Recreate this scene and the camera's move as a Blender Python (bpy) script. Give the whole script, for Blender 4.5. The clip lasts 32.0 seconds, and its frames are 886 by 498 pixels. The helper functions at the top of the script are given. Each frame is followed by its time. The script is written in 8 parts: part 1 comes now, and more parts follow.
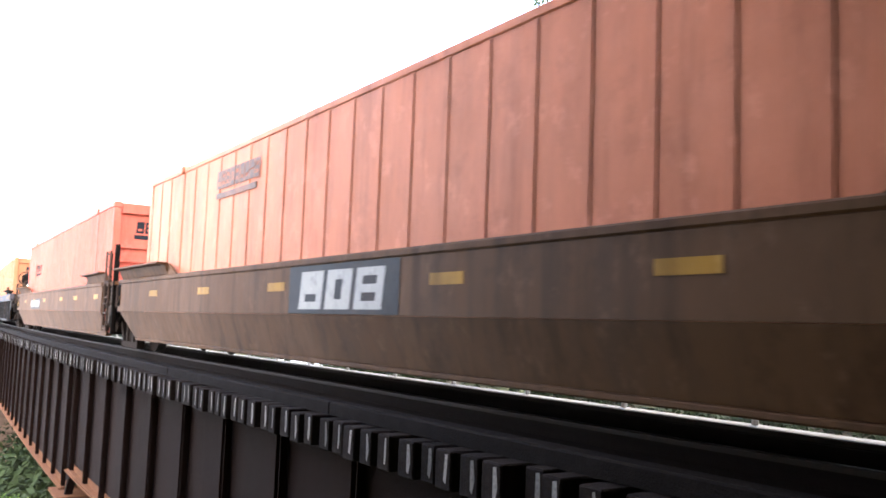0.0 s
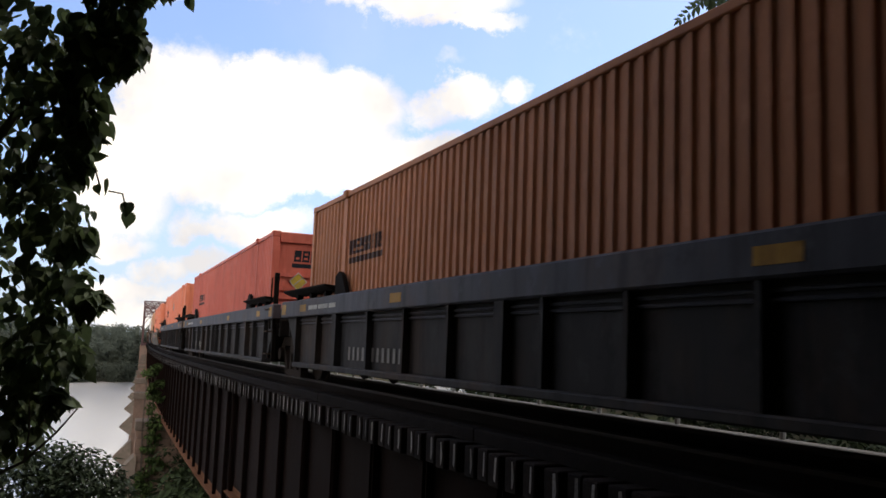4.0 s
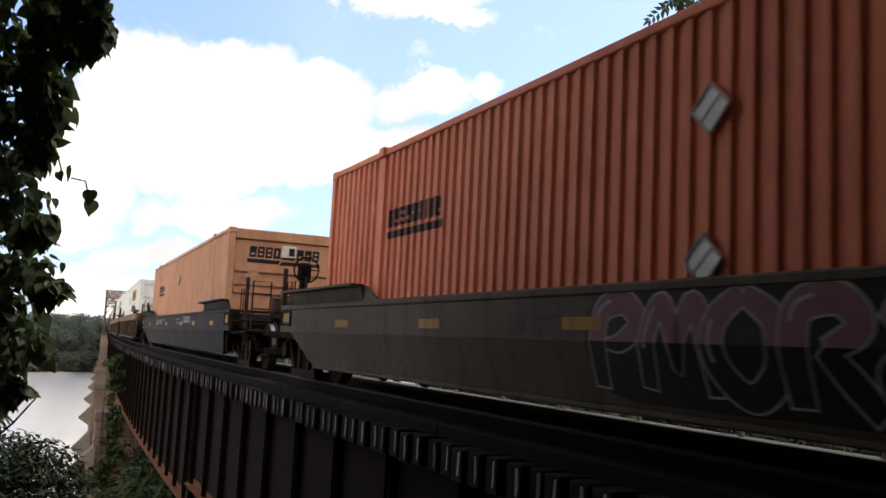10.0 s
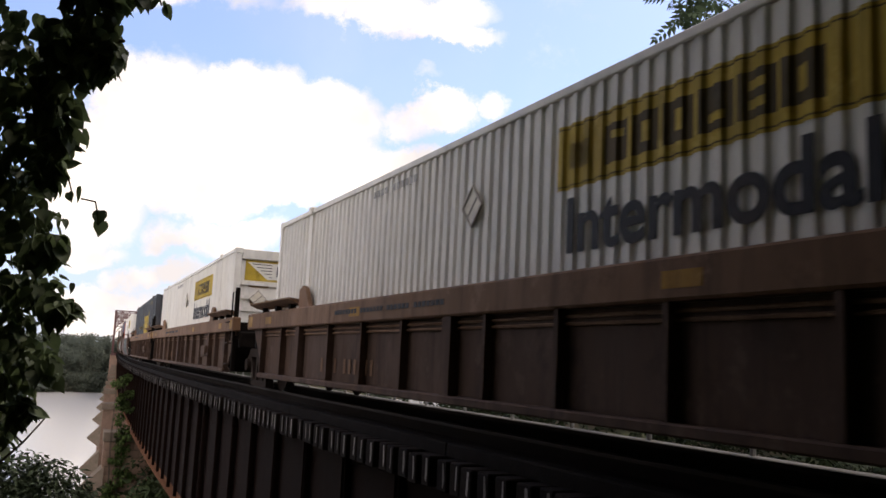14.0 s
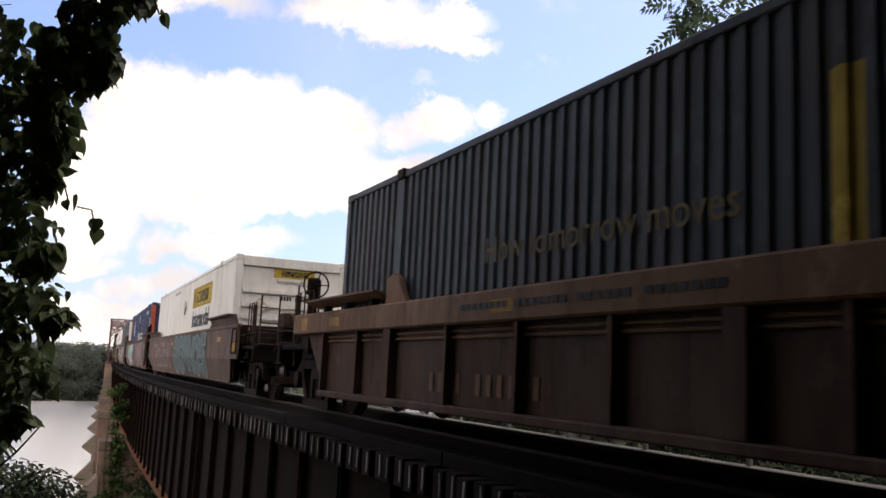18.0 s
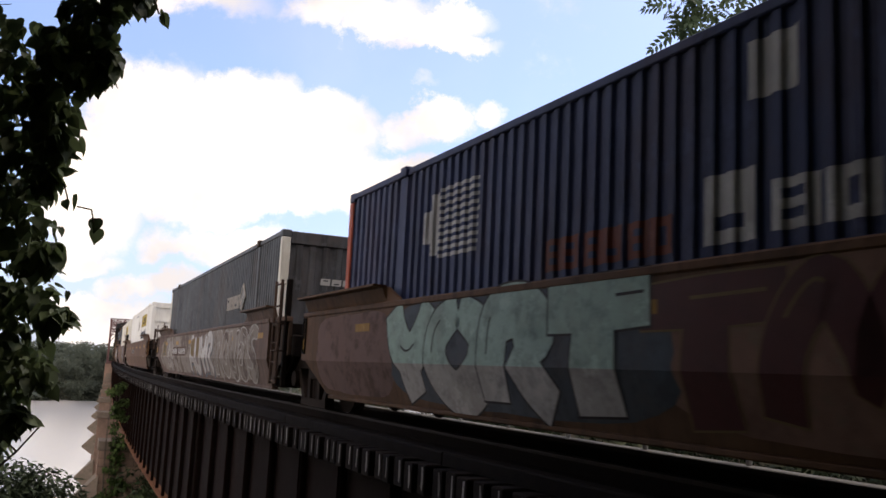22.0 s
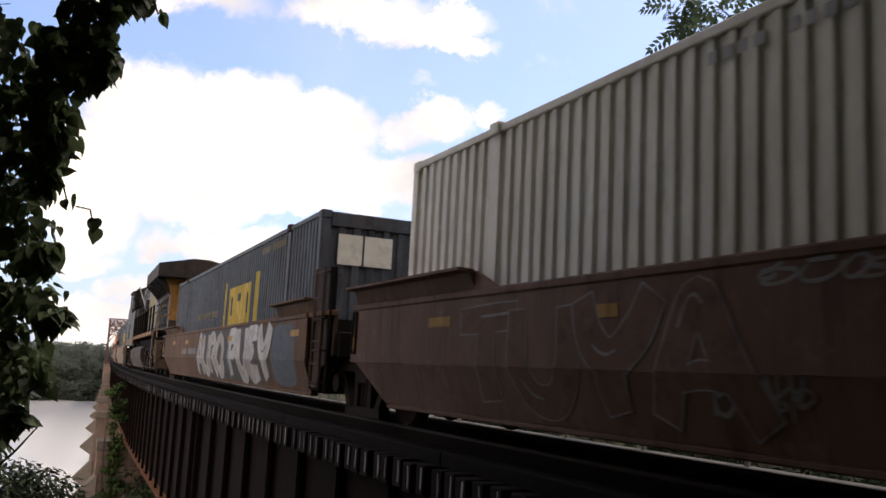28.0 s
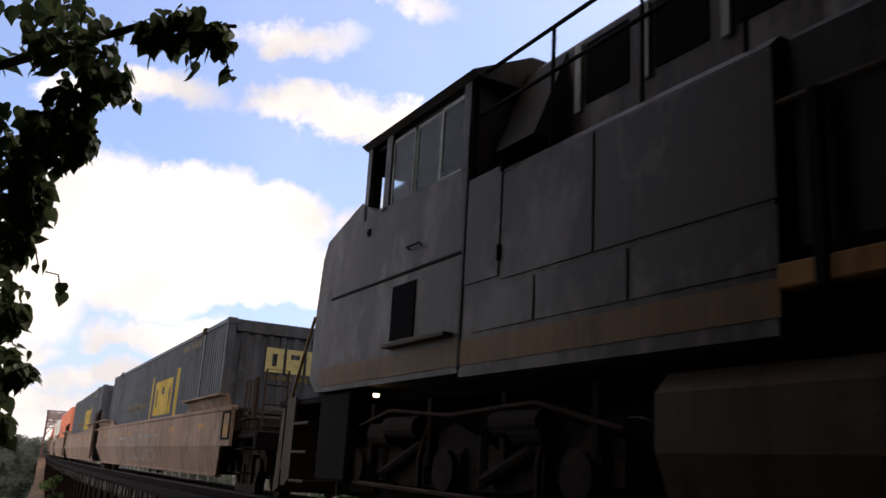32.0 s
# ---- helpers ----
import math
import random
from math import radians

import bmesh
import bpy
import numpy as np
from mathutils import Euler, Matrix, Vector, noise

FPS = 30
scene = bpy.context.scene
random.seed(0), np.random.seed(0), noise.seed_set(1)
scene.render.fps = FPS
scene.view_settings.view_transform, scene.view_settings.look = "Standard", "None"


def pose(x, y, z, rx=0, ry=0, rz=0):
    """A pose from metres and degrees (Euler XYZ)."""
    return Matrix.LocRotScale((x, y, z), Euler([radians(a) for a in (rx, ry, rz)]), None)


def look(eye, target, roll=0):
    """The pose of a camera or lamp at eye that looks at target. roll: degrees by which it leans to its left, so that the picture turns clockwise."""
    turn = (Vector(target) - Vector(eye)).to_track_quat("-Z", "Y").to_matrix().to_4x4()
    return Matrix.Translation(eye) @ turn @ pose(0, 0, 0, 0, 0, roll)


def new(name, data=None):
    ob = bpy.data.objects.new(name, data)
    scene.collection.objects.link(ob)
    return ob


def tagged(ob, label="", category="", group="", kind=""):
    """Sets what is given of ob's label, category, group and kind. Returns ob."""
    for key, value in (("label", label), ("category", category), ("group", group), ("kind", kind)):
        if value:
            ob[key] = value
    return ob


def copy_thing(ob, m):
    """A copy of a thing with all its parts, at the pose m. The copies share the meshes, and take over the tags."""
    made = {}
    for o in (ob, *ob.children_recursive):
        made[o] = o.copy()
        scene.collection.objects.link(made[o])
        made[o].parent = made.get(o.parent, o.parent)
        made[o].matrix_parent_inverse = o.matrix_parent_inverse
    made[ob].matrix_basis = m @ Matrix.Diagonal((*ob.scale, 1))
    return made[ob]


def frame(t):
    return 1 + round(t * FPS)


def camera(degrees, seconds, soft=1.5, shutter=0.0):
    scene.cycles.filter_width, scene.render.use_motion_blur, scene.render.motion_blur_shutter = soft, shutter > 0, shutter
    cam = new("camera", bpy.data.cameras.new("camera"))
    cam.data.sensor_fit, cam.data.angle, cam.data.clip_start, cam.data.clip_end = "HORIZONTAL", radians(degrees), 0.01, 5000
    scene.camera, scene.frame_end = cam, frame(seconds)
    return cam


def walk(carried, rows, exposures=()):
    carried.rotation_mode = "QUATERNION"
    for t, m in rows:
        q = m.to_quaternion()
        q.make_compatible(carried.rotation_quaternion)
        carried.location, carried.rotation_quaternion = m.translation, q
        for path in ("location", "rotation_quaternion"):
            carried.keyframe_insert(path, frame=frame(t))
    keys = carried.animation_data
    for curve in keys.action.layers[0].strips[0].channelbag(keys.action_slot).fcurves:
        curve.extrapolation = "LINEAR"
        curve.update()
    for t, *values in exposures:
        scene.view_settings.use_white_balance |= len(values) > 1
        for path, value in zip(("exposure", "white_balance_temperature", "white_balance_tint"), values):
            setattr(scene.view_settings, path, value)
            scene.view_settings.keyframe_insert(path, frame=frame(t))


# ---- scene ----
cam = camera(54.04, 32.0, soft=1.55, shutter=0.12)
EYE = (0.0, 0.0, 0.809)
PATH = [
    (0.0, -33.69, 5.2, -2.1), (0.1, -32.49, 5.4, -2.6), (0.3, -29.99, 5.3, -2.8), (0.5, -27.87, 4.98, -2.84),
    (1.0, -25.43, 4.84, -2.56), (1.5, -25.9, 3.8, -2.2), (2.0, -26.07, 4.59, -2.3), (2.5, -26.2, 5.41, -2.9),
    (3.0, -25.54, 5.68, -2.84), (3.5, -25.58, 6.09, -2.62), (4.0, -24.32, 6.62, -2.1), (4.5, -25.15, 6.51, -2.61),
    (6.5, -26.59, 6.32, -2.87), (9.0, -26.6, 6.35, -2.88), (11.0, -26.59, 6.34, -2.86), (11.5, -26.31, 6.24, -2.69),
    (12.0, -26.7, 6.63, -2.79), (12.5, -26.0, 6.94, -3.01), (13.0, -26.02, 7.6, -3.08), (13.5, -26.43, 7.56, -2.76),
    (14.0, -26.04, 7.57, -2.73), (14.5, -26.09, 7.57, -2.7), (16.5, -26.27, 8.19, -2.83), (20.0, -26.3, 8.15, -2.82),
    (24.5, -26.31, 8.18, -2.86), (28.5, -26.38, 8.19, -2.9), (29.0, -25.75, 8.23, -2.8), (29.5, -25.42, 7.71, -2.63),
    (30.0, -24.8, 7.74, -2.61), (30.5, -24.11, 7.42, -2.37), (31.0, -24.66, 7.66, -2.59), (31.3, -24.2, 8.6, -2.6), (31.5, -24.5, 10.15, -2.4),
    (31.6, -24.8, 10.95, -2.2), (31.8, -26.8, 12.8, -2.4), (32.0, -29.6, 14.6, -3.3)]
SWAY = {31.8: (-0.06, -0.17, -0.08), 32.0: (-0.1, -0.38, -0.17)}      # the hand drops back at the very end
EXPO = [(0.0, 2.8), (0.5, 1.78), (1.0, 0.88), (1.5, 0.86), (2.0, 0.84), (2.5, 0.44), (3.0, 0.04), (3.5, 0.0), (4.0, 0.0),
        (4.5, 0.06), (6.5, 0.27), (9.0, 0.24), (12.0, 0.22), (13.0, 0.02), (14.0, 0.12), (14.5, 0.14), (16.5, 0.1), (18.0, 0.1), (18.6, -0.06), (19.0, -0.18), (19.4, -0.1), (20.0, 0.1), (24.0, 0.12), (28.5, 0.12),
        (29.5, 0.22), (30.2, 0.52), (31.0, 0.58), (31.5, 0.32), (32.0, 0.02)]
walk(cam, [(t, pose(*(a + b for a, b in zip(EYE, SWAY.get(t, (0, 0, 0)))), 90 + p, r, y)) for t, y, p, r in PATH], [(t, e, 6450 if t < 0.8 else 6800 if t < 12 else 7100 if t < 29 or t > 31.8 else 7500, 10 if t < 12.5 else 15) for t, e in EXPO])

# ---- world and sun ----
SUN_EL, SUN_AZ = 54.0, 62.0          # azimuth clockwise from +y
world = bpy.data.worlds.new("world")
scene.world = world
world.use_nodes = True


def sky():
    nt = world.node_tree
    nt.nodes.clear()
    N, K = nt.nodes.new, nt.links.new

    def math_(op, a, b=None, clamp=False):
        n = N("ShaderNodeMath")
        n.operation, n.use_clamp = op, clamp
        for i, v in enumerate((a, b)):
            if v is None:
                continue
            if isinstance(v, (int, float)):
                n.inputs[i].default_value = v
            else:
                K(v, n.inputs[i])
        return n.outputs[0]

    def dot(vec, c):
        n = N("ShaderNodeVectorMath")
        n.operation = "DOT_PRODUCT"
        K(vec, n.inputs[0])
        n.inputs[1].default_value = c
        return n.outputs["Value"]

    tc = N("ShaderNodeTexCoord")
    d = tc.outputs["Generated"]
    st = N("ShaderNodeTexSky")
    st.sky_type, st.sun_disc = "NISHITA", False
    st.sun_elevation, st.sun_rotation = radians(SUN_EL), radians(SUN_AZ)
    st.air_density, st.dust_density, st.ozone_density = 1.0, 1.2, 1.0
    # cloud field on a tangent plane facing the river
    fw = math_("MAXIMUM", dot(d, (0.4324, 0.8905, 0.1416)), 0.05)
    u = math_("DIVIDE", dot(d, (0.8953, -0.4426, 0.0496)), fw)
    v = math_("DIVIDE", dot(d, (-0.1069, -0.1054, 0.9887)), fw)
    comb = N("ShaderNodeCombineXYZ")
    K(u, comb.inputs[0]), K(v, comb.inputs[1])
    nz = N("ShaderNodeTexNoise")
    nz.inputs["Scale"].default_value, nz.inputs["Detail"].default_value, nz.inputs["Roughness"].default_value = 11.0, 9.0, 0.66
    K(comb.outputs[0], nz.inputs["Vector"])
    nz2 = N("ShaderNodeTexNoise")
    nz2.inputs["Scale"].default_value, nz2.inputs["Detail"].default_value = 5.0, 5.0
    K(comb.outputs[0], nz2.inputs["Vector"])
    sep = N("ShaderNodeSeparateColor")
    K(nz.outputs["Color"], sep.inputs[0])
    uu = math_("ADD", u, math_("MULTIPLY", math_("SUBTRACT", sep.outputs[0], 0.5), 0.11))
    vv = math_("ADD", v, math_("MULTIPLY", math_("SUBTRACT", sep.outputs[1], 0.5), 0.09))
    total = None
    # centre x, y, half width, half height (tangent units), strength
    for cx, cy, rx, ry, k in CLOUDS:
        a = math_("DIVIDE", math_("SUBTRACT", uu, cx), rx)
        b = math_("DIVIDE", math_("SUBTRACT", vv, cy), ry)
        r2 = math_("ADD", math_("MULTIPLY", a, a), math_("MULTIPLY", b, b))
        m = math_("MULTIPLY", math_("SUBTRACT", 1.0, r2, True), k)
        total = m if total is None else math_("MAXIMUM", total, m)
    edge = math_("ADD", total, math_("MULTIPLY", math_("SUBTRACT", nz.outputs["Fac"], 0.5), 1.1))
    mr = N("ShaderNodeMapRange")
    mr.interpolation_type = "SMOOTHSTEP"
    mr.inputs["From Min"].default_value, mr.inputs["From Max"].default_value = 0.02, 0.62
    K(edge, mr.inputs["Value"])
    # soft cloud over the rest of the sky
    far = N("ShaderNodeTexNoise")
    far.inputs["Scale"].default_value, far.inputs["Detail"].default_value = 2.6, 8.0
    K(d, far.inputs["Vector"])
    fr = N("ShaderNodeMapRange")
    fr.interpolation_type = "SMOOTHSTEP"
    fr.inputs["From Min"].default_value, fr.inputs["From Max"].default_value = 0.40, 0.62
    fr.inputs["To Max"].default_value = 0.9
    K(far.outputs["Fac"], fr.inputs["Value"])
    away = N("ShaderNodeMapRange")        # the broken cloud thickens away from the river
    away.interpolation_type = "SMOOTHSTEP"
    away.inputs["From Min"].default_value, away.inputs["From Max"].default_value = 0.5, 0.86
    away.inputs["To Min"].default_value, away.inputs["To Max"].default_value = 1.0, 0.1
    K(dot(d, (0.4324, 0.8905, 0.1416)), away.inputs["Value"])
    mask = math_("MAXIMUM", mr.outputs[0], math_("MULTIPLY", fr.outputs[0], away.outputs[0]))
    # grey undersides
    gr = N("ShaderNodeMapRange")
    gr.inputs["From Min"].default_value, gr.inputs["From Max"].default_value = 0.40, 0.60
    gr.inputs["To Min"].default_value, gr.inputs["To Max"].default_value = 0.1, 1.0
    K(nz2.outputs["Fac"], gr.inputs["Value"])
    ccol = N("ShaderNodeMix")
    ccol.data_type = "RGBA"
    ccol.inputs[6].default_value, ccol.inputs[7].default_value = (CLOUD_DARK[0], CLOUD_DARK[1], CLOUD_DARK[2], 1), (CLOUD_LIT[0], CLOUD_LIT[1], CLOUD_LIT[2], 1)
    K(gr.outputs[0], ccol.inputs[0])
    lit = N("ShaderNodeVectorMath")       # clouds opposite the sun are lit full on
    lit.operation = "SCALE"
    K(ccol.outputs[2], lit.inputs[0]), K(math_("ADD", 0.9, math_("MULTIPLY", away.outputs[0], 1.75)), lit.inputs["Scale"])
    hz = N("ShaderNodeMapRange")          # pale haze low over the horizon
    sz = N("ShaderNodeSeparateXYZ")
    K(d, sz.inputs[0])
    hz.inputs["From Min"].default_value, hz.inputs["From Max"].default_value = 0.0, 0.26
    hz.inputs["To Min"].default_value, hz.inputs["To Max"].default_value = 0.6, 0.12
    K(sz.outputs[2], hz.inputs["Value"])
    skm = N("ShaderNodeVectorMath")
    skm.operation = "MULTIPLY"
    K(st.outputs[0], skm.inputs[0])
    skm.inputs[1].default_value = SKY_GAIN
    mx0 = N("ShaderNodeMix")
    mx0.data_type = "RGBA"
    mx0.inputs[7].default_value = (*HAZE, 1)
    K(hz.outputs[0], mx0.inputs[0]), K(skm.outputs[0], mx0.inputs[6])
    mx = N("ShaderNodeMix")
    mx.data_type = "RGBA"
    K(mask, mx.inputs[0]), K(mx0.outputs[2], mx.inputs[6]), K(lit.outputs[0], mx.inputs[7])
    bg = N("ShaderNodeBackground")
    K(mx.outputs[2], bg.inputs[0])
    bg.inputs[1].default_value = 0.1
    out = N("ShaderNodeOutputWorld")
    K(bg.outputs[0], out.inputs[0])


SKY_GAIN = (1.38, 1.57, 2.02)
HAZE, CLOUD_LIT, CLOUD_DARK = (5.9, 7.7, 11.2), (13.0, 12.3, 11.4), (7.2, 7.2, 7.6)
CLOUDS = [
    (-0.33, 0.13, 0.115, 0.105, 1.0), (-0.24, 0.16, 0.10, 0.06, 1.0), (-0.15, 0.135, 0.09, 0.065, 1.0),
    (-0.31, 0.075, 0.14, 0.06, 0.9), (-0.19, 0.085, 0.15, 0.05, 0.9), (-0.085, 0.075, 0.085, 0.035, 0.75),
    (-0.01, 0.15, 0.055, 0.03, 0.8), (-0.05, 0.135, 0.06, 0.03, 0.55), (-0.03, 0.075, 0.09, 0.035, 0.75), (0.03, 0.055, 0.09, 0.035, 0.65),
    (-0.29, 0.0, 0.09, 0.018, 0.6), (-0.26, 0.005, 0.12, 0.03, 0.55), (-0.43, -0.01, 0.07, 0.025, 0.7), (-0.40, -0.065, 0.10, 0.022, 0.6),
    (-0.33, -0.04, 0.09, 0.02, 0.6), (-0.36, -0.09, 0.14, 0.03, 0.6), (0.048, 0.158, 0.025, 0.02, 0.55),
    (-0.03, 0.265, 0.10, 0.032, 0.85), (0.0, 0.237, 0.075, 0.018, 0.7), (-0.10, 0.285, 0.12, 0.03, 0.6), (-0.30, 0.29, 0.13, 0.03, 0.65),
    (-0.40, 0.08, 0.08, 0.10, 0.9), (-0.03, 0.19, 0.03, 0.012, 0.3), (-0.12, 0.36, 0.10, 0.03, 0.5), (0.02, 0.40, 0.06, 0.03, 0.5)]
sky()

sun = new("sun", bpy.data.lights.new("sun", "SUN"))
sun.data.energy, sun.data.angle, sun.data.color = 1.3, radians(3.0), (1.0, 0.95, 0.87)
_a, _e = radians(SUN_AZ), radians(SUN_EL)
sun.matrix_world = look((60 * math.sin(_a) * math.cos(_e), 60 * math.cos(_a) * math.cos(_e), 60 * math.sin(_e)), (0, 0, 0))


# ---- materials ----
def material(name, base, rough=0.6, metal=0.0, var=0.25, scale=4.0, dirt=None, dirt_amt=0.4, dirt_scale=1.2, streak=1.0,
             bump=0.15, bump_scale=60.0, spec=0.06, islands=0.0, objrand=0.0, translucent=0.0, layers=()):
    """Procedural surface: base colour with fine grain, larger stains of a second colour, and relief."""
    m = bpy.data.materials.new(name)
    m.use_nodes = True
    nt = m.node_tree
    nt.nodes.clear()
    N, K = nt.nodes.new, nt.links.new
    tc = N("ShaderNodeTexCoord")
    mp = N("ShaderNodeMapping")
    mp.inputs["Scale"].default_value = (1, 1, streak)
    K(tc.outputs["Object"], mp.inputs["Vector"])
    n1 = N("ShaderNodeTexNoise")
    n1.inputs["Scale"].default_value, n1.inputs["Detail"].default_value, n1.inputs["Roughness"].default_value = scale, 6.0, 0.65
    K(mp.outputs[0], n1.inputs["Vector"])
    n2 = N("ShaderNodeTexNoise")
    n2.inputs["Scale"].default_value, n2.inputs["Detail"].default_value, n2.inputs["Roughness"].default_value = dirt_scale, 7.0, 0.7
    K(mp.outputs[0], n2.inputs["Vector"])
    dark = tuple(c * (1 - var) for c in base)
    lite = tuple(min(1, c * (1 + var)) for c in base)
    r1 = N("ShaderNodeMix")
    r1.data_type = "RGBA"
    r1.inputs[6].default_value, r1.inputs[7].default_value = (*dark, 1), (*lite, 1)
    K(n1.outputs["Fac"], r1.inputs[0])
    col = r1.outputs[2]
    if dirt:
        mr = N("ShaderNodeMapRange")
        mr.inputs["From Min"].default_value, mr.inputs["From Max"].default_value = 0.45, 0.72
        mr.inputs["To Max"].default_value = dirt_amt
        K(n2.outputs["Fac"], mr.inputs["Value"])
        r2 = N("ShaderNodeMix")
        r2.data_type = "RGBA"
        K(mr.outputs[0], r2.inputs[0]), K(col, r2.inputs[6])
        r2.inputs[7].default_value = (*dirt, 1)
        col = r2.outputs[2]
    for lcol, lscale, lstreak, lo, hi, amt in layers:
        lm = N("ShaderNodeMapping")
        lm.inputs["Scale"].default_value = (1, 1, lstreak)
        K(tc.outputs["Object"], lm.inputs["Vector"])
        ln = N("ShaderNodeTexNoise")
        ln.inputs["Scale"].default_value, ln.inputs["Detail"].default_value, ln.inputs["Roughness"].default_value = lscale, 8.0, 0.7
        K(lm.outputs[0], ln.inputs["Vector"])
        lr = N("ShaderNodeMapRange")
        lr.inputs["From Min"].default_value, lr.inputs["From Max"].default_value, lr.inputs["To Max"].default_value = lo, hi, amt
        K(ln.outputs["Fac"], lr.inputs["Value"])
        lx = N("ShaderNodeMix")
        lx.data_type = "RGBA"
        K(lr.outputs[0], lx.inputs[0]), K(col, lx.inputs[6])
        lx.inputs[7].default_value = (*lcol, 1)
        col = lx.outputs[2]
    for amount, kind in ((islands, "g"), (objrand, "o")):
        if amount:
            src = N("ShaderNodeNewGeometry").outputs["Random Per Island"] if kind == "g" else N("ShaderNodeObjectInfo").outputs["Random"]
            mr = N("ShaderNodeMapRange")
            mr.inputs["To Min"].default_value, mr.inputs["To Max"].default_value = 1 - amount, 1 + amount
            K(src, mr.inputs["Value"])
            sc = N("ShaderNodeVectorMath")
            sc.operation = "SCALE"
            K(col, sc.inputs[0]), K(mr.outputs[0], sc.inputs["Scale"])
            col = sc.outputs[0]
    b = N("ShaderNodeBsdfPrincipled")
    K(col, b.inputs["Base Color"])
    b.inputs["Metallic"].default_value = metal
    b.inputs["Specular IOR Level"].default_value = spec
    rr = N("ShaderNodeMapRange")
    rr.inputs["To Min"].default_value, rr.inputs["To Max"].default_value = max(0.03, rough - 0.12), min(1, rough + 0.12)
    K(n1.outputs["Fac"], rr.inputs["Value"])
    K(rr.outputs[0], b.inputs["Roughness"])
    if bump:
        n3 = N("ShaderNodeTexNoise")
        n3.inputs["Scale"].default_value, n3.inputs["Detail"].default_value = bump_scale, 4.0
        K(tc.outputs["Object"], n3.inputs["Vector"])
        bp = N("ShaderNodeBump")
        bp.inputs["Strength"].default_value, bp.inputs["Distance"].default_value = bump, 0.02
        K(n3.outputs["Fac"], bp.inputs["Height"])
        K(bp.outputs[0], b.inputs["Normal"])
    out = N("ShaderNodeOutputMaterial")
    if translucent:
        tr = N("ShaderNodeBsdfTranslucent")
        K(col, tr.inputs[0])
        ms = N("ShaderNodeMixShader")
        ms.inputs[0].default_value = translucent
        K(b.outputs[0], ms.inputs[1]), K(tr.outputs[0], ms.inputs[2])
        K(ms.outputs[0], out.inputs[0])
    else:
        K(b.outputs[0], out.inputs[0])
    return m


GRIME = (0.035, 0.028, 0.022)


def paint(name, rgb, rough=0.5, amt=0.45, dirt=GRIME, metal=0.0, wear=1.0, spec=0.08):
    """Weathered paint: grime streaks, sun-bleached fields, scuffs and rust freckles."""
    g = sum(rgb) / 3
    pale = tuple(min(0.9, 1.55 * (0.85 * c + 0.15 * g) + 0.004) for c in rgb)
    deep = tuple(0.4 * c for c in rgb)
    wash = tuple(0.55 * c + 0.45 * r for c, r in zip(rgb, (0.11, 0.055, 0.025)))
    return material(name, rgb, rough, metal, var=0.12, scale=7.0, dirt=dirt, dirt_amt=amt, dirt_scale=1.6, streak=0.22, bump=0.06, bump_scale=25, spec=spec,
                    layers=[(pale, 0.55, 0.6, 0.47, 0.66, 0.7 * wear), (wash, 0.9, 0.5, 0.48, 0.6, 0.5 * wear), (deep, 5.0, 0.08, 0.5, 0.68, 0.7 * wear), (pale, 3.2, 0.7, 0.57, 0.63, 0.5 * wear), (deep, 1.7, 0.9, 0.55, 0.62, 0.35 * wear), ((0.09, 0.04, 0.02), 16.0, 0.5, 0.66, 0.74, 0.6 * wear)])


M = {}
M["orange"] = paint("orange_paint", (0.78, 0.225, 0.115), amt=0.25, dirt=(0.25, 0.10, 0.06), wear=0.45)
M["red_orange"] = paint("faded_red_paint", (0.58, 0.132, 0.085), amt=0.3, dirt=(0.22, 0.09, 0.06), wear=0.45)
M["amber"] = paint("amber_paint", (0.39, 0.15, 0.068), amt=0.3, dirt=(0.28, 0.13, 0.06), wear=0.45)
M["dusty_orange"] = paint("dusty_orange_paint", (0.56, 0.275, 0.15), amt=0.3, dirt=(0.32, 0.17, 0.10), wear=0.45)
M["white"] = paint("white_paint", (0.80, 0.76, 0.68), amt=0.22, dirt=(0.38, 0.33, 0.26), wear=0.35)
M["cream"] = paint("cream_paint", (0.72, 0.66, 0.54), amt=0.3, dirt=(0.25, 0.17, 0.09), wear=0.5)
M["navy"] = paint("dark_teal_paint", (0.066, 0.073, 0.082), amt=0.35, dirt=(0.07, 0.066, 0.06))
M["blue"] = paint("blue_paint", (0.038, 0.048, 0.10), amt=0.3, dirt=(0.08, 0.08, 0.09))
M["slate"] = paint("slate_green_paint", (0.084, 0.085, 0.088), amt=0.3, dirt=(0.06, 0.055, 0.05))
M["rim_steel"] = paint("dusty_rim_paint", (0.42, 0.37, 0.31), amt=0.5, dirt=(0.12, 0.09, 0.07))
M["rusty_orange"] = paint("rusty_orange_paint", (0.56, 0.19, 0.10), amt=0.4, dirt=(0.2, 0.085, 0.05), wear=0.6)
M["tan"] = paint("tan_paint", (0.40, 0.22, 0.10), amt=0.35)
M["brown_steel"] = paint("brown_car_paint", (0.10, 0.047, 0.02), rough=0.62, amt=0.6, dirt=(0.05, 0.03, 0.02))
M["russet_steel"] = paint("russet_car_paint", (0.125, 0.066, 0.042), rough=0.62, amt=0.5, dirt=(0.06, 0.033, 0.02))
M["mauve_steel"] = paint("faded_brown_car_paint", (0.1105, 0.0663, 0.0468), rough=0.62, amt=0.5, dirt=(0.055, 0.033, 0.022))
M["grey_steel"] = paint("olive_brown_car_paint", (0.0775, 0.0575, 0.035), rough=0.6, amt=0.6, dirt=(0.055, 0.037, 0.026))
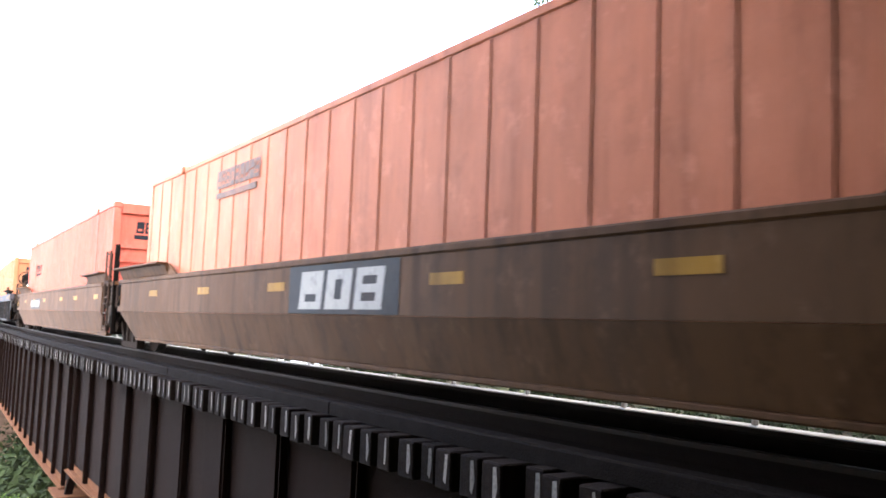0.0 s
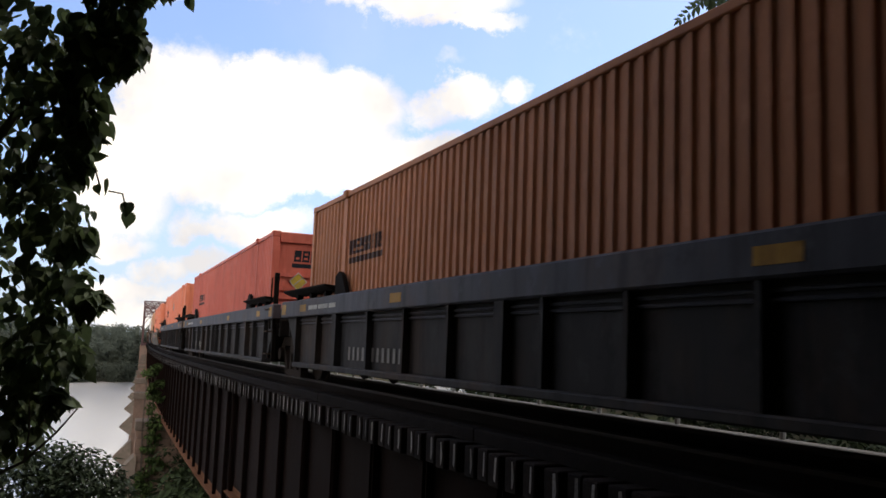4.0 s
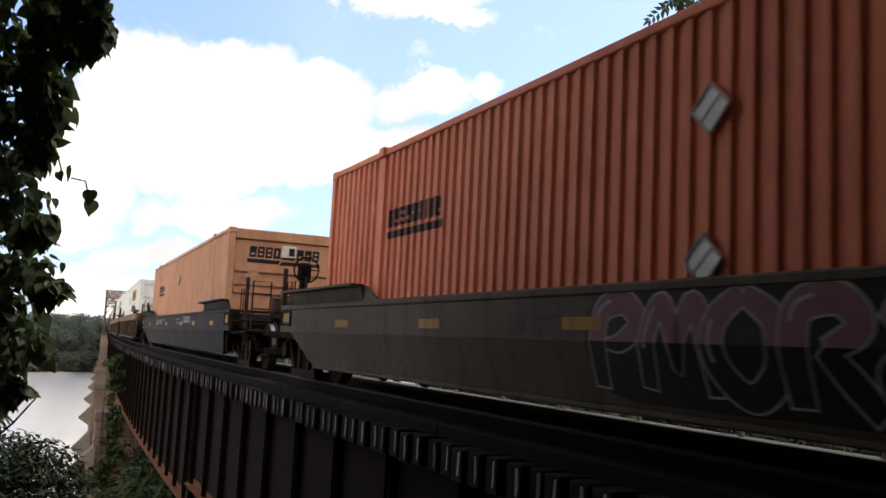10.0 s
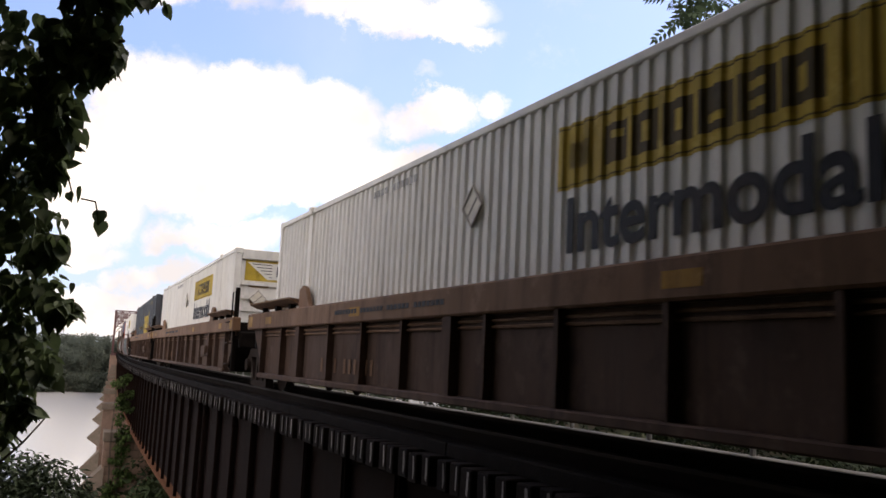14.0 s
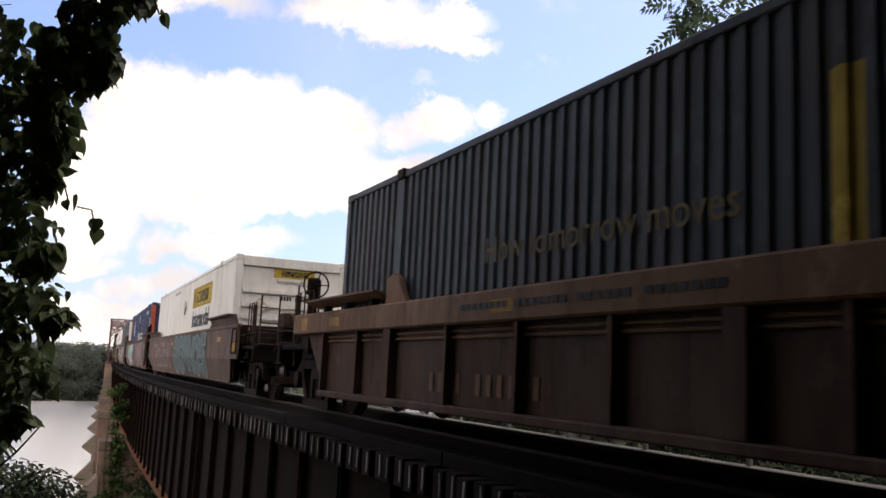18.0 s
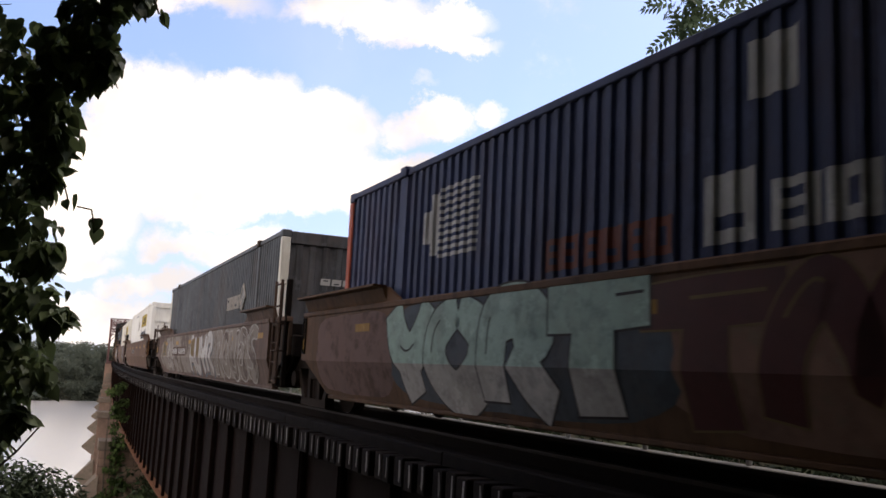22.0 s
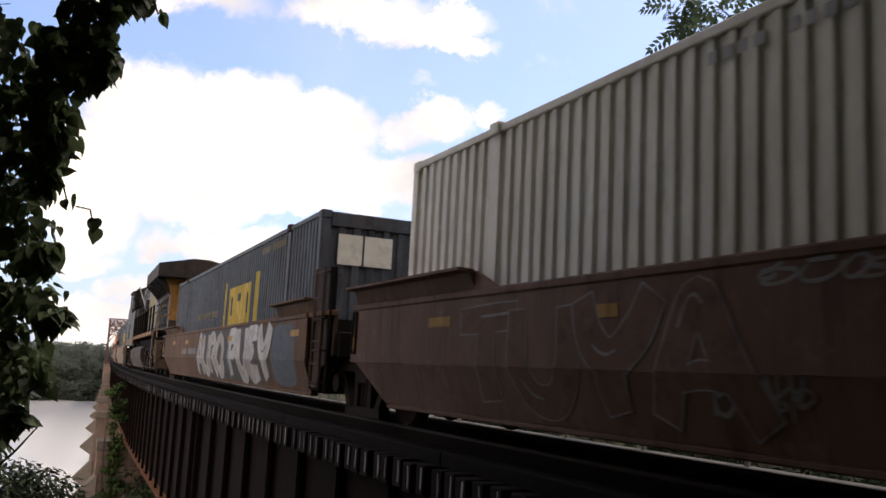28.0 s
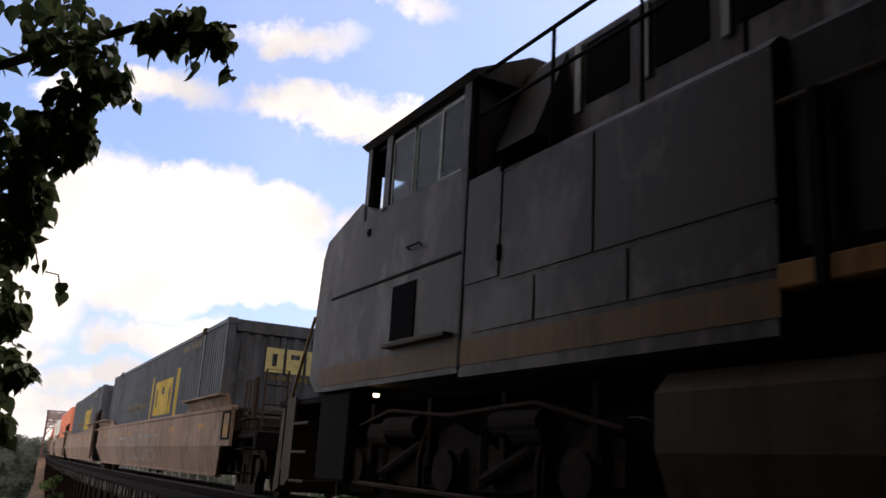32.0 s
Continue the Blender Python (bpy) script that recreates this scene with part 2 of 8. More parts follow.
M["black_steel"] = paint("black_car_paint", (0.017, 0.0115, 0.009), rough=0.65, amt=0.5, dirt=(0.04, 0.03, 0.024))
M["blue_steel"] = paint("blue_grey_sill_paint", (0.0546, 0.0533, 0.065), rough=0.55, amt=0.4, dirt=(0.07, 0.06, 0.055))
M["dull_steel"] = paint("dull_grey_panel_paint", (0.0311, 0.0284, 0.0284), rough=0.7, amt=0.5, dirt=(0.045, 0.037, 0.032))
M["rust_sill"] = paint("rusty_tan_sill_paint", (0.182, 0.1014, 0.0585), rough=0.65, amt=0.5, dirt=(0.10, 0.055, 0.03))
M["rust_panel"] = paint("rusty_brown_panel_paint", (0.085, 0.0525, 0.0387), rough=0.75, amt=0.5, dirt=(0.05, 0.028, 0.018))
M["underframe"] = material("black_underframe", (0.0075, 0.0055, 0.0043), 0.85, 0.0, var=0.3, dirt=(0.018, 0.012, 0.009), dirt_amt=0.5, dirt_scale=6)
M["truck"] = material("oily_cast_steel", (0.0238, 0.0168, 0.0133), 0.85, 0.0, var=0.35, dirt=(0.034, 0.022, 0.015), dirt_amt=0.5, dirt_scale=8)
M["gear"] = material("brown_grimy_gear", (0.0504, 0.0324, 0.0228), 0.75, 0.0, var=0.3, dirt=(0.055, 0.034, 0.022), dirt_amt=0.6, dirt_scale=5)
M["wheel"] = material("polished_wheel_steel", (0.16, 0.15, 0.14), 0.35, 0.8, var=0.2, dirt=(0.05, 0.04, 0.03), dirt_amt=0.6, dirt_scale=5)
M["rail"] = material("worn_rail_steel", (0.03, 0.024, 0.02), 0.6, 0.4, var=0.2, dirt=(0.05, 0.03, 0.02), dirt_amt=0.6, dirt_scale=9)
M["rail_web"] = material("rusty_rail_side", (0.014, 0.009, 0.007), 0.9, 0.2, var=0.3)
M["yellow"] = paint("yellow_reflective_paint", (0.34, 0.17, 0.02), amt=0.6, dirt=(0.12, 0.07, 0.025))
M["gold"] = paint("worn_yellow_paint", (0.52, 0.36, 0.05), amt=0.45, dirt=(0.12, 0.10, 0.06))
M["pale_gold"] = paint("sun_bleached_yellow_paint", (0.46, 0.39, 0.17), amt=0.5, dirt=(0.2, 0.18, 0.12))
M["ink"] = paint("black_lettering_paint", (0.022, 0.022, 0.026), amt=0.2)
M["rubbed_ink"] = paint("rubbed_black_lettering_paint", (0.05, 0.028, 0.022), amt=0.7, dirt=(0.2, 0.06, 0.035))
M["sign_ink"] = paint("faded_brown_sign_lettering", (0.085, 0.062, 0.025), amt=0.6, dirt=(0.2, 0.14, 0.04))
M["faint_ink"] = paint("faint_grey_lettering", (0.36, 0.34, 0.31), amt=0.5)
M["rust_stain"] = material("brown_rust_stain", (0.30, 0.19, 0.10), 0.8, var=0.4, scale=3, dirt=(0.5, 0.42, 0.31), dirt_amt=0.9, dirt_scale=2.5)
M["worn_ink"] = paint("worn_grey_lettering_paint", (0.16, 0.10, 0.075), amt=0.7, dirt=(0.5, 0.17, 0.09))
M["chalk"] = paint("white_lettering_paint", (0.42, 0.40, 0.37), amt=0.5, dirt=(0.2, 0.18, 0.16))
M["silver"] = paint("silver_spray_paint", (0.204, 0.186, 0.168), amt=0.5, dirt=(0.14, 0.115, 0.09))
M["teal_spray"] = paint("teal_spray_paint", (0.0605, 0.1012, 0.0935), amt=0.5, dirt=(0.08, 0.09, 0.09))
M["teal_edge"] = paint("pale_teal_spray_paint", (0.1955, 0.2415, 0.2185), amt=0.4, dirt=(0.1, 0.1, 0.1))
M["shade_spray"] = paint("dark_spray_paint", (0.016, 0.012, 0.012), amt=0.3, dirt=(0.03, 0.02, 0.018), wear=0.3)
M["mint_spray"] = paint("mint_spray_paint", (0.28, 0.38, 0.315), amt=0.35, dirt=(0.15, 0.17, 0.15))
M["bone_spray"] = paint("bone_spray_paint", (0.325, 0.2875, 0.25), amt=0.4, dirt=(0.2, 0.17, 0.14))
M["rose_haze"] = material("rose_brown_spray_haze", (0.1625, 0.0988, 0.0806), 0.7, var=0.3, scale=3, dirt=(0.15, 0.10, 0.09), dirt_amt=0.8, dirt_scale=1.5, streak=0.7, layers=[((0.06, 0.035, 0.028), 2.5, 0.8, 0.5, 0.62, 0.7)])
M["bone_cloud"] = material("mottled_bone_spray_haze", (0.217, 0.1792, 0.147), 0.7, var=0.3, scale=3, dirt=(0.24, 0.21, 0.182), dirt_amt=0.9, dirt_scale=1.3, layers=[((0.085, 0.055, 0.043), 1.6, 0.9, 0.5, 0.56, 0.8), ((0.30, 0.20, 0.08), 1.1, 0.8, 0.58, 0.68, 0.5)])
M["tan_haze"] = material("dull_tan_spray_haze", (0.2025, 0.1148, 0.081), 0.7, var=0.3, scale=3, dirt=(0.075, 0.032, 0.026), dirt_amt=0.8, dirt_scale=1.6, layers=[((0.16, 0.12, 0.08), 2.2, 0.9, 0.55, 0.62, 0.6)])
M["red_haze"] = material("dull_red_spray_haze", (0.12, 0.045, 0.028), 0.7, var=0.3, scale=3, dirt=(0.07, 0.032, 0.024), dirt_amt=0.7, dirt_scale=1.4)
M["slate_haze"] = material("mottled_slate_spray_haze", (0.0938, 0.085, 0.08), 0.7, var=0.3, scale=3, dirt=(0.045, 0.052, 0.058), dirt_amt=0.8, dirt_scale=1.3, layers=[((0.15, 0.135, 0.12), 1.8, 0.9, 0.54, 0.62, 0.6), ((0.08, 0.045, 0.034), 1.1, 0.8, 0.55, 0.62, 0.6)])
M["gold_haze"] = material("yellow_brown_spray_haze", (0.16, 0.11, 0.05), 0.7, var=0.3, scale=4, dirt=(0.15, 0.10, 0.06), dirt_amt=0.8, dirt_scale=2.2)
M["pink_dull"] = paint("dull_pink_spray_paint", (0.075, 0.045, 0.04), amt=0.5, dirt=(0.05, 0.03, 0.026))
M["dull_silver"] = paint("dull_grey_spray_paint", (0.204, 0.1776, 0.1536), amt=0.6, dirt=(0.07, 0.05, 0.04))
M["ash_spray"] = paint("ash_grey_spray_paint", (0.13, 0.11, 0.098), amt=0.6, dirt=(0.07, 0.05, 0.04))
M["rust_band"] = paint("rusty_yellow_band", (0.15, 0.078, 0.026), amt=0.6, dirt=(0.055, 0.032, 0.018))
M["pink_fill"] = paint("dusty_pink_spray_paint", (0.20, 0.088, 0.10), amt=0.4, dirt=(0.11, 0.06, 0.06), wear=0.5)
M["pale_line"] = paint("pale_sprayed_line", (0.30, 0.27, 0.25), amt=0.5, dirt=(0.2, 0.16, 0.14))
M["slate_spray"] = paint("slate_blue_spray_paint", (0.042, 0.054, 0.066), amt=0.5, dirt=(0.06, 0.05, 0.045))
M["white_spray"] = paint("off_white_spray_paint", (0.408, 0.378, 0.342), amt=0.45, dirt=(0.22, 0.19, 0.16))
M["pink_spray"] = paint("faded_pink_spray_paint", (0.16, 0.10, 0.09), amt=0.5, dirt=(0.15, 0.10, 0.09))
M["maroon_spray"] = paint("maroon_spray_paint", (0.075, 0.022, 0.02), amt=0.3, wear=0.5)
M["faded_red"] = paint("faded_red_lettering", (0.16, 0.045, 0.03), amt=0.5, dirt=(0.05, 0.035, 0.04))
M["red_post"] = paint("red_corner_paint", (0.40, 0.075, 0.035), amt=0.3)
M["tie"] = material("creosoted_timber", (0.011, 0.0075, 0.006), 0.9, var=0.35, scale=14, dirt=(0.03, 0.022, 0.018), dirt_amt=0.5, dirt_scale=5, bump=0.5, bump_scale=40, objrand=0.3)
M["tie_end"] = material("bleached_end_grain", (0.22, 0.20, 0.18), 0.9, var=0.5, scale=30, dirt=(0.06, 0.05, 0.04), dirt_amt=0.9, dirt_scale=9, bump=0.4, objrand=0.45)
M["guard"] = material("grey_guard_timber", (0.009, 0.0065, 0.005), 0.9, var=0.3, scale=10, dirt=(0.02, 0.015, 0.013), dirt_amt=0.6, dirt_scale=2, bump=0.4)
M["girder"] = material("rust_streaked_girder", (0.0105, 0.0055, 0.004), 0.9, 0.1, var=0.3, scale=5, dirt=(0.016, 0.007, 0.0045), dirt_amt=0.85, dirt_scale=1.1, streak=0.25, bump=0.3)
M["flange"] = material("orange_rust_flange", (0.15, 0.065, 0.032), 0.9, 0.05, var=0.35, scale=6, dirt=(0.07, 0.035, 0.02), dirt_amt=0.5, dirt_scale=3, bump=0.4)
M["truss"] = material("dark_red_truss_steel", (0.11, 0.062, 0.06), 0.8, 0.1, var=0.3, dirt=(0.16, 0.08, 0.06), dirt_amt=0.5, dirt_scale=0.6)
M["stone"] = material("weathered_pier_stone", (0.21, 0.135, 0.098), 0.9, var=0.3, scale=3, dirt=(0.10, 0.075, 0.055), dirt_amt=0.6, dirt_scale=0.9, bump=0.6, bump_scale=9, objrand=0.18)
M["stone_core"] = material("pier_mortar", (0.16, 0.115, 0.085), 0.95, var=0.3, scale=2, dirt=(0.07, 0.06, 0.05), dirt_amt=0.5, bump=0.4, bump_scale=6)
M["concrete"] = material("brown_pier_cap_stone", (0.17, 0.128, 0.096), 0.9, var=0.3, scale=2.5, dirt=(0.07, 0.075, 0.045), dirt_amt=0.7, bump=0.4, bump_scale=8)
M["ground"] = material("leaf_litter_soil", (0.055, 0.043, 0.028), 0.95, var=0.4, scale=1.5, dirt=(0.05, 0.075, 0.025), dirt_amt=0.8, dirt_scale=0.35, bump=0.8, bump_scale=6)
M["ballast"] = material("grey_ballast", (0.17, 0.155, 0.14), 0.95, var=0.45, scale=16, dirt=(0.07, 0.06, 0.05), dirt_amt=0.5, bump=1.0, bump_scale=22)
M["leaf_dark"] = material("dark_vine_leaf", (0.105, 0.135, 0.056), 0.6, var=0.3, scale=20, bump=0.1, spec=0.2, islands=0.5, translucent=0.3)
M["leaf_bush"] = material("bush_leaf", (0.046, 0.062, 0.03), 0.7, var=0.3, scale=20, bump=0.1, spec=0.15, islands=0.5, translucent=0.2)
# dark leaf for the trees, weeds and thickets added as shade
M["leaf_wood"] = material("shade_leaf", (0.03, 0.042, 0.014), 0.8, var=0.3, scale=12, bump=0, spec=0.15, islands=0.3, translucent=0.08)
M["leaf_mid"] = material("green_tree_leaf", (0.076, 0.10, 0.05), 0.6, var=0.3, scale=12, bump=0.1, islands=0.45, translucent=0.35)
M["leaf_vine"] = material("olive_vine_leaf", (0.06, 0.085, 0.025), 0.7, var=0.3, scale=12, bump=0.1, islands=0.4, translucent=0.15)
M["leaf_pale"] = material("pale_green_leaf", (0.13, 0.21, 0.045), 0.6, var=0.3, scale=12, bump=0.1, islands=0.4, translucent=0.25)
M["leaf_near"] = material("shaded_tree_leaf", (0.072, 0.10, 0.054), 0.6, var=0.3, scale=12, bump=0.1, islands=0.45, translucent=0.3)
M["tan_steel"] = paint("faded_tan_car_paint", (0.23, 0.15, 0.10), rough=0.62, amt=0.5, dirt=(0.10, 0.06, 0.04))
M["dim_gold"] = paint("worn_dim_yellow_paint", (0.14, 0.10, 0.035), amt=0.75, dirt=(0.03, 0.035, 0.035))
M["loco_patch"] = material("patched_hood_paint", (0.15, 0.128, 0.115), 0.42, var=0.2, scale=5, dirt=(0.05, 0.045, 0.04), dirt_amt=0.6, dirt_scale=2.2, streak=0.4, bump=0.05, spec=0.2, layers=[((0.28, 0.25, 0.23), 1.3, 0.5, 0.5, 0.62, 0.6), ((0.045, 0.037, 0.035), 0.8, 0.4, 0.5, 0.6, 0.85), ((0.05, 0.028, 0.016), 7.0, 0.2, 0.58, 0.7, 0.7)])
M["worn_gold"] = paint("worn_hood_yellow", (0.275, 0.198, 0.066), amt=0.8, dirt=(0.14, 0.12, 0.085), wear=0.6)
M["end_rail"] = paint("dull_yellow_rail_paint", (0.19, 0.115, 0.045), amt=0.5, dirt=(0.08, 0.05, 0.03))
# air haze over the river is mixed into this greyed leaf colour
M["far_leaf"] = material("hazed_far_leaf", (0.115, 0.128, 0.098), 0.95, var=0.3, scale=0.04, bump=0.0, spec=0.02, islands=0.06, translucent=0.5)
M["bark"] = material("grey_brown_bark", (0.09, 0.07, 0.055), 0.95, var=0.4, scale=9, streak=0.25, bump=0.8, bump_scale=18)
M["walk_rail"] = paint("pale_galvanised_steel", (0.34, 0.33, 0.31), amt=0.4, dirt=(0.2, 0.15, 0.1))
M["loco_blue"] = material("grimy_dark_loco_paint", (0.048, 0.036, 0.027), 0.45, var=0.2, scale=5, dirt=(0.075, 0.06, 0.046), dirt_amt=0.7, dirt_scale=0.9, streak=0.5, bump=0.05, spec=0.1, layers=[((0.024, 0.02, 0.018), 3.0, 0.12, 0.48, 0.66, 0.85), ((0.16, 0.138, 0.118), 1.1, 0.55, 0.5, 0.62, 0.7), ((0.06, 0.03, 0.015), 9.0, 0.25, 0.6, 0.7, 0.6)])
M["loco_yellow"] = paint("loco_yellow_paint", (0.27, 0.125, 0.03), rough=0.5, amt=0.5, dirt=(0.14, 0.085, 0.03))
M["loco_roof"] = paint("sooty_roof_paint", (0.026, 0.023, 0.021), rough=0.6, amt=0.5, dirt=(0.03, 0.028, 0.025))
M["loco_tank"] = paint("grey_tank_paint", (0.058, 0.04, 0.026), rough=0.6, amt=0.5, dirt=(0.035, 0.028, 0.022))
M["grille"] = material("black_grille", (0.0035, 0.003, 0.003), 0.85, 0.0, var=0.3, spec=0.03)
M["walk_pale"] = material("sun_bleached_walkway", (0.15, 0.14, 0.125), 0.8, var=0.3, scale=8, dirt=(0.08, 0.07, 0.055), dirt_amt=0.8, dirt_scale=1.4, bump=0.4)
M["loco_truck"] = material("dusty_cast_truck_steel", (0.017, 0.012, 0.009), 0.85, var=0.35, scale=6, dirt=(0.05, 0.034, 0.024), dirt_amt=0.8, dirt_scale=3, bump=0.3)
M["leaf_low"] = material("brush_leaf", (0.025, 0.035, 0.015), 0.6, var=0.35, scale=12, bump=0, islands=0.5, translucent=0.25)
M["lens"] = material("headlamp_lens", (0.2, 0.2, 0.19), 0.12, 0.6, var=0.1, bump=0)


def glass_material():
    m = bpy.data.materials.new("cab_glass")
    m.use_nodes = True
    b = m.node_tree.nodes["Principled BSDF"]
    b.inputs["Base Color"].default_value = (0.75, 0.82, 0.84, 1)
    b.inputs["Roughness"].default_value = 0.18
    b.inputs["Transmission Weight"].default_value = 1.0
    b.inputs["IOR"].default_value = 1.1
    return m


def water_material():
    m = bpy.data.materials.new("river_water")
    m.use_nodes = True
    nt = m.node_tree
    b = nt.nodes["Principled BSDF"]
    b.inputs["Base Color"].default_value = (0.46, 0.435, 0.40, 1)
    b.inputs["Roughness"].default_value = 0.2
    b.inputs["IOR"].default_value = 1.8
    tc, mp = nt.nodes.new("ShaderNodeTexCoord"), nt.nodes.new("ShaderNodeMapping")
    mp.inputs["Scale"].default_value = (0.35, 1.0, 1)
    n = nt.nodes.new("ShaderNodeTexNoise")
    n.inputs["Scale"].default_value, n.inputs["Detail"].default_value, n.inputs["Roughness"].default_value = 0.7, 6, 0.6
    bp = nt.nodes.new("ShaderNodeBump")
    bp.inputs["Strength"].default_value, bp.inputs["Distance"].default_value = 0.2, 0.2
    nt.links.new(tc.outputs["Object"], mp.inputs[0])
    nt.links.new(mp.outputs[0], n.inputs["Vector"])
    nt.links.new(n.outputs["Fac"], bp.inputs["Height"])
    nt.links.new(bp.outputs[0], b.inputs["Normal"])
    return m


def lamp_material():
    m = bpy.data.materials.new("small_lamp_glow")
    m.use_nodes = True
    b = m.node_tree.nodes["Principled BSDF"]
    b.inputs["Emission Color"].default_value = (1.0, 0.75, 0.45, 1)
    b.inputs["Emission Strength"].default_value = 3.0
    return m


M["lamp"] = lamp_material()
M["glass"], M["water"] = glass_material(), water_material()


# ---- mesh building ----
class Build:
    """Collects faces of one mesh."""

    def __init__(self):
        self.v, self.f, self.mi = [], [], []

    def add(self, verts, faces, mi=0):
        o = len(self.v)
        self.v.extend(tuple(p) for p in verts)
        self.f.extend(tuple(i + o for i in q) for q in faces)
        self.mi.extend([mi] * len(faces))
        return self

    def box(self, x0, x1, y0, y1, z0, z1, c=0.0, mi=0):
        """A box, its edges chamfered by c."""
        if x1 < x0: x0, x1 = x1, x0
        if y1 < y0: y0, y1 = y1, y0
        if z1 < z0: z0, z1 = z1, z0
        c = min(c, 0.45 * min(x1 - x0, y1 - y0, z1 - z0))
        if c <= 0:
            v = [(x, y, z) for z in (z0, z1) for x, y in ((x0, y0), (x1, y0), (x1, y1), (x0, y1))]
            return self.add(v, [(0, 3, 2, 1), (4, 5, 6, 7), (0, 1, 5, 4), (1, 2, 6, 5), (2, 3, 7, 6), (3, 0, 4, 7)], mi)
        rings = []
        for z, i in ((z0, c), (z0 + c, 0), (z1 - c, 0), (z1, c)):
            k = c
            rings.append([(x0 + i + (k if not i else 0), y0 + i, z), (x1 - i - (k if not i else 0), y0 + i, z), (x1 - i, y0 + i + (k if not i else 0), z), (x1 - i, y1 - i - (k if not i else 0), z),
                          (x1 - i - (k if not i else 0), y1 - i, z), (x0 + i + (k if not i else 0), y1 - i, z), (x0 + i, y1 - i - (k if not i else 0), z), (x0 + i, y0 + i + (k if not i else 0), z)])
        v = [p for r in rings for p in r]
        f = [tuple(reversed(range(8))), tuple(range(24, 32))]
        for r in range(3):
            for j in range(8):
                a, b = r * 8 + j, r * 8 + (j + 1) % 8
                f.append((a, b, b + 8, a + 8))
        return self.add(v, f, mi)

    def prism(self, poly, axis, a, b, mi=0):
        """A polygon drawn out along an axis (0 x, 1 y, 2 z) from a to b. The polygon's points are the other two axes in order."""
        n = len(poly)

        def at(p, w):
            return {0: (w, p[0], p[1]), 1: (p[0], w, p[1]), 2: (p[0], p[1], w)}[axis]
        v = [at(p, a) for p in poly] + [at(p, b) for p in poly]
        f = [tuple(range(n)), tuple(range(2 * n - 1, n - 1, -1))] + [(i, i + n, (i + 1) % n + n, (i + 1) % n) for i in range(n)]
        return self.add(v, f, mi)

    def tube(self, pts, r, n=8, mi=0, r1=None):
        """A round bar along a line of points."""
        pts = [Vector(p) for p in pts]
        up, rings = None, []
        for i, p in enumerate(pts):
            d = (pts[min(i + 1, len(pts) - 1)] - pts[max(i - 1, 0)]).normalized()
            if up is None:
                up = d.orthogonal().normalized()
            up = (up - d * up.dot(d)).normalized()
            s = d.cross(up)
            k = r if r1 is None else r + (r1 - r) * i / (len(pts) - 1)
            rings.append([p + (up * math.cos(2 * math.pi * j / n) + s * math.sin(2 * math.pi * j / n)) * k for j in range(n)])
        v = [q for g in rings for q in g]
        f = [tuple(reversed(range(n))), tuple(range(len(v) - n, len(v)))]
        for i in range(len(rings) - 1):
            for j in range(n):
                a, b = i * n + j, i * n + (j + 1) % n
                f.append((a, b, b + n, a + n))
        return self.add(v, f, mi)

    def disc(self, c, axis, r, half, n=20, mi=0):
        d = Vector((0, 0, 0))
        d[axis] = half
        return self.tube([Vector(c) - d, Vector(c) + d], r, n, mi)

    def mesh(self, name, mats, smooth=False):
        me = bpy.data.meshes.new(name)
        me.from_pydata(self.v, [], self.f)
        mats = mats if isinstance(mats, (list, tuple)) else [mats]
        for m in mats:
            me.materials.append(m)
        if len(mats) > 1:
            me.polygons.foreach_set("material_index", self.mi)
        bm = bmesh.new()
        bm.from_mesh(me)
        bmesh.ops.recalc_face_normals(bm, faces=bm.faces)
        bm.to_mesh(me)
        bm.free()
        if smooth:
            me.polygons.foreach_set("use_smooth", [True] * len(me.polygons))
        me.update()
        return me


def part(name, b, mats, parent, label="", smooth=False):
    ob = new(name, b if isinstance(b, bpy.types.Mesh) else b.mesh(name, mats, smooth))
    if parent is not None:
        ob.parent = parent
    return tagged(ob, label)


def thing(name, label, category, group="", m=None, kind=""):
    ob = new(name)
    ob.empty_display_size = 0.3
    if m is not None:
        ob.matrix_basis = m
    return tagged(ob, label, category, group, kind)


def structure(name, b, mats, label="", smooth=False, category=""):
    return tagged(part(name, b, mats, None, "", smooth), label, category, "", "structure")


# ---- the line of the track ----
CURVE = [(-60, 0.0), (-40, 0.00138), (-20, 0.00138), (0, 0.00176), (20, 0.0017), (40, 0.00094), (70, 0.00047), (110, 0.0001), (200, 0.0)]
_S = np.arange(-460, 760, 0.5)
_TH = np.cumsum(np.interp(_S, [c[0] for c in CURVE], [c[1] for c in CURVE])) * 0.5
_I0 = int(np.argmin(abs(_S)))
_TH = _TH - _TH[_I0]
_X, _Y = np.cumsum(np.sin(_TH)) * 0.5, np.cumsum(np.cos(_TH)) * 0.5
_X, _Y = _X - _X[_I0] + 5.2324, _Y - _Y[_I0]
RAIL_Z = 0.15


def on_track(s, x=0.0, z=0.0):
    """World place at s metres along the line, x to its far side, height z."""
    th = float(np.interp(s, _S, _TH))
    return Vector((float(np.interp(s, _S, _X)) + x * math.cos(th), float(np.interp(s, _S, _Y)) - x * math.sin(th), z))


def track_pose(s, x=0.0, z=0.0):
    p = on_track(s, x, z)
    return pose(p.x, p.y, p.z, 0, 0, -math.degrees(float(np.interp(s, _S, _TH))))


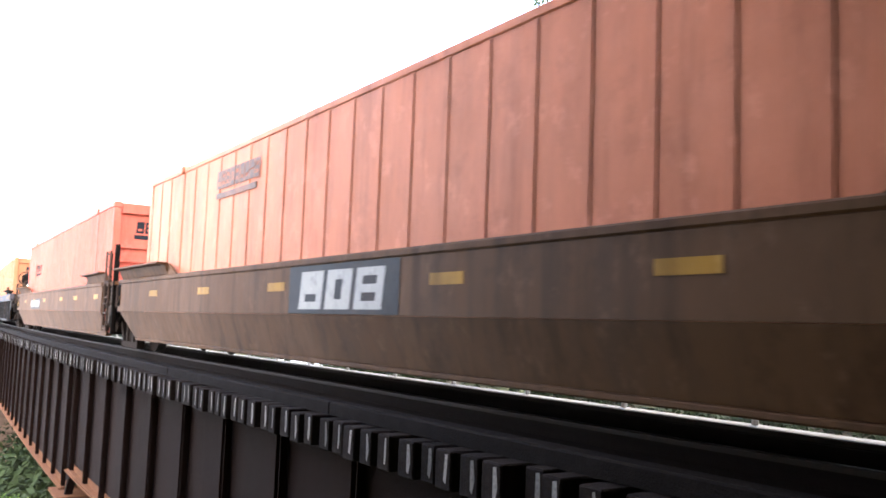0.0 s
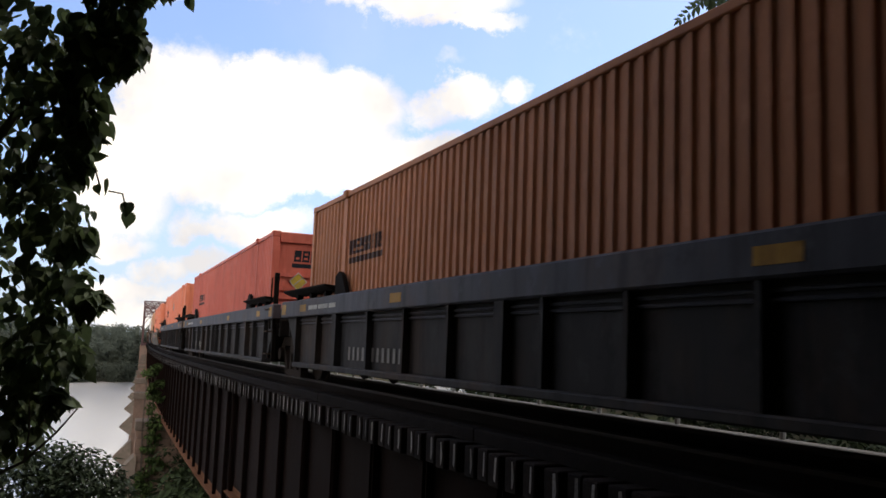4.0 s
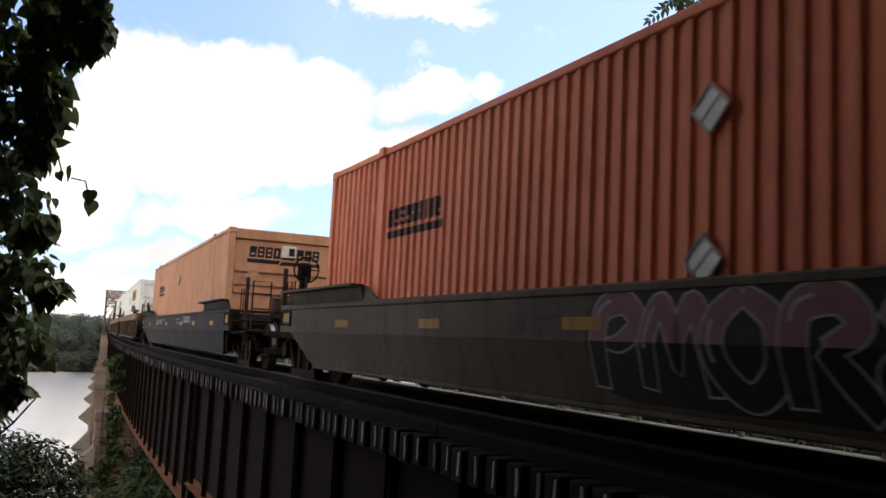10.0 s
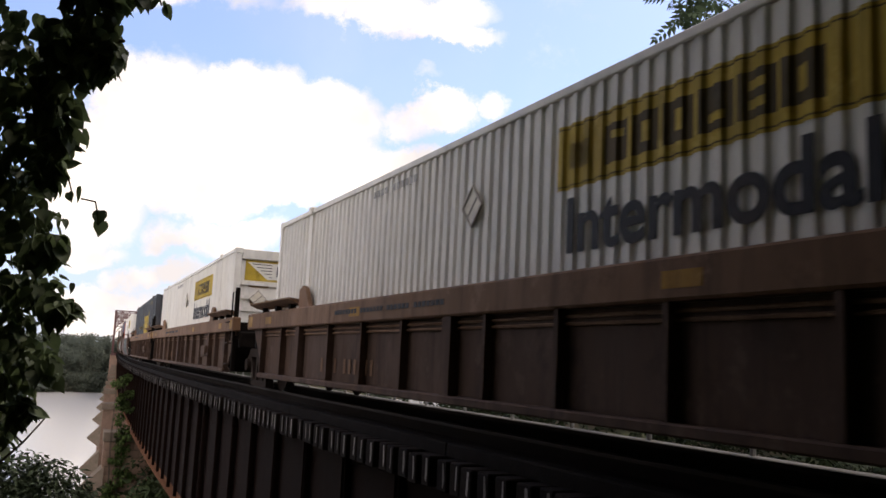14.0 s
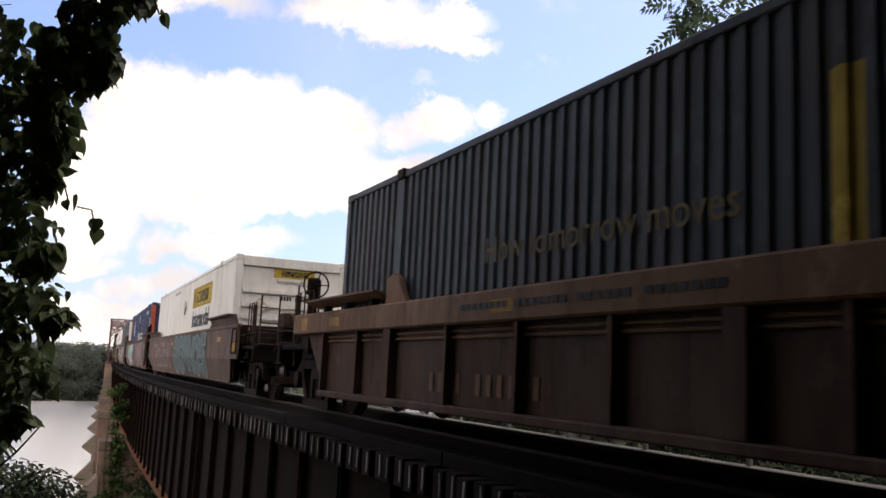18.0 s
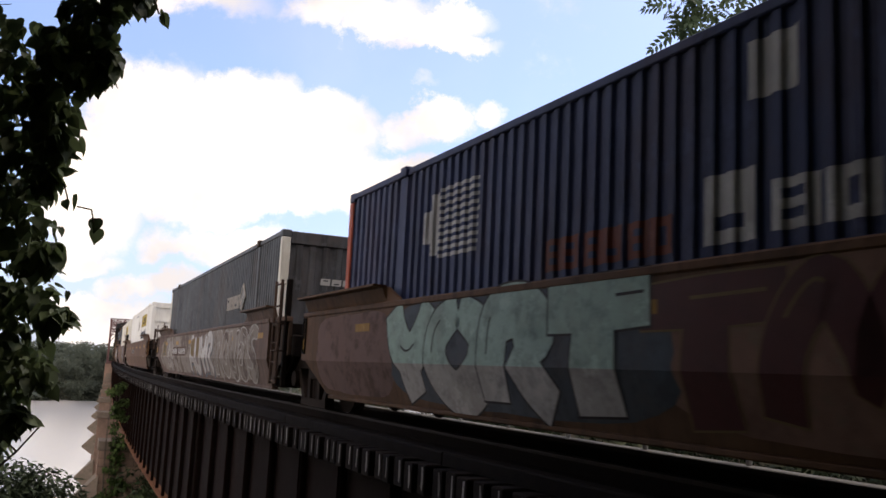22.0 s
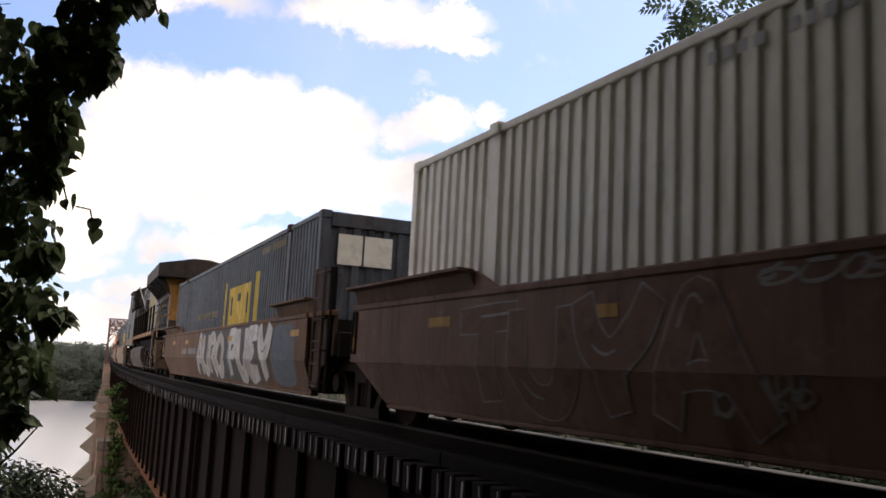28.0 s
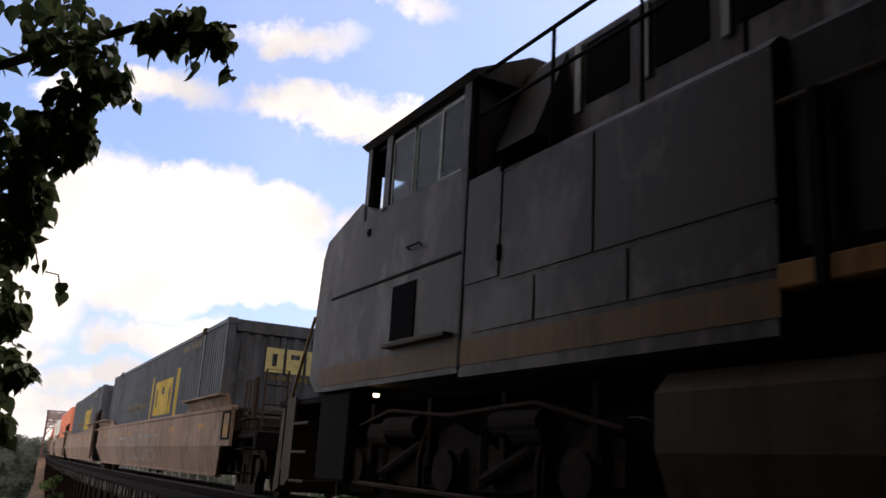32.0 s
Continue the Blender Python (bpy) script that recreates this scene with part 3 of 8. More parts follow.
def sweep(b, profile, s0, s1, step=1.0, mi=0):
    """Draws a profile of (x, z) points along the track."""
    n = max(1, int(math.ceil((s1 - s0) / step)))
    k = len(profile)
    v = [on_track(s0 + (s1 - s0) * i / n, x, z) for i in range(n + 1) for x, z in profile]
    f = [tuple(range(k)), tuple(range(n * k + k - 1, n * k - 1, -1))]
    for i in range(n):
        for j in range(k):
            a, c = i * k + j, i * k + (j + 1) % k
            f.append((a, a + k, c + k, c))
    return b.add(v, f, mi)


# ---- ground, river, far shore ----
WATER_Z = -16.0


def ground_height(x, y):
    s = y
    off = x - (5.2 + 0.0008 * max(0, y) ** 1.9)          # from the track
    bank = -0.95 - 0.42 * max(0.0, y - 3.0) + 0.10 * max(0.0, -y) * 0
    if off > 3:                                         # the far side keeps its height further out
        bank = max(bank, -0.6 - 0.45 * max(0.0, y - 26 - 0.5 * (off - 3)))
    if off < -9:
        bank = bank - 0.06 * min(60, -off - 9)
    if y < 0 and abs(off) < 30:
        bank = max(bank, -0.95)
    bank += 0.35 * noise.noise(Vector((x * 0.11, y * 0.11, 0))) * min(1, max(0, abs(off) - 2.0) / 4)
    if y > 150:
        shore = 345 + 14 * math.sin(x * 0.013) + 6 * math.sin(x * 0.05)
        bank = -20 + max(0.0, y - shore) * 0.35
        bank = min(bank, -12 + min(9.0, max(0.0, y - shore) * 0.09) + 3 * noise.noise(Vector((x * 0.01, y * 0.01, 3))))
    return max(bank, -21.0)


def ground():
    xs = sorted(set([round(v, 2) for v in list(np.arange(-36, 60, 2.0)) + [-2000, -1200, -700, -400, -250, -160, -110, -80, -60, -48, 75, 95, 120, 160, 220, 300, 420, 600, 900, 1400, 2200]]))
    ys = sorted(set([round(v, 2) for v in list(np.arange(-30, 60, 2.0)) + [-2000, -900, -460, -240, -140, -90, -60, -45, 75, 100, 150, 250] + list(np.arange(300, 470, 8.0)) + [500, 600, 800, 1200, 2000, 3500]]))
    b = Build()
    b.v = [(x, y, ground_height(x, y)) for y in ys for x in xs]
    w = len(xs)
    b.f = [(j * w + i, j * w + i + 1, (j + 1) * w + i + 1, (j + 1) * w + i) for j in range(len(ys) - 1) for i in range(w - 1)]
    b.mi = [0] * len(b.f)
    structure("ground", b, M["ground"], "leaf-littered earth bank sloping down to the river", True, "ground")
    w = Build().add([(-2200, 20, WATER_Z), (2200, 20, WATER_Z), (2200, 420, WATER_Z), (-2200, 420, WATER_Z)], [(0, 1, 2, 3)])
    structure("water", w, M["water"], "wide rippled grey river reflecting a bright sky", False, "river")


ground()


# ---- leaves ----
def leaf_shapes():
    """Leaf outlines as vertices and faces, one unit long, folded along the midrib."""
    edge = [(0.10, -0.05), (0.24, -0.05), (0.38, 0.06), (0.44, 0.24), (0.40, 0.44), (0.28, 0.64), (0.14, 0.82)]
    rib = [(0, 0.0, 0), (0, 0.18, -0.02), (0, 0.40, -0.04), (0, 0.64, -0.05), (0, 1.04, -0.14)]
    hv = rib + [(x, y, 0.05 - 0.12 * y * y) for x, y in edge] + [(-x, y, 0.05 - 0.12 * y * y) for x, y in edge]
    hf = []
    for o, flip in ((5, 0), (12, 1)):
        for q in ((0, o, o + 1), (0, o + 1, o + 2, 1), (1, o + 2, o + 3, 2), (2, o + 3, o + 4), (2, o + 4, o + 5, 3), (3, o + 5, o + 6, 4)):
            hf.append(tuple(reversed(q)) if flip else q)
    heart = (hv, hf)
    blade = ([(0, 0, 0), (-0.22, 0.42, 0.03), (0, 1, -0.1), (0.22, 0.42, 0.03)], [(0, 2, 1), (0, 3, 2)])
    v, f = [], []
    for i in range(5):                                   # a feathered leaf: pairs of blades on a stalk
        for sgn in (-1, 1):
            a = radians(62 - 5 * i) * sgn
            o = len(v)
            y0, ln = 0.12 + 0.17 * i, 0.36 - 0.02 * i
            for x, y, z in blade[0]:
                x, y = x * ln, y * ln
                v.append((x * math.cos(a) + y * math.sin(a), y0 - x * math.sin(a) + y * math.cos(a), z * ln - 0.12 * (y0 + y * 0.5) ** 2 - 0.10 * y))
            f += [(o, o + 2, o + 1), (o, o + 3, o + 2)]
    o = len(v)
    for x, y, z in blade[0]:
        v.append((x * 0.3, 0.85 + y * 0.3, z - 0.12))
    f += [(o, o + 2, o + 1), (o, o + 3, o + 2)]
    return heart, blade, (v, f)


HEART, BLADE, FEATHER = leaf_shapes()


def scatter(rng, shape, places, sizes, droop=0.5, outward=None):
    """Leaves of one shape at many places, each turned at random and hanging a little. Returns vertices and faces."""
    n = len(places)
    base = np.array(shape[0])
    az = rng.uniform(0, 2 * np.pi, n) if outward is None else np.arctan2(outward[:, 0], outward[:, 1]) + rng.normal(0, 0.9, n)
    tilt = rng.normal(-droop, 0.45, n)
    roll = rng.normal(0, 0.5, n)
    ca, sa, ct, st_, cr, sr = np.cos(az), np.sin(az), np.cos(tilt), np.sin(tilt), np.cos(roll), np.sin(roll)
    p = base[None] * np.asarray(sizes)[:, None, None]
    x, y, z = p[..., 0], p[..., 1], p[..., 2]
    x, z = x * cr[:, None] + z * sr[:, None], -x * sr[:, None] + z * cr[:, None]
    y, z = y * ct[:, None] - z * st_[:, None], y * st_[:, None] + z * ct[:, None]
    x, y = x * ca[:, None] + y * sa[:, None], -x * sa[:, None] + y * ca[:, None]
    out = np.stack([x, y, z], -1) + np.asarray(places)[:, None]
    k = len(base)
    faces = [tuple(i + j * k for i in q) for j in range(n) for q in shape[1]]
    return out.reshape(-1, 3), faces


def leaf_mesh(name, chunks, mat):
    v, f = [], []
    for cv, cf in chunks:
        o = len(v)
        v.extend(map(tuple, cv))
        f.extend(tuple(i + o for i in q) for q in cf)
    me = bpy.data.meshes.new(name)
    me.from_pydata(v, [], f)
    me.materials.append(mat)
    me.polygons.foreach_set("use_smooth", [True] * len(me.polygons))
    me.update()
    return me


def blob_points(rng, c, r, n, shell=0.45, squash=0.85):
    d = rng.normal(0, 1, (n, 3))
    d /= np.linalg.norm(d, axis=1)[:, None]
    k = shell + (1 - shell) * rng.uniform(0, 1, n) ** 0.6
    return np.asarray(c) + d * (k * r)[:, None] * np.array([1, 1, squash]), d


def branches(b, rng, root, top, r, clumps, n_lim=7):
    mid = [Vector(root).lerp(Vector(top), t) + Vector((rng.normal(0, 0.12), rng.normal(0, 0.12), 0)) * (1 if 0 < t < 1 else 0) for t in (0, 0.25, 0.5, 0.75, 1)]
    b.tube(mid, r, 9, 0, r * 0.35)
    for c in clumps[:n_lim]:
        t = rng.uniform(0.35, 0.85)
        a = Vector(root).lerp(Vector(top), t)
        e = Vector(c)
        b.tube([a, a.lerp(e, 0.5) + Vector((0, 0, 0.08 * (e - a).length)), e], r * 0.35, 6, 0, r * 0.08)


def tree(name, label, base, height, clumps, seed, leaf, n_per, size, mat, r=0.2, droop=0.5, group="", fill=0):
    """A tree: clumps are (x, y, z, radius) from its base."""
    rng = np.random.default_rng(seed)
    root = thing(name, label, "tree", group, pose(*base))
    b = Build()
    cs = [(c[0], c[1], c[2]) for c in clumps]
    branches(b, rng, (0, 0, -0.3), (rng.normal(0, 0.3), rng.normal(0, 0.3), height * 0.85), r, cs, 12)
    part("trunk", b, M["bark"], root, smooth=True)
    chunks = []
    for x, y, z, rad in clumps:
        n = max(6, int(n_per * rad * rad))
        pts, d = blob_points(rng, (x, y, z), rad, n)
        chunks.append(scatter(rng, leaf, pts, rng.uniform(0.65, 1.25, n) * size, droop, d))
        if fill:
            n = int(fill * rad * rad)
            pts, d = blob_points(rng, (x, y, z), rad * 0.92, n, 0.2)
            chunks.append(scatter(rng, BLADE, pts, rng.uniform(0.22, 0.42, n), 0.5, d))
    part("crown", leaf_mesh("crown", chunks, mat), None, root)
    return root


def crown_clumps(seed, n, rx, ry, z0, z1, rmin, rmax):
    rng = np.random.default_rng(seed)
    out = []
    for i in range(n):
        a, t = rng.uniform(0, 2 * np.pi), rng.uniform(0, 1)
        z = z0 + (z1 - z0) * t
        k = math.sqrt(max(0.08, 1 - (2 * t - 0.9) ** 2)) * rng.uniform(0.45, 1.0)
        out.append((rx * k * math.cos(a), ry * k * math.sin(a), z, rng.uniform(rmin, rmax)))
    return out


# the vine-hung tree beside the camera
VINE_A = [(-0.05, 3.44, 1.86, 0.21), (0.01, 3.6, 1.65, 0.18), (-0.03, 3.74, 1.45, 0.19), (0.01, 3.88, 1.25, 0.19), (0.06, 3.99, 1.03, 0.18),
          (0.05, 4.0, 0.82, 0.16), (0.0, 4.1, 0.63, 0.16), (-0.06, 4.08, 0.44, 0.13), (0.14, 3.23, 1.86, 0.12), (0.21, 3.04, 1.79, 0.07), (0.1, 3.41, 1.6, 0.09),
          (0.09, 3.54, 1.48, 0.07), (0.11, 3.58, 1.18, 0.07), (0.17, 3.59, 0.96, 0.06), (0.14, 3.69, 0.73, 0.07), (0.09, 3.69, 0.56, 0.05)]
VINE_B = [(0.13, 3.18, 2.26, 0.2), (0.41, 2.84, 2.22, 0.09), (0.59, 2.71, 2.2, 0.08), (0.5, 2.8, 2.28, 0.08), (0.26, 3.03, 2.08, 0.1), (0.18, 3.09, 1.96, 0.1),
          (0.12, 3.24, 1.84, 0.13), (0.07, 3.38, 1.71, 0.09), (-0.36, 4.04, 1.88, 0.32), (-0.32, 4.14, 1.43, 0.32), (-0.27, 4.19, 0.96, 0.32),
          (-0.23, 4.18, 0.5, 0.32), (-0.76, 4.34, 2.13, 0.5), (-0.72, 4.46, 1.68, 0.5), (-0.68, 4.53, 1.19, 0.5), (-0.63, 4.55, 0.71, 0.5), (-0.58, 4.53, 0.23, 0.5)]


def vine_tree():
    rng = np.random.default_rng(5)
    root = thing("vine_covered_tree", "dark tree trunk hung with dense heart-leaved vines", "tree", "", pose(0, 0, 0))
    b = Build()
    b.tube([(-0.7, 4.6, -1.6), (-0.62, 4.5, 0.5), (-0.7, 4.4, 2.2), (-0.6, 4.2, 4.2), (-0.8, 4.1, 6.5)], 0.17, 10, 0, 0.1)
    b.tube([(-0.62, 4.3, 1.6), (-0.2, 3.7, 2.25), (0.3, 3.0, 2.3), (0.62, 2.7, 2.27)], 0.03, 7, 0, 0.008)
    b.tube([(-0.6, 4.3, 1.0), (-0.2, 3.9, 1.7), (0.12, 3.3, 1.9), (0.22, 3.0, 1.83)], 0.022, 7, 0, 0.006)
    part("trunk", b, M["bark"], root, smooth=True)
    chunks = []
    for x, y, z, r in VINE_A + VINE_B:
        x -= 0.045
        n = int(50 + 2500 * r * r)
        pts, d = blob_points(rng, (x, y, z), r, n, 0.1, 1.0)
        chunks.append(scatter(rng, HEART, pts, rng.uniform(0.04, 0.078, n), 0.95, d))
    for x, y, z, r in crown_clumps(9, 26, 1.7, 1.5, 2.4, 6.4, 0.4, 0.7):
        n = int(300 * r * r)
        pts, d = blob_points(rng, (x - 1.0, y + 4.1, z), r, n, 0.1, 1.0)
        chunks.append(scatter(rng, HEART, pts, rng.uniform(0.09, 0.15, n), 0.9, d))
    part("vine_leaves", leaf_mesh("vine_leaves", chunks, M["leaf_dark"]), None, root)
    # bare twig reaching out over the river
    tw = Build().tube([(-0.25, 4.1, 0.18), (-0.05, 3.95, 0.3), (0.06, 3.9, 0.42), (0.13, 3.85, 0.52)], 0.007, 6, 0, 0.003)
    tw.tube([(-0.05, 3.95, 0.3), (-0.04, 3.92, 0.42), (-0.05, 3.9, 0.56)], 0.005, 5, 0, 0.002)
    tw.tube([(0.06, 3.9, 0.42), (0.0, 3.9, 0.48), (-0.01, 3.88, 0.54)], 0.004, 5, 0, 0.002)
    part("twig", tw, M["bark"], root, "thin bare twig")
    # hanging stems with a few leaves each
    for x, y, z, ln, k in [(0.24, 3.6, 1.30, 0.12, 3), (0.27, 3.05, 2.0, 0.10, 4), (0.33, 3.0, 1.98, 0.08, 3), (0.62, 2.7, 2.06, 0.10, 4), (0.5, 2.82, 2.1, 0.14, 4), (0.13, 3.5, 1.38, 0.1, 2)]:
        q = Build().tube([(x - 0.07, y + 0.04, z + ln * 0.7), (x - 0.02, y, z + ln * 0.6), (x, y, z)], 0.0035, 5)
        stem = part("hanging_stem", q, M["bark"], root)
        pts = np.array([(x + rng.normal(0, 0.012), y, z + ln * 0.5 * j / k) for j in range(k)])
        part("leaf", leaf_mesh("leaf", [scatter(rng, HEART, pts, rng.uniform(0.04, 0.065, k), 1.2)], M["leaf_dark"]), None, stem)


vine_tree()

BUSH = [(0.39, 8.9, -0.5, 0.35), (0.66, 8.86, -0.6, 0.22), (0.13, 9.21, -0.46, 0.36), (0.37, 8.64, -0.8, 0.46), (-0.19, 8.89, -0.58, 0.53), (0.77, 8.4, -0.87, 0.34), (-0.9, 9.2, -0.7, 0.7)]


def bush():
    rng = np.random.default_rng(11)
    root = thing("bush", "small-leaved dark green bush on the bank below the tree", "bush", "", pose(0.2, 8.9, -3.2))
    b = Build()
    chunks = []
    for x, y, z, r in BUSH + [(0.3, 8.9, -1.7, 0.8), (-0.6, 9.2, -2.2, 0.9)]:
        b.tube([(0, 0, -0.3), ((x - 0.2) * 0.4, (y - 8.9) * 0.4, (z + 3.2) * 0.5), (x - 0.2, y - 8.9, z + 3.2)], 0.03, 6, 0, 0.006)
        n = int(120 + 7600 * r * r)
        pts, d = blob_points(rng, (x - 0.2, y - 8.9, z + 3.2), r, n, 0.2)
        chunks.append(scatter(rng, BLADE, pts, rng.uniform(0.05, 0.09, n), 0.3, d))
    part("stems", b, M["bark"], root)
    part("foliage", leaf_mesh("foliage", chunks, M["leaf_bush"]), None, root)
    root = thing("shrub", "bright pale green shrub at the foot of the bridge bent", "bush", "", pose(3.75, 29.2, -7.55))
    b, chunks = Build(), []
    for x, y, z, r in [(-0.5, 0, 2.3, 0.9), (0.4, 0.1, 2.2, 0.9), (0, 0.3, 1.4, 1.4), (-0.9, 0.3, 1.5, 0.9), (1.0, 0.2, 1.5, 0.9)]:
        b.tube([(0, 0, -2.0), (x * 0.5, y * 0.5, z * 0.5), (x, y, z)], 0.05, 6, 0, 0.01)
        n = int(900 * r * r)
        pts, d = blob_points(rng, (x, y, z), r, n, 0.3)
        chunks.append(scatter(rng, BLADE, pts, rng.uniform(0.12, 0.22, n), 0.2, d))
    part("stems", b, M["bark"], root)
    part("foliage", leaf_mesh("foliage", chunks, M["leaf_pale"]), None, root)


bush()


def far_side_trees():
    # beyond the track: a near tree with feathered leaves, then a screen of trees along the bank
    def gz(x, y):
        return ground_height(x, y)
    REACH = [(-6.6, -0.6, 8.7, 0.3), (-6.45, -0.6, 8.2, 0.32), (-6.55, -0.5, 9.2, 0.4), (-6.35, -0.6, 7.75, 0.28), (-6.0, -0.4, 9.2, 0.5), (-5.6, -0.4, 8.6, 0.3), (-4.8, -0.3, 9.3, 0.75), (-6.1, -0.5, 7.5, 0.45), (-5.2, -0.2, 8.4, 0.6)]
    spots = [(18.0, 13.6, 13.5, 4.2, 46, 0.68, "leaf_near"), (23.0, 15.5, 13.0, 4.2, 46, 0.7, "leaf_near")]
    for i, (x, y, h, r, n, size, m) in enumerate(spots):
        tree("tree", "tall feather-leaved tree beside the far side of the track", (x, y, gz(x, y)), h,
             crown_clumps(20 + i, n + 26, r, r, 4.6, h, 0.45, 0.95) + (REACH if i == 0 else []), 30 + i, FEATHER, 62, size * 0.78, M[m], 0.2, 0.8, "trees beyond the track", 60)
    more = [(21.8, 39.5, 12.3, 3.3), (25.2, 38.5, 12.7, 3.0), (27.6, 36.5, 11.0, 2.9), (29.0, 32.5, 10.8, 3.0), (25.6, 30.5, 8.8, 2.9), (24.0, 25.0, 7.6, 2.8), (22.6, 34.0, 8.2, 2.9),
            (31.0, 27.0, 12.0, 3.5), (28.0, 20.0, 11.0, 3.4), (27.0, 8.0, 12.0, 3.6), (20.0, 6.0, 10.0, 3.2)]
    for i, (x, y, h, r) in enumerate(more):
        g = gz(x, y)
        tree("tree", "leafy broadleaf tree in the bank's wood beyond the track", (x, y, g), h - g,
             crown_clumps(50 + i, 66, r, r, max(1.0, -1.5 - g), h - g - 0.9, 0.85, 1.4), 60 + i, FEATHER, 40, 0.6, M["leaf_mid"], 0.2, 0.4, "trees beyond the track", 120)
    rng = np.random.default_rng(77)
    chunks = []
    for i in range(70):
        y = rng.uniform(-4, 24)
        x = float(np.interp(y, _Y, _X)) + rng.uniform(3.6, 12)
        n = 90
        r = rng.uniform(0.7, 1.5)
        pts, d = blob_points(rng, (x, y, gz(x, y) + r * 0.6), r, n, 0.3)
        chunks.append(scatter(rng, FEATHER, pts, rng.uniform(0.25, 0.5, n), 0.2, d))
    tagged(part("undergrowth", leaf_mesh("undergrowth", chunks, M["leaf_low"]), None, None), "green weeds and brush beyond the track", "undergrowth", "", "stuff")


far_side_trees()


def span_shade_leaves():
    # dark leaf mass added for the deep shade below the girder
    rng = np.random.default_rng(78)
    chunks = []
    for i in range(190):
        s = rng.uniform(26, 49) if i < 130 else rng.uniform(46, 49.3)
        q = on_track(s, rng.uniform(-1.0, 3.0), rng.uniform(-13.5, -4.6)) if i < 130 else on_track(s, rng.uniform(-0.55, 3.0), rng.uniform(-12, -4.3))
        n, r = 90, rng.uniform(0.8, 1.4)
        pts, d = blob_points(rng, q, r, n, 0.3)
        chunks.append(scatter(rng, BLADE, pts, rng.uniform(0.3, 0.55, n), 0.3, d))
    tagged(part("thicket", leaf_mesh("thicket", chunks, M["leaf_wood"]), None, None), "dark leaves standing in for shade under the second span", "thicket", "", "stuff")


span_shade_leaves()


def unseen_shading_wood():
    # unseen wood round the camera, added to shade the near track
    spots = [(-4.5, -3.0, 12, 3.6), (-0.5, -6.0, 13, 4.0), (3.0, -9.5, 13, 3.8), (-6.5, 3.2, 13, 3.4), (-9.0, -6.0, 14, 4.2), (9.8, -9.5, 12, 3.6),
             (13.0, -4.0, 12, 3.4), (-5.4, 7.6, 12, 2.4), (-8.5, 6.0, 13, 3.0), (-12.0, 5.0, 14, 4.0), (-1.5, -13.0, 14, 4.2), (6.5, -17.0, 13, 4.0), (-14.0, -12.0, 14, 4.4)]
    for i, (x, y, h, r) in enumerate(spots):
        tree("tree", "unseen broadleaf tree added to shade the bridge's end", (x, y, ground_height(x, y)), h,
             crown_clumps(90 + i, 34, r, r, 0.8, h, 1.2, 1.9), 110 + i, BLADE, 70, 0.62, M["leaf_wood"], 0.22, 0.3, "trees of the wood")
    # slim unseen trees close round the camera's clearing, added to block low sky
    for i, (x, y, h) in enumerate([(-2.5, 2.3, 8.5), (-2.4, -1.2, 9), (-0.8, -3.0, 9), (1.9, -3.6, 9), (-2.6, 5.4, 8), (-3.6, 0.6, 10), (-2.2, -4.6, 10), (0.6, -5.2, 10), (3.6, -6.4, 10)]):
        tree("tree", "unseen slim tree added to block low sky beside the track", (x, y, ground_height(x, y)), h,
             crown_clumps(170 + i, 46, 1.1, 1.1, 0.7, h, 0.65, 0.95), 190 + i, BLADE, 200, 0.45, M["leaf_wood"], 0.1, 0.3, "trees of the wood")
    # four unseen ones leaning over the near track, added to block sky light
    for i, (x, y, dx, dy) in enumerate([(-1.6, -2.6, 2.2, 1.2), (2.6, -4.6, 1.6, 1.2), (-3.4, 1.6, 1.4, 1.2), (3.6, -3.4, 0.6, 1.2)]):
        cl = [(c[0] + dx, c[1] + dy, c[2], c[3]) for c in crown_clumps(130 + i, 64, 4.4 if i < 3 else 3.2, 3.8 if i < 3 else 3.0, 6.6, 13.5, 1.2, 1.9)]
        tree("tree", "unseen tall tree added to shade the near end of the bridge", (x, y, ground_height(x, y)), 13.5, cl, 140 + i, BLADE, 75, 0.62, M["leaf_wood"], 0.24, 0.3, "trees of the wood")


unseen_shading_wood()


def bounce_cutting_weeds():
    """Unseen knee-high weeds between the wood and the track, added against ground bounce."""
    rng = np.random.default_rng(417)
    chunks = []
    for i in range(260):
        x, y = rng.uniform(-2.2, 3.1), rng.uniform(-4.0, 8.0)
        h = 0.62 if abs(x) + abs(y) > 1.2 else 0.3
        n = 26
        pts, d = blob_points(rng, (x, y, ground_height(x, y) + h * 0.45), h * 0.6, n, 0.3)
        chunks.append(scatter(rng, BLADE, pts, rng.uniform(0.14, 0.26, n), 0.3, d))
    tagged(part("weeds", leaf_mesh("weeds", chunks, M["leaf_wood"]), None, None), "unseen dark knee-high weeds added to cut bounce beside the track", "weeds", "", "stuff")


bounce_cutting_weeds()


def low_sky_blocker():
    """Unseen saplings and brush down the bank beside the clearing, blocking low river sky."""
    rng = np.random.default_rng(511)
    chunks = []
    for i in range(240):
        y = rng.uniform(3.5, 26)
        x = -2.6 - 0.05 * y - abs(rng.normal(0, 1.6))
        z = rng.uniform(ground_height(x, y) + 0.5, 3.0)
        n, r = 46, rng.uniform(0.7, 1.1)
        pts, d = blob_points(rng, (x, y, z), r, n, 0.3)
        chunks.append(scatter(rng, BLADE, pts, rng.uniform(0.3, 0.5, n), 0.3, d))
    tagged(part("thicket", leaf_mesh("thicket", chunks, M["leaf_wood"]), None, None), "unseen dark brush added on the bank to block low sky", "thicket", "", "stuff")


low_sky_blocker()


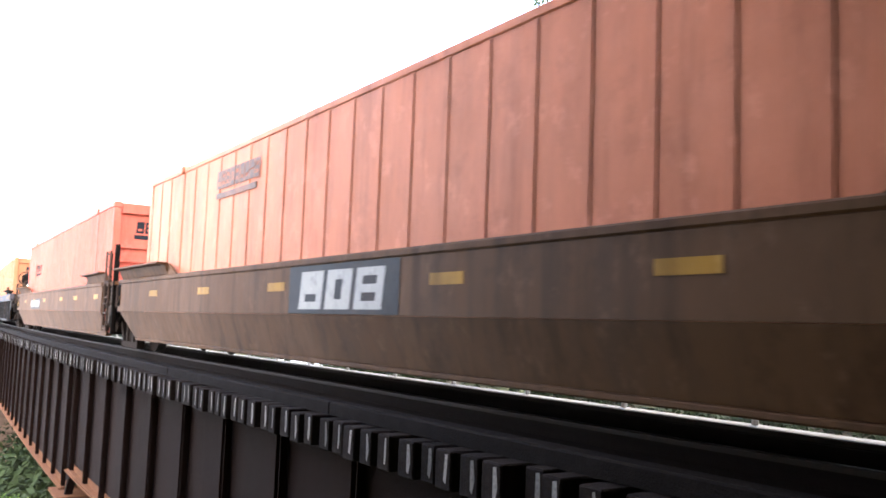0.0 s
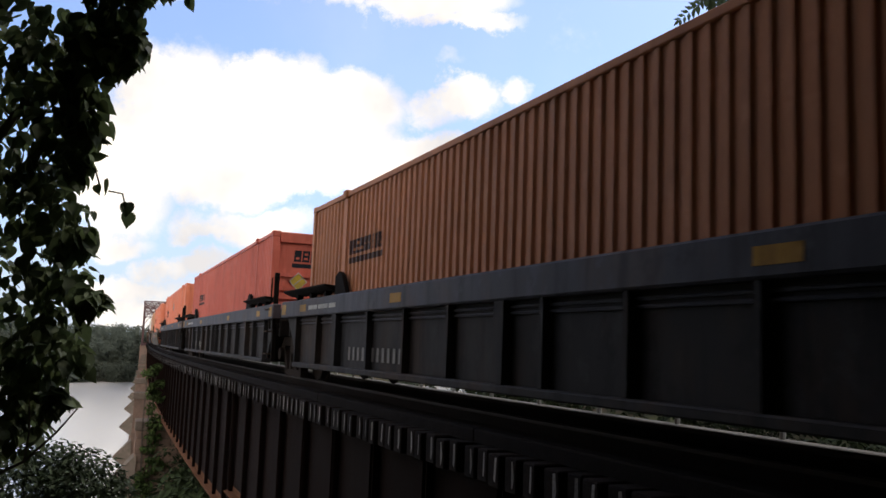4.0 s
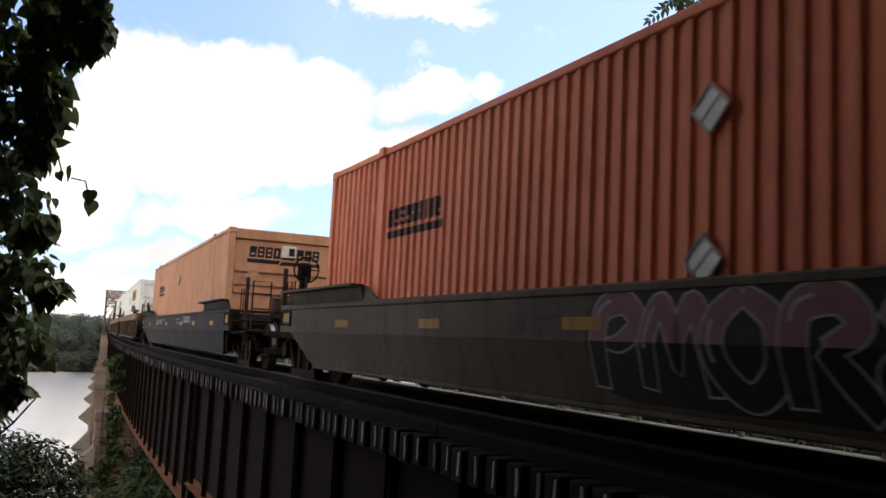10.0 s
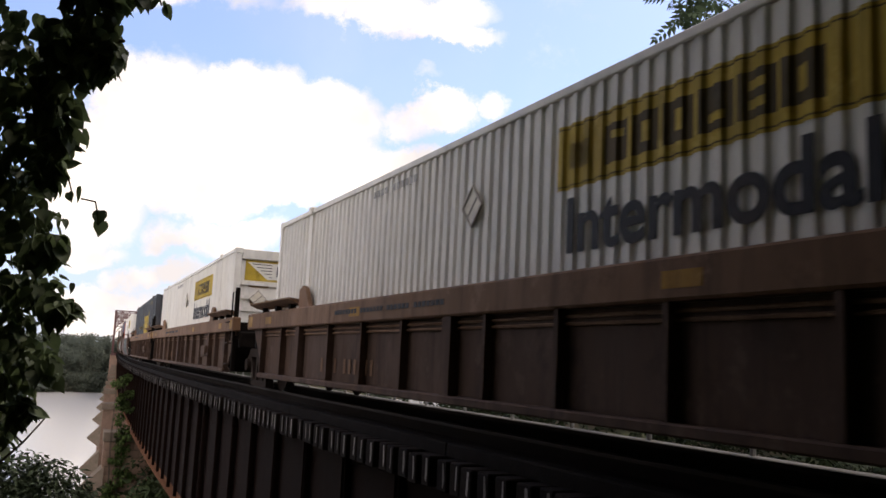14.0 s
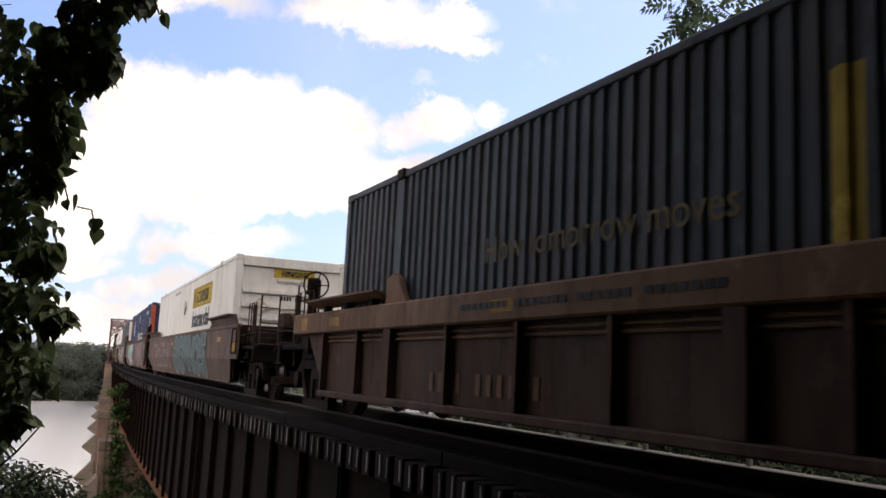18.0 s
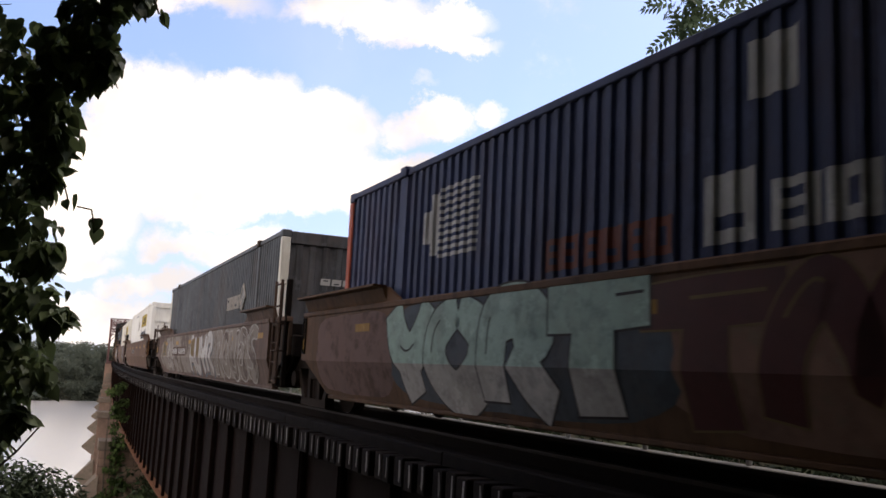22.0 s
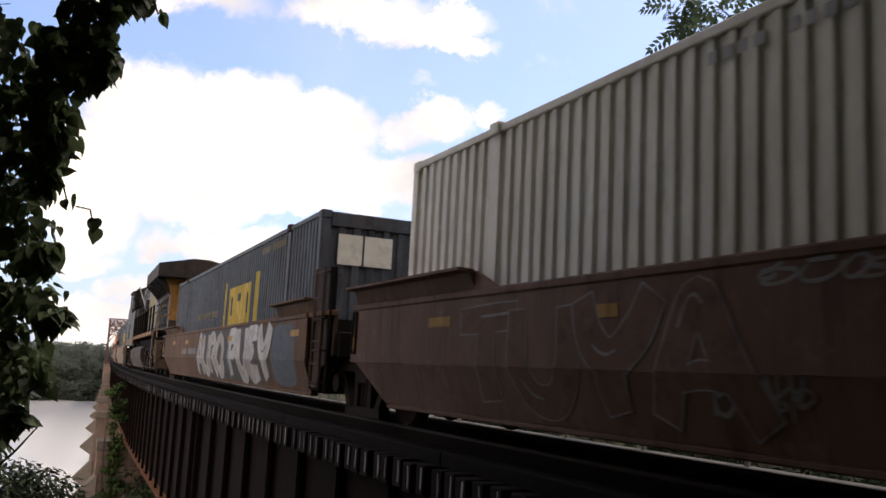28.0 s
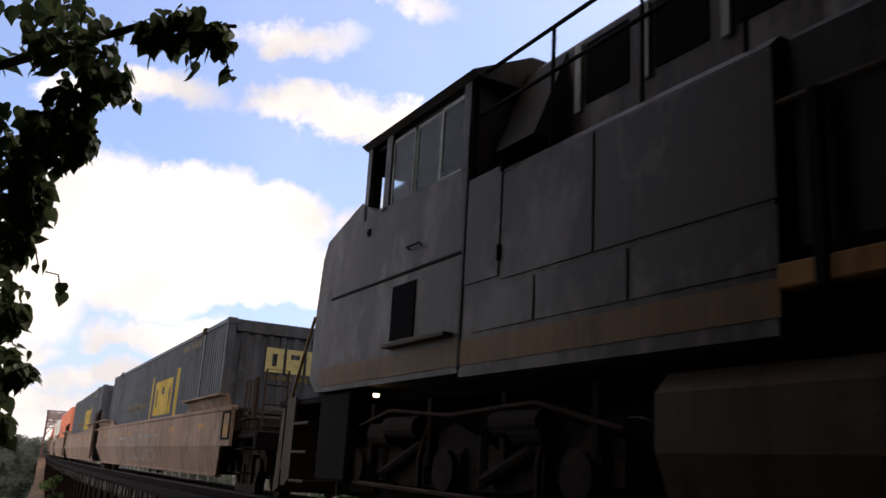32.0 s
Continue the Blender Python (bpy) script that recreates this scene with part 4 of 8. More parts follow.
def far_woods():
    rng = np.random.default_rng(4)
    chunks = []
    for i in range(640):
        near = i < 430
        x = rng.uniform(-70, 110) if near else rng.uniform(-300, 380)
        d = rng.uniform(0, 1) ** 1.5 * 90
        y = 346 + 14 * math.sin(x * 0.013) + 6 * math.sin(x * 0.05) + d
        z = ground_height(x, y)
        top = 5.2 + 1.3 * math.sin(x * 0.045 + 1.0) + rng.normal(0, 0.7)
        h = min(top - z, rng.uniform(11, 16)) * (0.72 if d < 7 else 1)
        w = rng.uniform(2.8, 4.4)
        for k in range(6):
            c = (x + rng.normal(0, w * 0.45), y + rng.normal(0, w * 0.45), z + h * (0.2 + 0.75 * (k + rng.uniform(0, 1)) / 6))
            n = 90 if near else 45
            pts, dd = blob_points(rng, c, w * 0.55, n, 0.7)
            chunks.append(scatter(rng, BLADE, pts, rng.uniform(0.8, 1.35, n) * (1 if near else 1.5), 0.3, dd))
    tagged(part("far_woods", leaf_mesh("far_woods", chunks, M["far_leaf"]), None, None), "dense green woods along the river's far shore", "woods", "", "stuff")


far_woods()


# ---- the bridge ----
def plate_girder(side, s0, s1, zb, label):
    """A riveted plate girder: web, flanges, and paired angle stiffeners every 1.85 m."""
    root = thing("plate_girder", label, "girder", "girders of the bridge")
    x = 1.12 * side
    o = side
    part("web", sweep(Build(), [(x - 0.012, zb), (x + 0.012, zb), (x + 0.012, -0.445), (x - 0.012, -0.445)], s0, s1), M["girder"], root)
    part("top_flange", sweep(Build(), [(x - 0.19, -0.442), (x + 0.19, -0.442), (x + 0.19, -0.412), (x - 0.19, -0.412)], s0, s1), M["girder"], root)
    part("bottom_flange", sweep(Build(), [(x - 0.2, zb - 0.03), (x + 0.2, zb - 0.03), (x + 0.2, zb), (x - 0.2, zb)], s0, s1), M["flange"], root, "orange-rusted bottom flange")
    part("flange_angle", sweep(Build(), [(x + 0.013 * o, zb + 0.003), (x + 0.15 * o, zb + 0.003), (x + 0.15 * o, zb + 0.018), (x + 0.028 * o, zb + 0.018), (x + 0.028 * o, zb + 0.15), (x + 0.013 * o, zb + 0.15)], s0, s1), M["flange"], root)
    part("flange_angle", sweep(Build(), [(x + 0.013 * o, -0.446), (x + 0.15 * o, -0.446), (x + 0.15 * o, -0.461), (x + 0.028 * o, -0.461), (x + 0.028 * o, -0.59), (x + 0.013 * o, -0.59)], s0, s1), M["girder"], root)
    n = int((s1 - s0) / 1.85)
    st = Build()
    z0, z1 = zb + 0.02, -0.465
    for dx0, dx1, dy0, dy1 in ((0.030, 0.12, -0.07, -0.056), (0.029, 0.045, -0.056, 0.056), (0.030, 0.12, 0.056, 0.07)):
        st.box(min(dx0 * o, dx1 * o), max(dx0 * o, dx1 * o), dy0, dy1, z0, z1)
    me = st.mesh("stiffener", M["girder"])
    for i in range(n + 1):
        s = s0 + 0.25 + (s1 - s0 - 0.5) * i / n
        ob = part("stiffener", me, None, root)
        ob.matrix_basis = track_pose(s) @ Matrix.Translation((x, 0, 0))
    return root


def bridge():
    for side in (-1, 1):
        plate_girder(side, -6.0, 22.9, -2.95, "rust-streaked near-span plate girder with vertical stiffeners")
        plate_girder(side, 23.5, 50.2, -3.5, "deep rusty plate girder span resting on a stone pier")
        for k in range(8):
            a = 51.8 + 26 * k
            plate_girder(side, a, a + 24.6, -3.4, "rusty deck girder span over the river")
    # steel bent under the first joint
    bent = thing("steel_bent", "rusted steel trestle bent with battered legs on the bank", "bridge support")
    p0, p1 = on_track(23.2, 0), on_track(24.2, 0)
    for side in (-1, 1):
        b = Build()
        for d in (-0.28, 0.28):
            top, bot = on_track(23.2 + d, 1.1 * side, -2.98 if d < 0 else -3.55), on_track(23.2 + d * 2.2, 2.3 * side, -10.5)
            b.tube([top, bot], 0.12, 4)
        part("leg", b, M["girder"], bent)
        q = Build()
        for i in range(7):
            t = (i + 0.5) / 7
            a = on_track(22.92 - 0.3 * t, (1.1 + 1.2 * t) * side, -3.3 - 7 * t)
            c = on_track(23.48 + 0.3 * t, (1.1 + 1.2 * t) * side, -3.3 - 7 * t - 0.5)
            q.tube([a, c], 0.035, 5)
        part("lacing", q, M["girder"], bent)
    q = Build()
    for z in (-4.2, -7.0):
        k = 1.1 + 1.2 * (-3 - z) / 7.5
        q.tube([on_track(23.2, -k, z), on_track(23.2, k, z)], 0.09, 6)
    part("cross_strut", q, M["girder"], bent)
    part("bearing_plate", Build().add(*prism_on_track(22.5, 23.95, [(-1.5, -3.62), (1.5, -3.62), (1.5, -3.54), (-1.5, -3.54)])), M["flange"], bent)
    # stone abutment under the near end
    ab = Build()
    ab.add(*prism_on_track(-9.0, -5.4, [(-2.6, -8.0), (2.6, -8.0), (2.4, -3.1), (-2.4, -3.1)]))
    ab.add(*prism_on_track(-9.0, -6.4, [(-2.4, -3.1), (2.4, -3.1), (2.4, -0.45), (-2.4, -0.45)]))
    structure("abutment", ab, M["stone"], "weathered stone abutment carrying the bridge's near end", False, "abutment")


def prism_on_track(s0, s1, prof):
    t = Build()
    sweep(t, prof, s0, s1, 4.0)
    return t.v, t.f


bridge()


def deck():
    root = thing("bridge_deck", "open timber tie deck with rails, guard timbers and far walkway edge", "track")
    # rails
    head = [(-0.036, RAIL_Z - 0.04), (0.036, RAIL_Z - 0.04), (0.036, RAIL_Z - 0.008), (0.028, RAIL_Z), (-0.028, RAIL_Z), (-0.036, RAIL_Z - 0.008)]
    foot = [(-0.075, -0.1), (0.075, -0.1), (0.07, -0.03), (0.012, 0.0), (0.009, RAIL_Z - 0.042), (-0.009, RAIL_Z - 0.042), (-0.012, 0.0), (-0.07, -0.03)]
    for x in (-0.755, 0.755):
        dz = 0.0 if x < 0 else -0.045
        r = part("rail", sweep(Build(), [(x + a, z + dz) for a, z in foot], -420, 420, 2.0), M["rail_web"], root, "rusty running rail")
        part("rail_head", sweep(Build(), [(x + a, z + dz) for a, z in head], -420, 420, 2.0), M["rail"], r, "polished rail head")
    for x in (-0.45, 0.45):
        part("guard_rail", sweep(Build(), [(x + a * 0.85, z - 0.02) for a, z in foot + head[2:5]][:8], -8, 215, 2.0), M["rail_web"], root, "rusty inner guard rail")
    # guard timbers in lengths with open joints
    for x in (-1.2, 1.2):
        s = -10.0
        while s < 212:
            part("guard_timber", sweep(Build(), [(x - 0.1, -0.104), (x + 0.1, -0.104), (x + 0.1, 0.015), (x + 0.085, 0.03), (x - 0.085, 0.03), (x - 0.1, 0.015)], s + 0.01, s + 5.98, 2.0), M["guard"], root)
            s += 6.0
    # far side walkway edge with short posts
    part("walkway_edge", sweep(Build(), [(1.95, -0.14), (2.16, -0.14), (2.16, -0.03), (2.14, -0.02), (1.97, -0.02), (1.95, -0.03)], -8, 120, 2.0), M["walk_pale"], root, "pale walkway along the far tie ends")
    pm = Build().tube([(0, 0, 0.0), (0, 0, 0.3)], 0.035, 8).mesh("walkway_post", M["walk_rail"])
    for i in range(48):
        part("walkway_post", pm, None, root).matrix_basis = track_pose(-7 + 1.78 * i, 2.06, -0.025)
    # ties
    rng = np.random.default_rng(2)
    metas = []
    for i in range(5):
        b = Build()
        L, w, d = 1.5, 0.098 + 0.005 * i, 0.15
        b.box(-L, L, -w, w, -d, d, 0.012)
        b.add([(-L - 0.003, -w * (0.62 - 0.1 * (i % 3)), d * 0.85), (-L - 0.003, -w * (0.2 + 0.1 * (i % 2)), d * 0.8), (-L - 0.003, -w * (0.15 + 0.08 * (i % 3)), -d * (0.5 + 0.1 * (i % 3))), (-L - 0.003, -w * 0.45, -d * (0.75 - 0.1 * (i % 2))), (-L - 0.003, -w * (0.7 - 0.15 * (i % 2)), -d * 0.1)], [(0, 1, 2, 3, 4)], 1)
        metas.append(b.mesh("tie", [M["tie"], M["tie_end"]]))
    for i in range(290):
        s = -11.5 + 0.315 * i + rng.normal(0, 0.012)
        ob = part("tie", metas[int(rng.integers(0, 5))], None, root)
        ob.matrix_basis = track_pose(s, rng.normal(0, 0.02), -0.255 + rng.normal(0, 0.004)) @ pose(0, 0, 0, 0, 0, rng.normal(0, 0.6))
    v, f = [], []
    for i in range(330):
        s = -11.5 + 0.315 * (290 + i)
        m = track_pose(s, rng.normal(0, 0.02), -0.255)
        t = Build().box(-1.5, 1.5, -0.1, 0.1, -0.15, 0.15)
        o = len(v)
        v += [m @ Vector(p) for p in t.v]
        f += [tuple(j + o for j in q) for q in t.f]
    far = Build().add(v, f)
    tagged(part("far_ties", far, M["tie"], root), kind="stuff")
    # ballasted track behind the camera
    bal = sweep(Build(), [(-2.6, -0.9), (2.6, -0.9), (1.7, -0.07), (-1.7, -0.07)], -420, -11.7, 4.0)
    structure("ballast", bal, M["ballast"], "grey crushed-stone ballast bed on the approach", False, "ballast")


deck()


# ---- piers ----
def pier(s, first):
    root = thing("bridge_pier", "weathered brown stone bridge pier" + (" overgrown with vines" if first else " with a pointed cutwater in the river"), "pier", "river piers", track_pose(s))
    zt = -3.62
    hw, ht = 2.45, 0.85
    b = Build()

    def ring(z, grow):
        return [(-hw - grow, -ht - grow * 0.5, z), (hw + grow, -ht - grow * 0.5, z), (hw + grow, ht + grow * 0.5, z), (-hw - grow, ht + grow * 0.5, z)]
    v = ring(-21, 0.2) + ring(zt - 0.5, 0.0)
    b.add(v, [(0, 3, 2, 1), (4, 5, 6, 7), (0, 1, 5, 4), (1, 2, 6, 5), (2, 3, 7, 6), (3, 0, 4, 7)])
    part("shaft", b, M["stone_core"] if first else M["stone"], root)
    part("coping", Build().box(-hw - 0.15, hw + 0.15, -ht - 0.12, ht + 0.12, zt - 0.5, zt, 0.04), M["concrete"], root, "pale coping stone")
    zc = -6.9 if first else -8.9
    for sg in (-1, 1):
        x0, xt, yw = sg * (hw - 0.02), sg * 3.8, ht + 0.2
        part("cutwater", Build().prism([(x0, -ht - 0.05), (sg * 2.75, 0), (x0, ht + 0.05)], 2, -21, zc - 0.9), M["stone"], root, "blunt stone cutwater")
        q = Build().add([(x0, -yw, zc - 0.95), (xt, -0.25, zc - 0.06), (xt, 0.25, zc - 0.06), (x0, yw, zc - 0.95), (x0, -yw, zc + 1.5), (xt, -0.25, zc + 0.06), (xt, 0.25, zc + 0.06), (x0, yw, zc + 1.5)],
                        [(0, 1, 2, 3), (4, 7, 6, 5), (0, 4, 5, 1), (1, 5, 6, 2), (2, 6, 7, 3), (3, 7, 4, 0)])
        part("cutwater_cap", q, M["concrete"], root, "jutting wedge-shaped cap stone")
    if first:
        rng = np.random.default_rng(3)
        shapes = [Build().box(-w / 2, w / 2, -0.06, 0.06, -0.2, 0.2, 0.02).mesh("stone_block", M["stone"]) for w in (0.55, 0.7, 0.86)]
        widths = (0.55, 0.7, 0.86)
        z = zt - 0.72
        while z > -15.5:
            g = 0.2 * (zt - 0.5 - z) / 17
            for face in (0, 1):
                span = (hw + g) if face == 0 else (ht + g * 0.5)
                u = -span
                while u < span - 0.3:
                    k = int(rng.integers(0, 3))
                    if u + widths[k] > span + 0.05:
                        k = 0
                    c = u + widths[k] / 2
                    ob = part("stone_block", shapes[k], None, root)
                    pr = 0.015 + rng.uniform(-0.012, 0.02)
                    ob.matrix_basis = (pose(c, -ht - g * 0.5 - pr, z) if face == 0 else pose(-hw - g - pr, c, z, 0, 0, 90))
                    u += widths[k] + 0.022
            z -= 0.425
        vine = thing("pier_vine", "green vine climbing the stone pier", "vine", "", track_pose(s))
        ch = []
        for i in range(90):
            z = rng.uniform(-13.5, -0.6)
            x = -1.72 + rng.normal(0, 0.26) - (0.25 if z < -6 else 0)
            n = 40
            pts, d = blob_points(rng, (x, -ht - 0.25 + rng.normal(0, 0.1), z), rng.uniform(0.18, 0.36), n, 0.2)
            ch.append(scatter(rng, HEART, pts, rng.uniform(0.1, 0.2, n), 0.8, d))
        part("foliage", leaf_mesh("foliage", ch, M["leaf_vine"]), None, vine)
        for i in range(6):
            x = -1.75 + rng.normal(0, 0.2)
            st = Build().tube([(x, -ht - 0.3, -13.5), (x + 0.1, -ht - 0.18, -8), (x - 0.05, -ht - 0.15, -4), (x, -ht - 0.2, -0.8)], 0.03, 5, 0, 0.01)
            part("stem", st, M["bark"], vine)


for _k in range(9):
    pier(51.0 + 26 * _k, _k == 0)


# ---- the through truss ----
def truss_span(s0, n, panel, label):
    root = thing("truss_span", label, "truss bridge", "truss spans", track_pose(s0))
    W, H, z0 = 2.75, 11.2, -0.75
    w = 0.24
    for sx in (-1, 1):
        x = sx * W
        part("bottom_chord", Build().box(x - w, x + w, 0, n * panel, z0 - 0.35, z0 + 0.2, 0.02), M["truss"], root)
        part("top_chord", Build().box(x - w, x + w, panel * 0.0, n * panel, H - 0.3, H + 0.25, 0.02), M["truss"], root)
        for i in range(n + 1):
            y = i * panel
            part("vertical", Build().box(x - 0.16, x + 0.16, y - 0.2, y + 0.2, z0 + 0.2, H - 0.3), M["truss"], root)
            if i < n:
                a, c = ((y, z0), (y + panel, H)) if i % 2 else ((y + panel, z0), (y, H))
                part("diagonal", Build().tube([(x, a[0], a[1]), (x, c[0], c[1])], 0.16, 4), M["truss"], root)
    # portals: lattice between the end posts
    for y in (0, n * panel):
        part("portal_beam", Build().box(-W, W, y - 0.14, y + 0.14, H - 0.05, H + 0.3), M["truss"], root)
        part("portal_beam", Build().box(-W, W, y - 0.12, y + 0.12, H - 2.9, H - 2.6), M["truss"], root)
        for i in range(3):
            xa, xb = -W + 2 * W * i / 3, -W + 2 * W * (i + 1) / 3
            part("portal_lattice", Build().tube([(xa, y, H - 2.6), (xb, y, H)], 0.13, 4), M["truss"], root)
            part("portal_lattice", Build().tube([(xa, y, H), (xb, y, H - 2.6)], 0.13, 4), M["truss"], root)
        for sx in (-1, 1):
            part("knee_brace", Build().tube([(sx * W, y, H - 5.4), (sx * (W - 1.0), y, H - 3.6), (sx * (W - 2.2), y, H - 2.8)], 0.17, 4), M["truss"], root)
    for i in range(1, n):
        part("sway_strut", Build().box(-W, W, i * panel - 0.07, i * panel + 0.07, H - 0.1, H + 0.1), M["truss"], root)
        part("sway_strut", Build().box(-W, W, i * panel - 0.05, i * panel + 0.05, H - 2.1, H - 1.98), M["truss"], root)
    for i in range(n + 1):
        part("floor_beam", Build().box(-W, W, i * panel - 0.2, i * panel + 0.2, z0 - 0.3, z0 + 0.15), M["truss"], root)
    part("stringer", Build().box(-1.0, -0.75, 0, n * panel, z0, -0.4), M["truss"], root)
    part("stringer", Build().box(0.75, 1.0, 0, n * panel, z0, -0.4), M["truss"], root)


def sum_boxes(rows, c=0.0):
    b = Build()
    for r in rows:
        b.box(*r, c)
    return b


truss_span(259.0, 9, 7.0, "dark red riveted through-truss span with a latticed portal")
_p = thing("bridge_pier", "tall stone pier at the truss span's far end", "pier", "river piers", track_pose(322.5))
part("shaft", Build().box(-3.6, 3.6, -1.3, 1.3, -21, -1.2, 0.1), M["stone"], _p)
_ft = sweep(Build(), [(-3.2, -9), (3.2, -9), (2.6, -0.2), (-2.6, -0.2)], 323, 420, 8.0)
structure("far_approach", _ft, M["ground"], "earth embankment at the bridge's far end", False, "embankment")


# ---- lettering ----
def letters(text, size, mat, parent, m, name="lettering", label="", extrude=0.002, bold=0.0):
    """Raised text from the built-in font; m places its lower left corner, reading along local x."""
    cu = bpy.data.curves.new(name, "FONT")
    cu.body, cu.size, cu.extrude, cu.offset = text, size, extrude, bold
    ob = bpy.data.objects.new(name, cu)
    scene.collection.objects.link(ob)
    me = bpy.data.meshes.new_from_object(ob)
    bpy.data.objects.remove(ob)
    me.materials.append(mat)
    t = new(name, me)
    t.parent = parent
    t.matrix_basis = m
    return tagged(t, label)


NEAR_SIDE = Matrix(((0, 0, -1, 0), (-1, 0, 0, 0), (0, 1, 0, 0), (0, 0, 0, 1)))     # local x runs to -y, local y up, facing -x
NEAR_END = Matrix(((1, 0, 0, 0), (0, 0, -1, 0), (0, 1, 0, 0), (0, 0, 0, 1)))       # local x runs to +x, facing -y


def side_at(y, z, x):
    return Matrix.Translation((x, y, z)) @ NEAR_SIDE


def end_at(x, z, y):
    return Matrix.Translation((x, y, z)) @ NEAR_END


SLITS = {"low": (0.25, 0.75, 0.2, 0.4), "high": (0.25, 0.75, 0.6, 0.8), "eye": (0.36, 0.64, 0.25, 0.75), "mid": (0.25, 0.75, 0.45, 0.55)}
SLIT_PAIRS = [("low", "high"), ("eye",), ("mid",), ("high",), ("low",)]
BLOCK_U, BLOCK_V = (0, 0.25, 0.36, 0.64, 0.75, 1), (0, 0.2, 0.25, 0.4, 0.45, 0.55, 0.6, 0.75, 0.8, 1)


def notched(rng):
    """The slits of one heavy painted block, from a few plain patterns."""
    return [SLITS[k] for k in SLIT_PAIRS[int(rng.integers(0, len(SLIT_PAIRS)))]]


def block(us, vs, slits, place):
    """A painted block over the grid us by vs, left open along its slits; place(u, v) gives each corner."""
    b, at = Build(), {}

    def corner(u, v):
        if (u, v) not in at:
            at[u, v] = len(b.v)
            b.v.append(place(u, v))
        return at[u, v]
    for u0, u1 in zip(us, us[1:]):
        for v0, v1 in zip(vs, vs[1:]):
            cu, cv = (u0 + u1) / 2, (v0 + v1) / 2
            if not any(a < cu < c and d < cv < e for a, c, d, e in slits):
                b.f.append((corner(u0, v0), corner(u1, v0), corner(u1, v1), corner(u0, v1)))
                b.mi.append(0)
    return b


def flat_word(root, m, seed, n, w, h, mat, slant=0.0, name="wordmark_block"):
    """n notched blocks in a row, w wide and h high, standing for a wordmark on a flat wall."""
    rng = np.random.default_rng(seed)
    cw = w / n
    for i in range(n):
        b = block(BLOCK_U, BLOCK_V, notched(rng), lambda u, v: (cw * (0.07 + 0.86 * u) + slant * v * h, v * h, 0.004))
        part(name, b, M[mat], root).matrix_basis = m @ Matrix.Translation((cw * i, 0, 0))


def bar_row(groups, w, h):
    """Plain upright bars in groups, standing for a line of small marks."""
    b = Build()
    n = sum(groups) + len(groups) - 1
    i = 0
    for g in groups:
        for _ in range(g):
            x = w * i / n
            b.box(x, x + w / n * 0.72, 0, h, 0, 0.004)
            i += 1
        i += 1
    return b


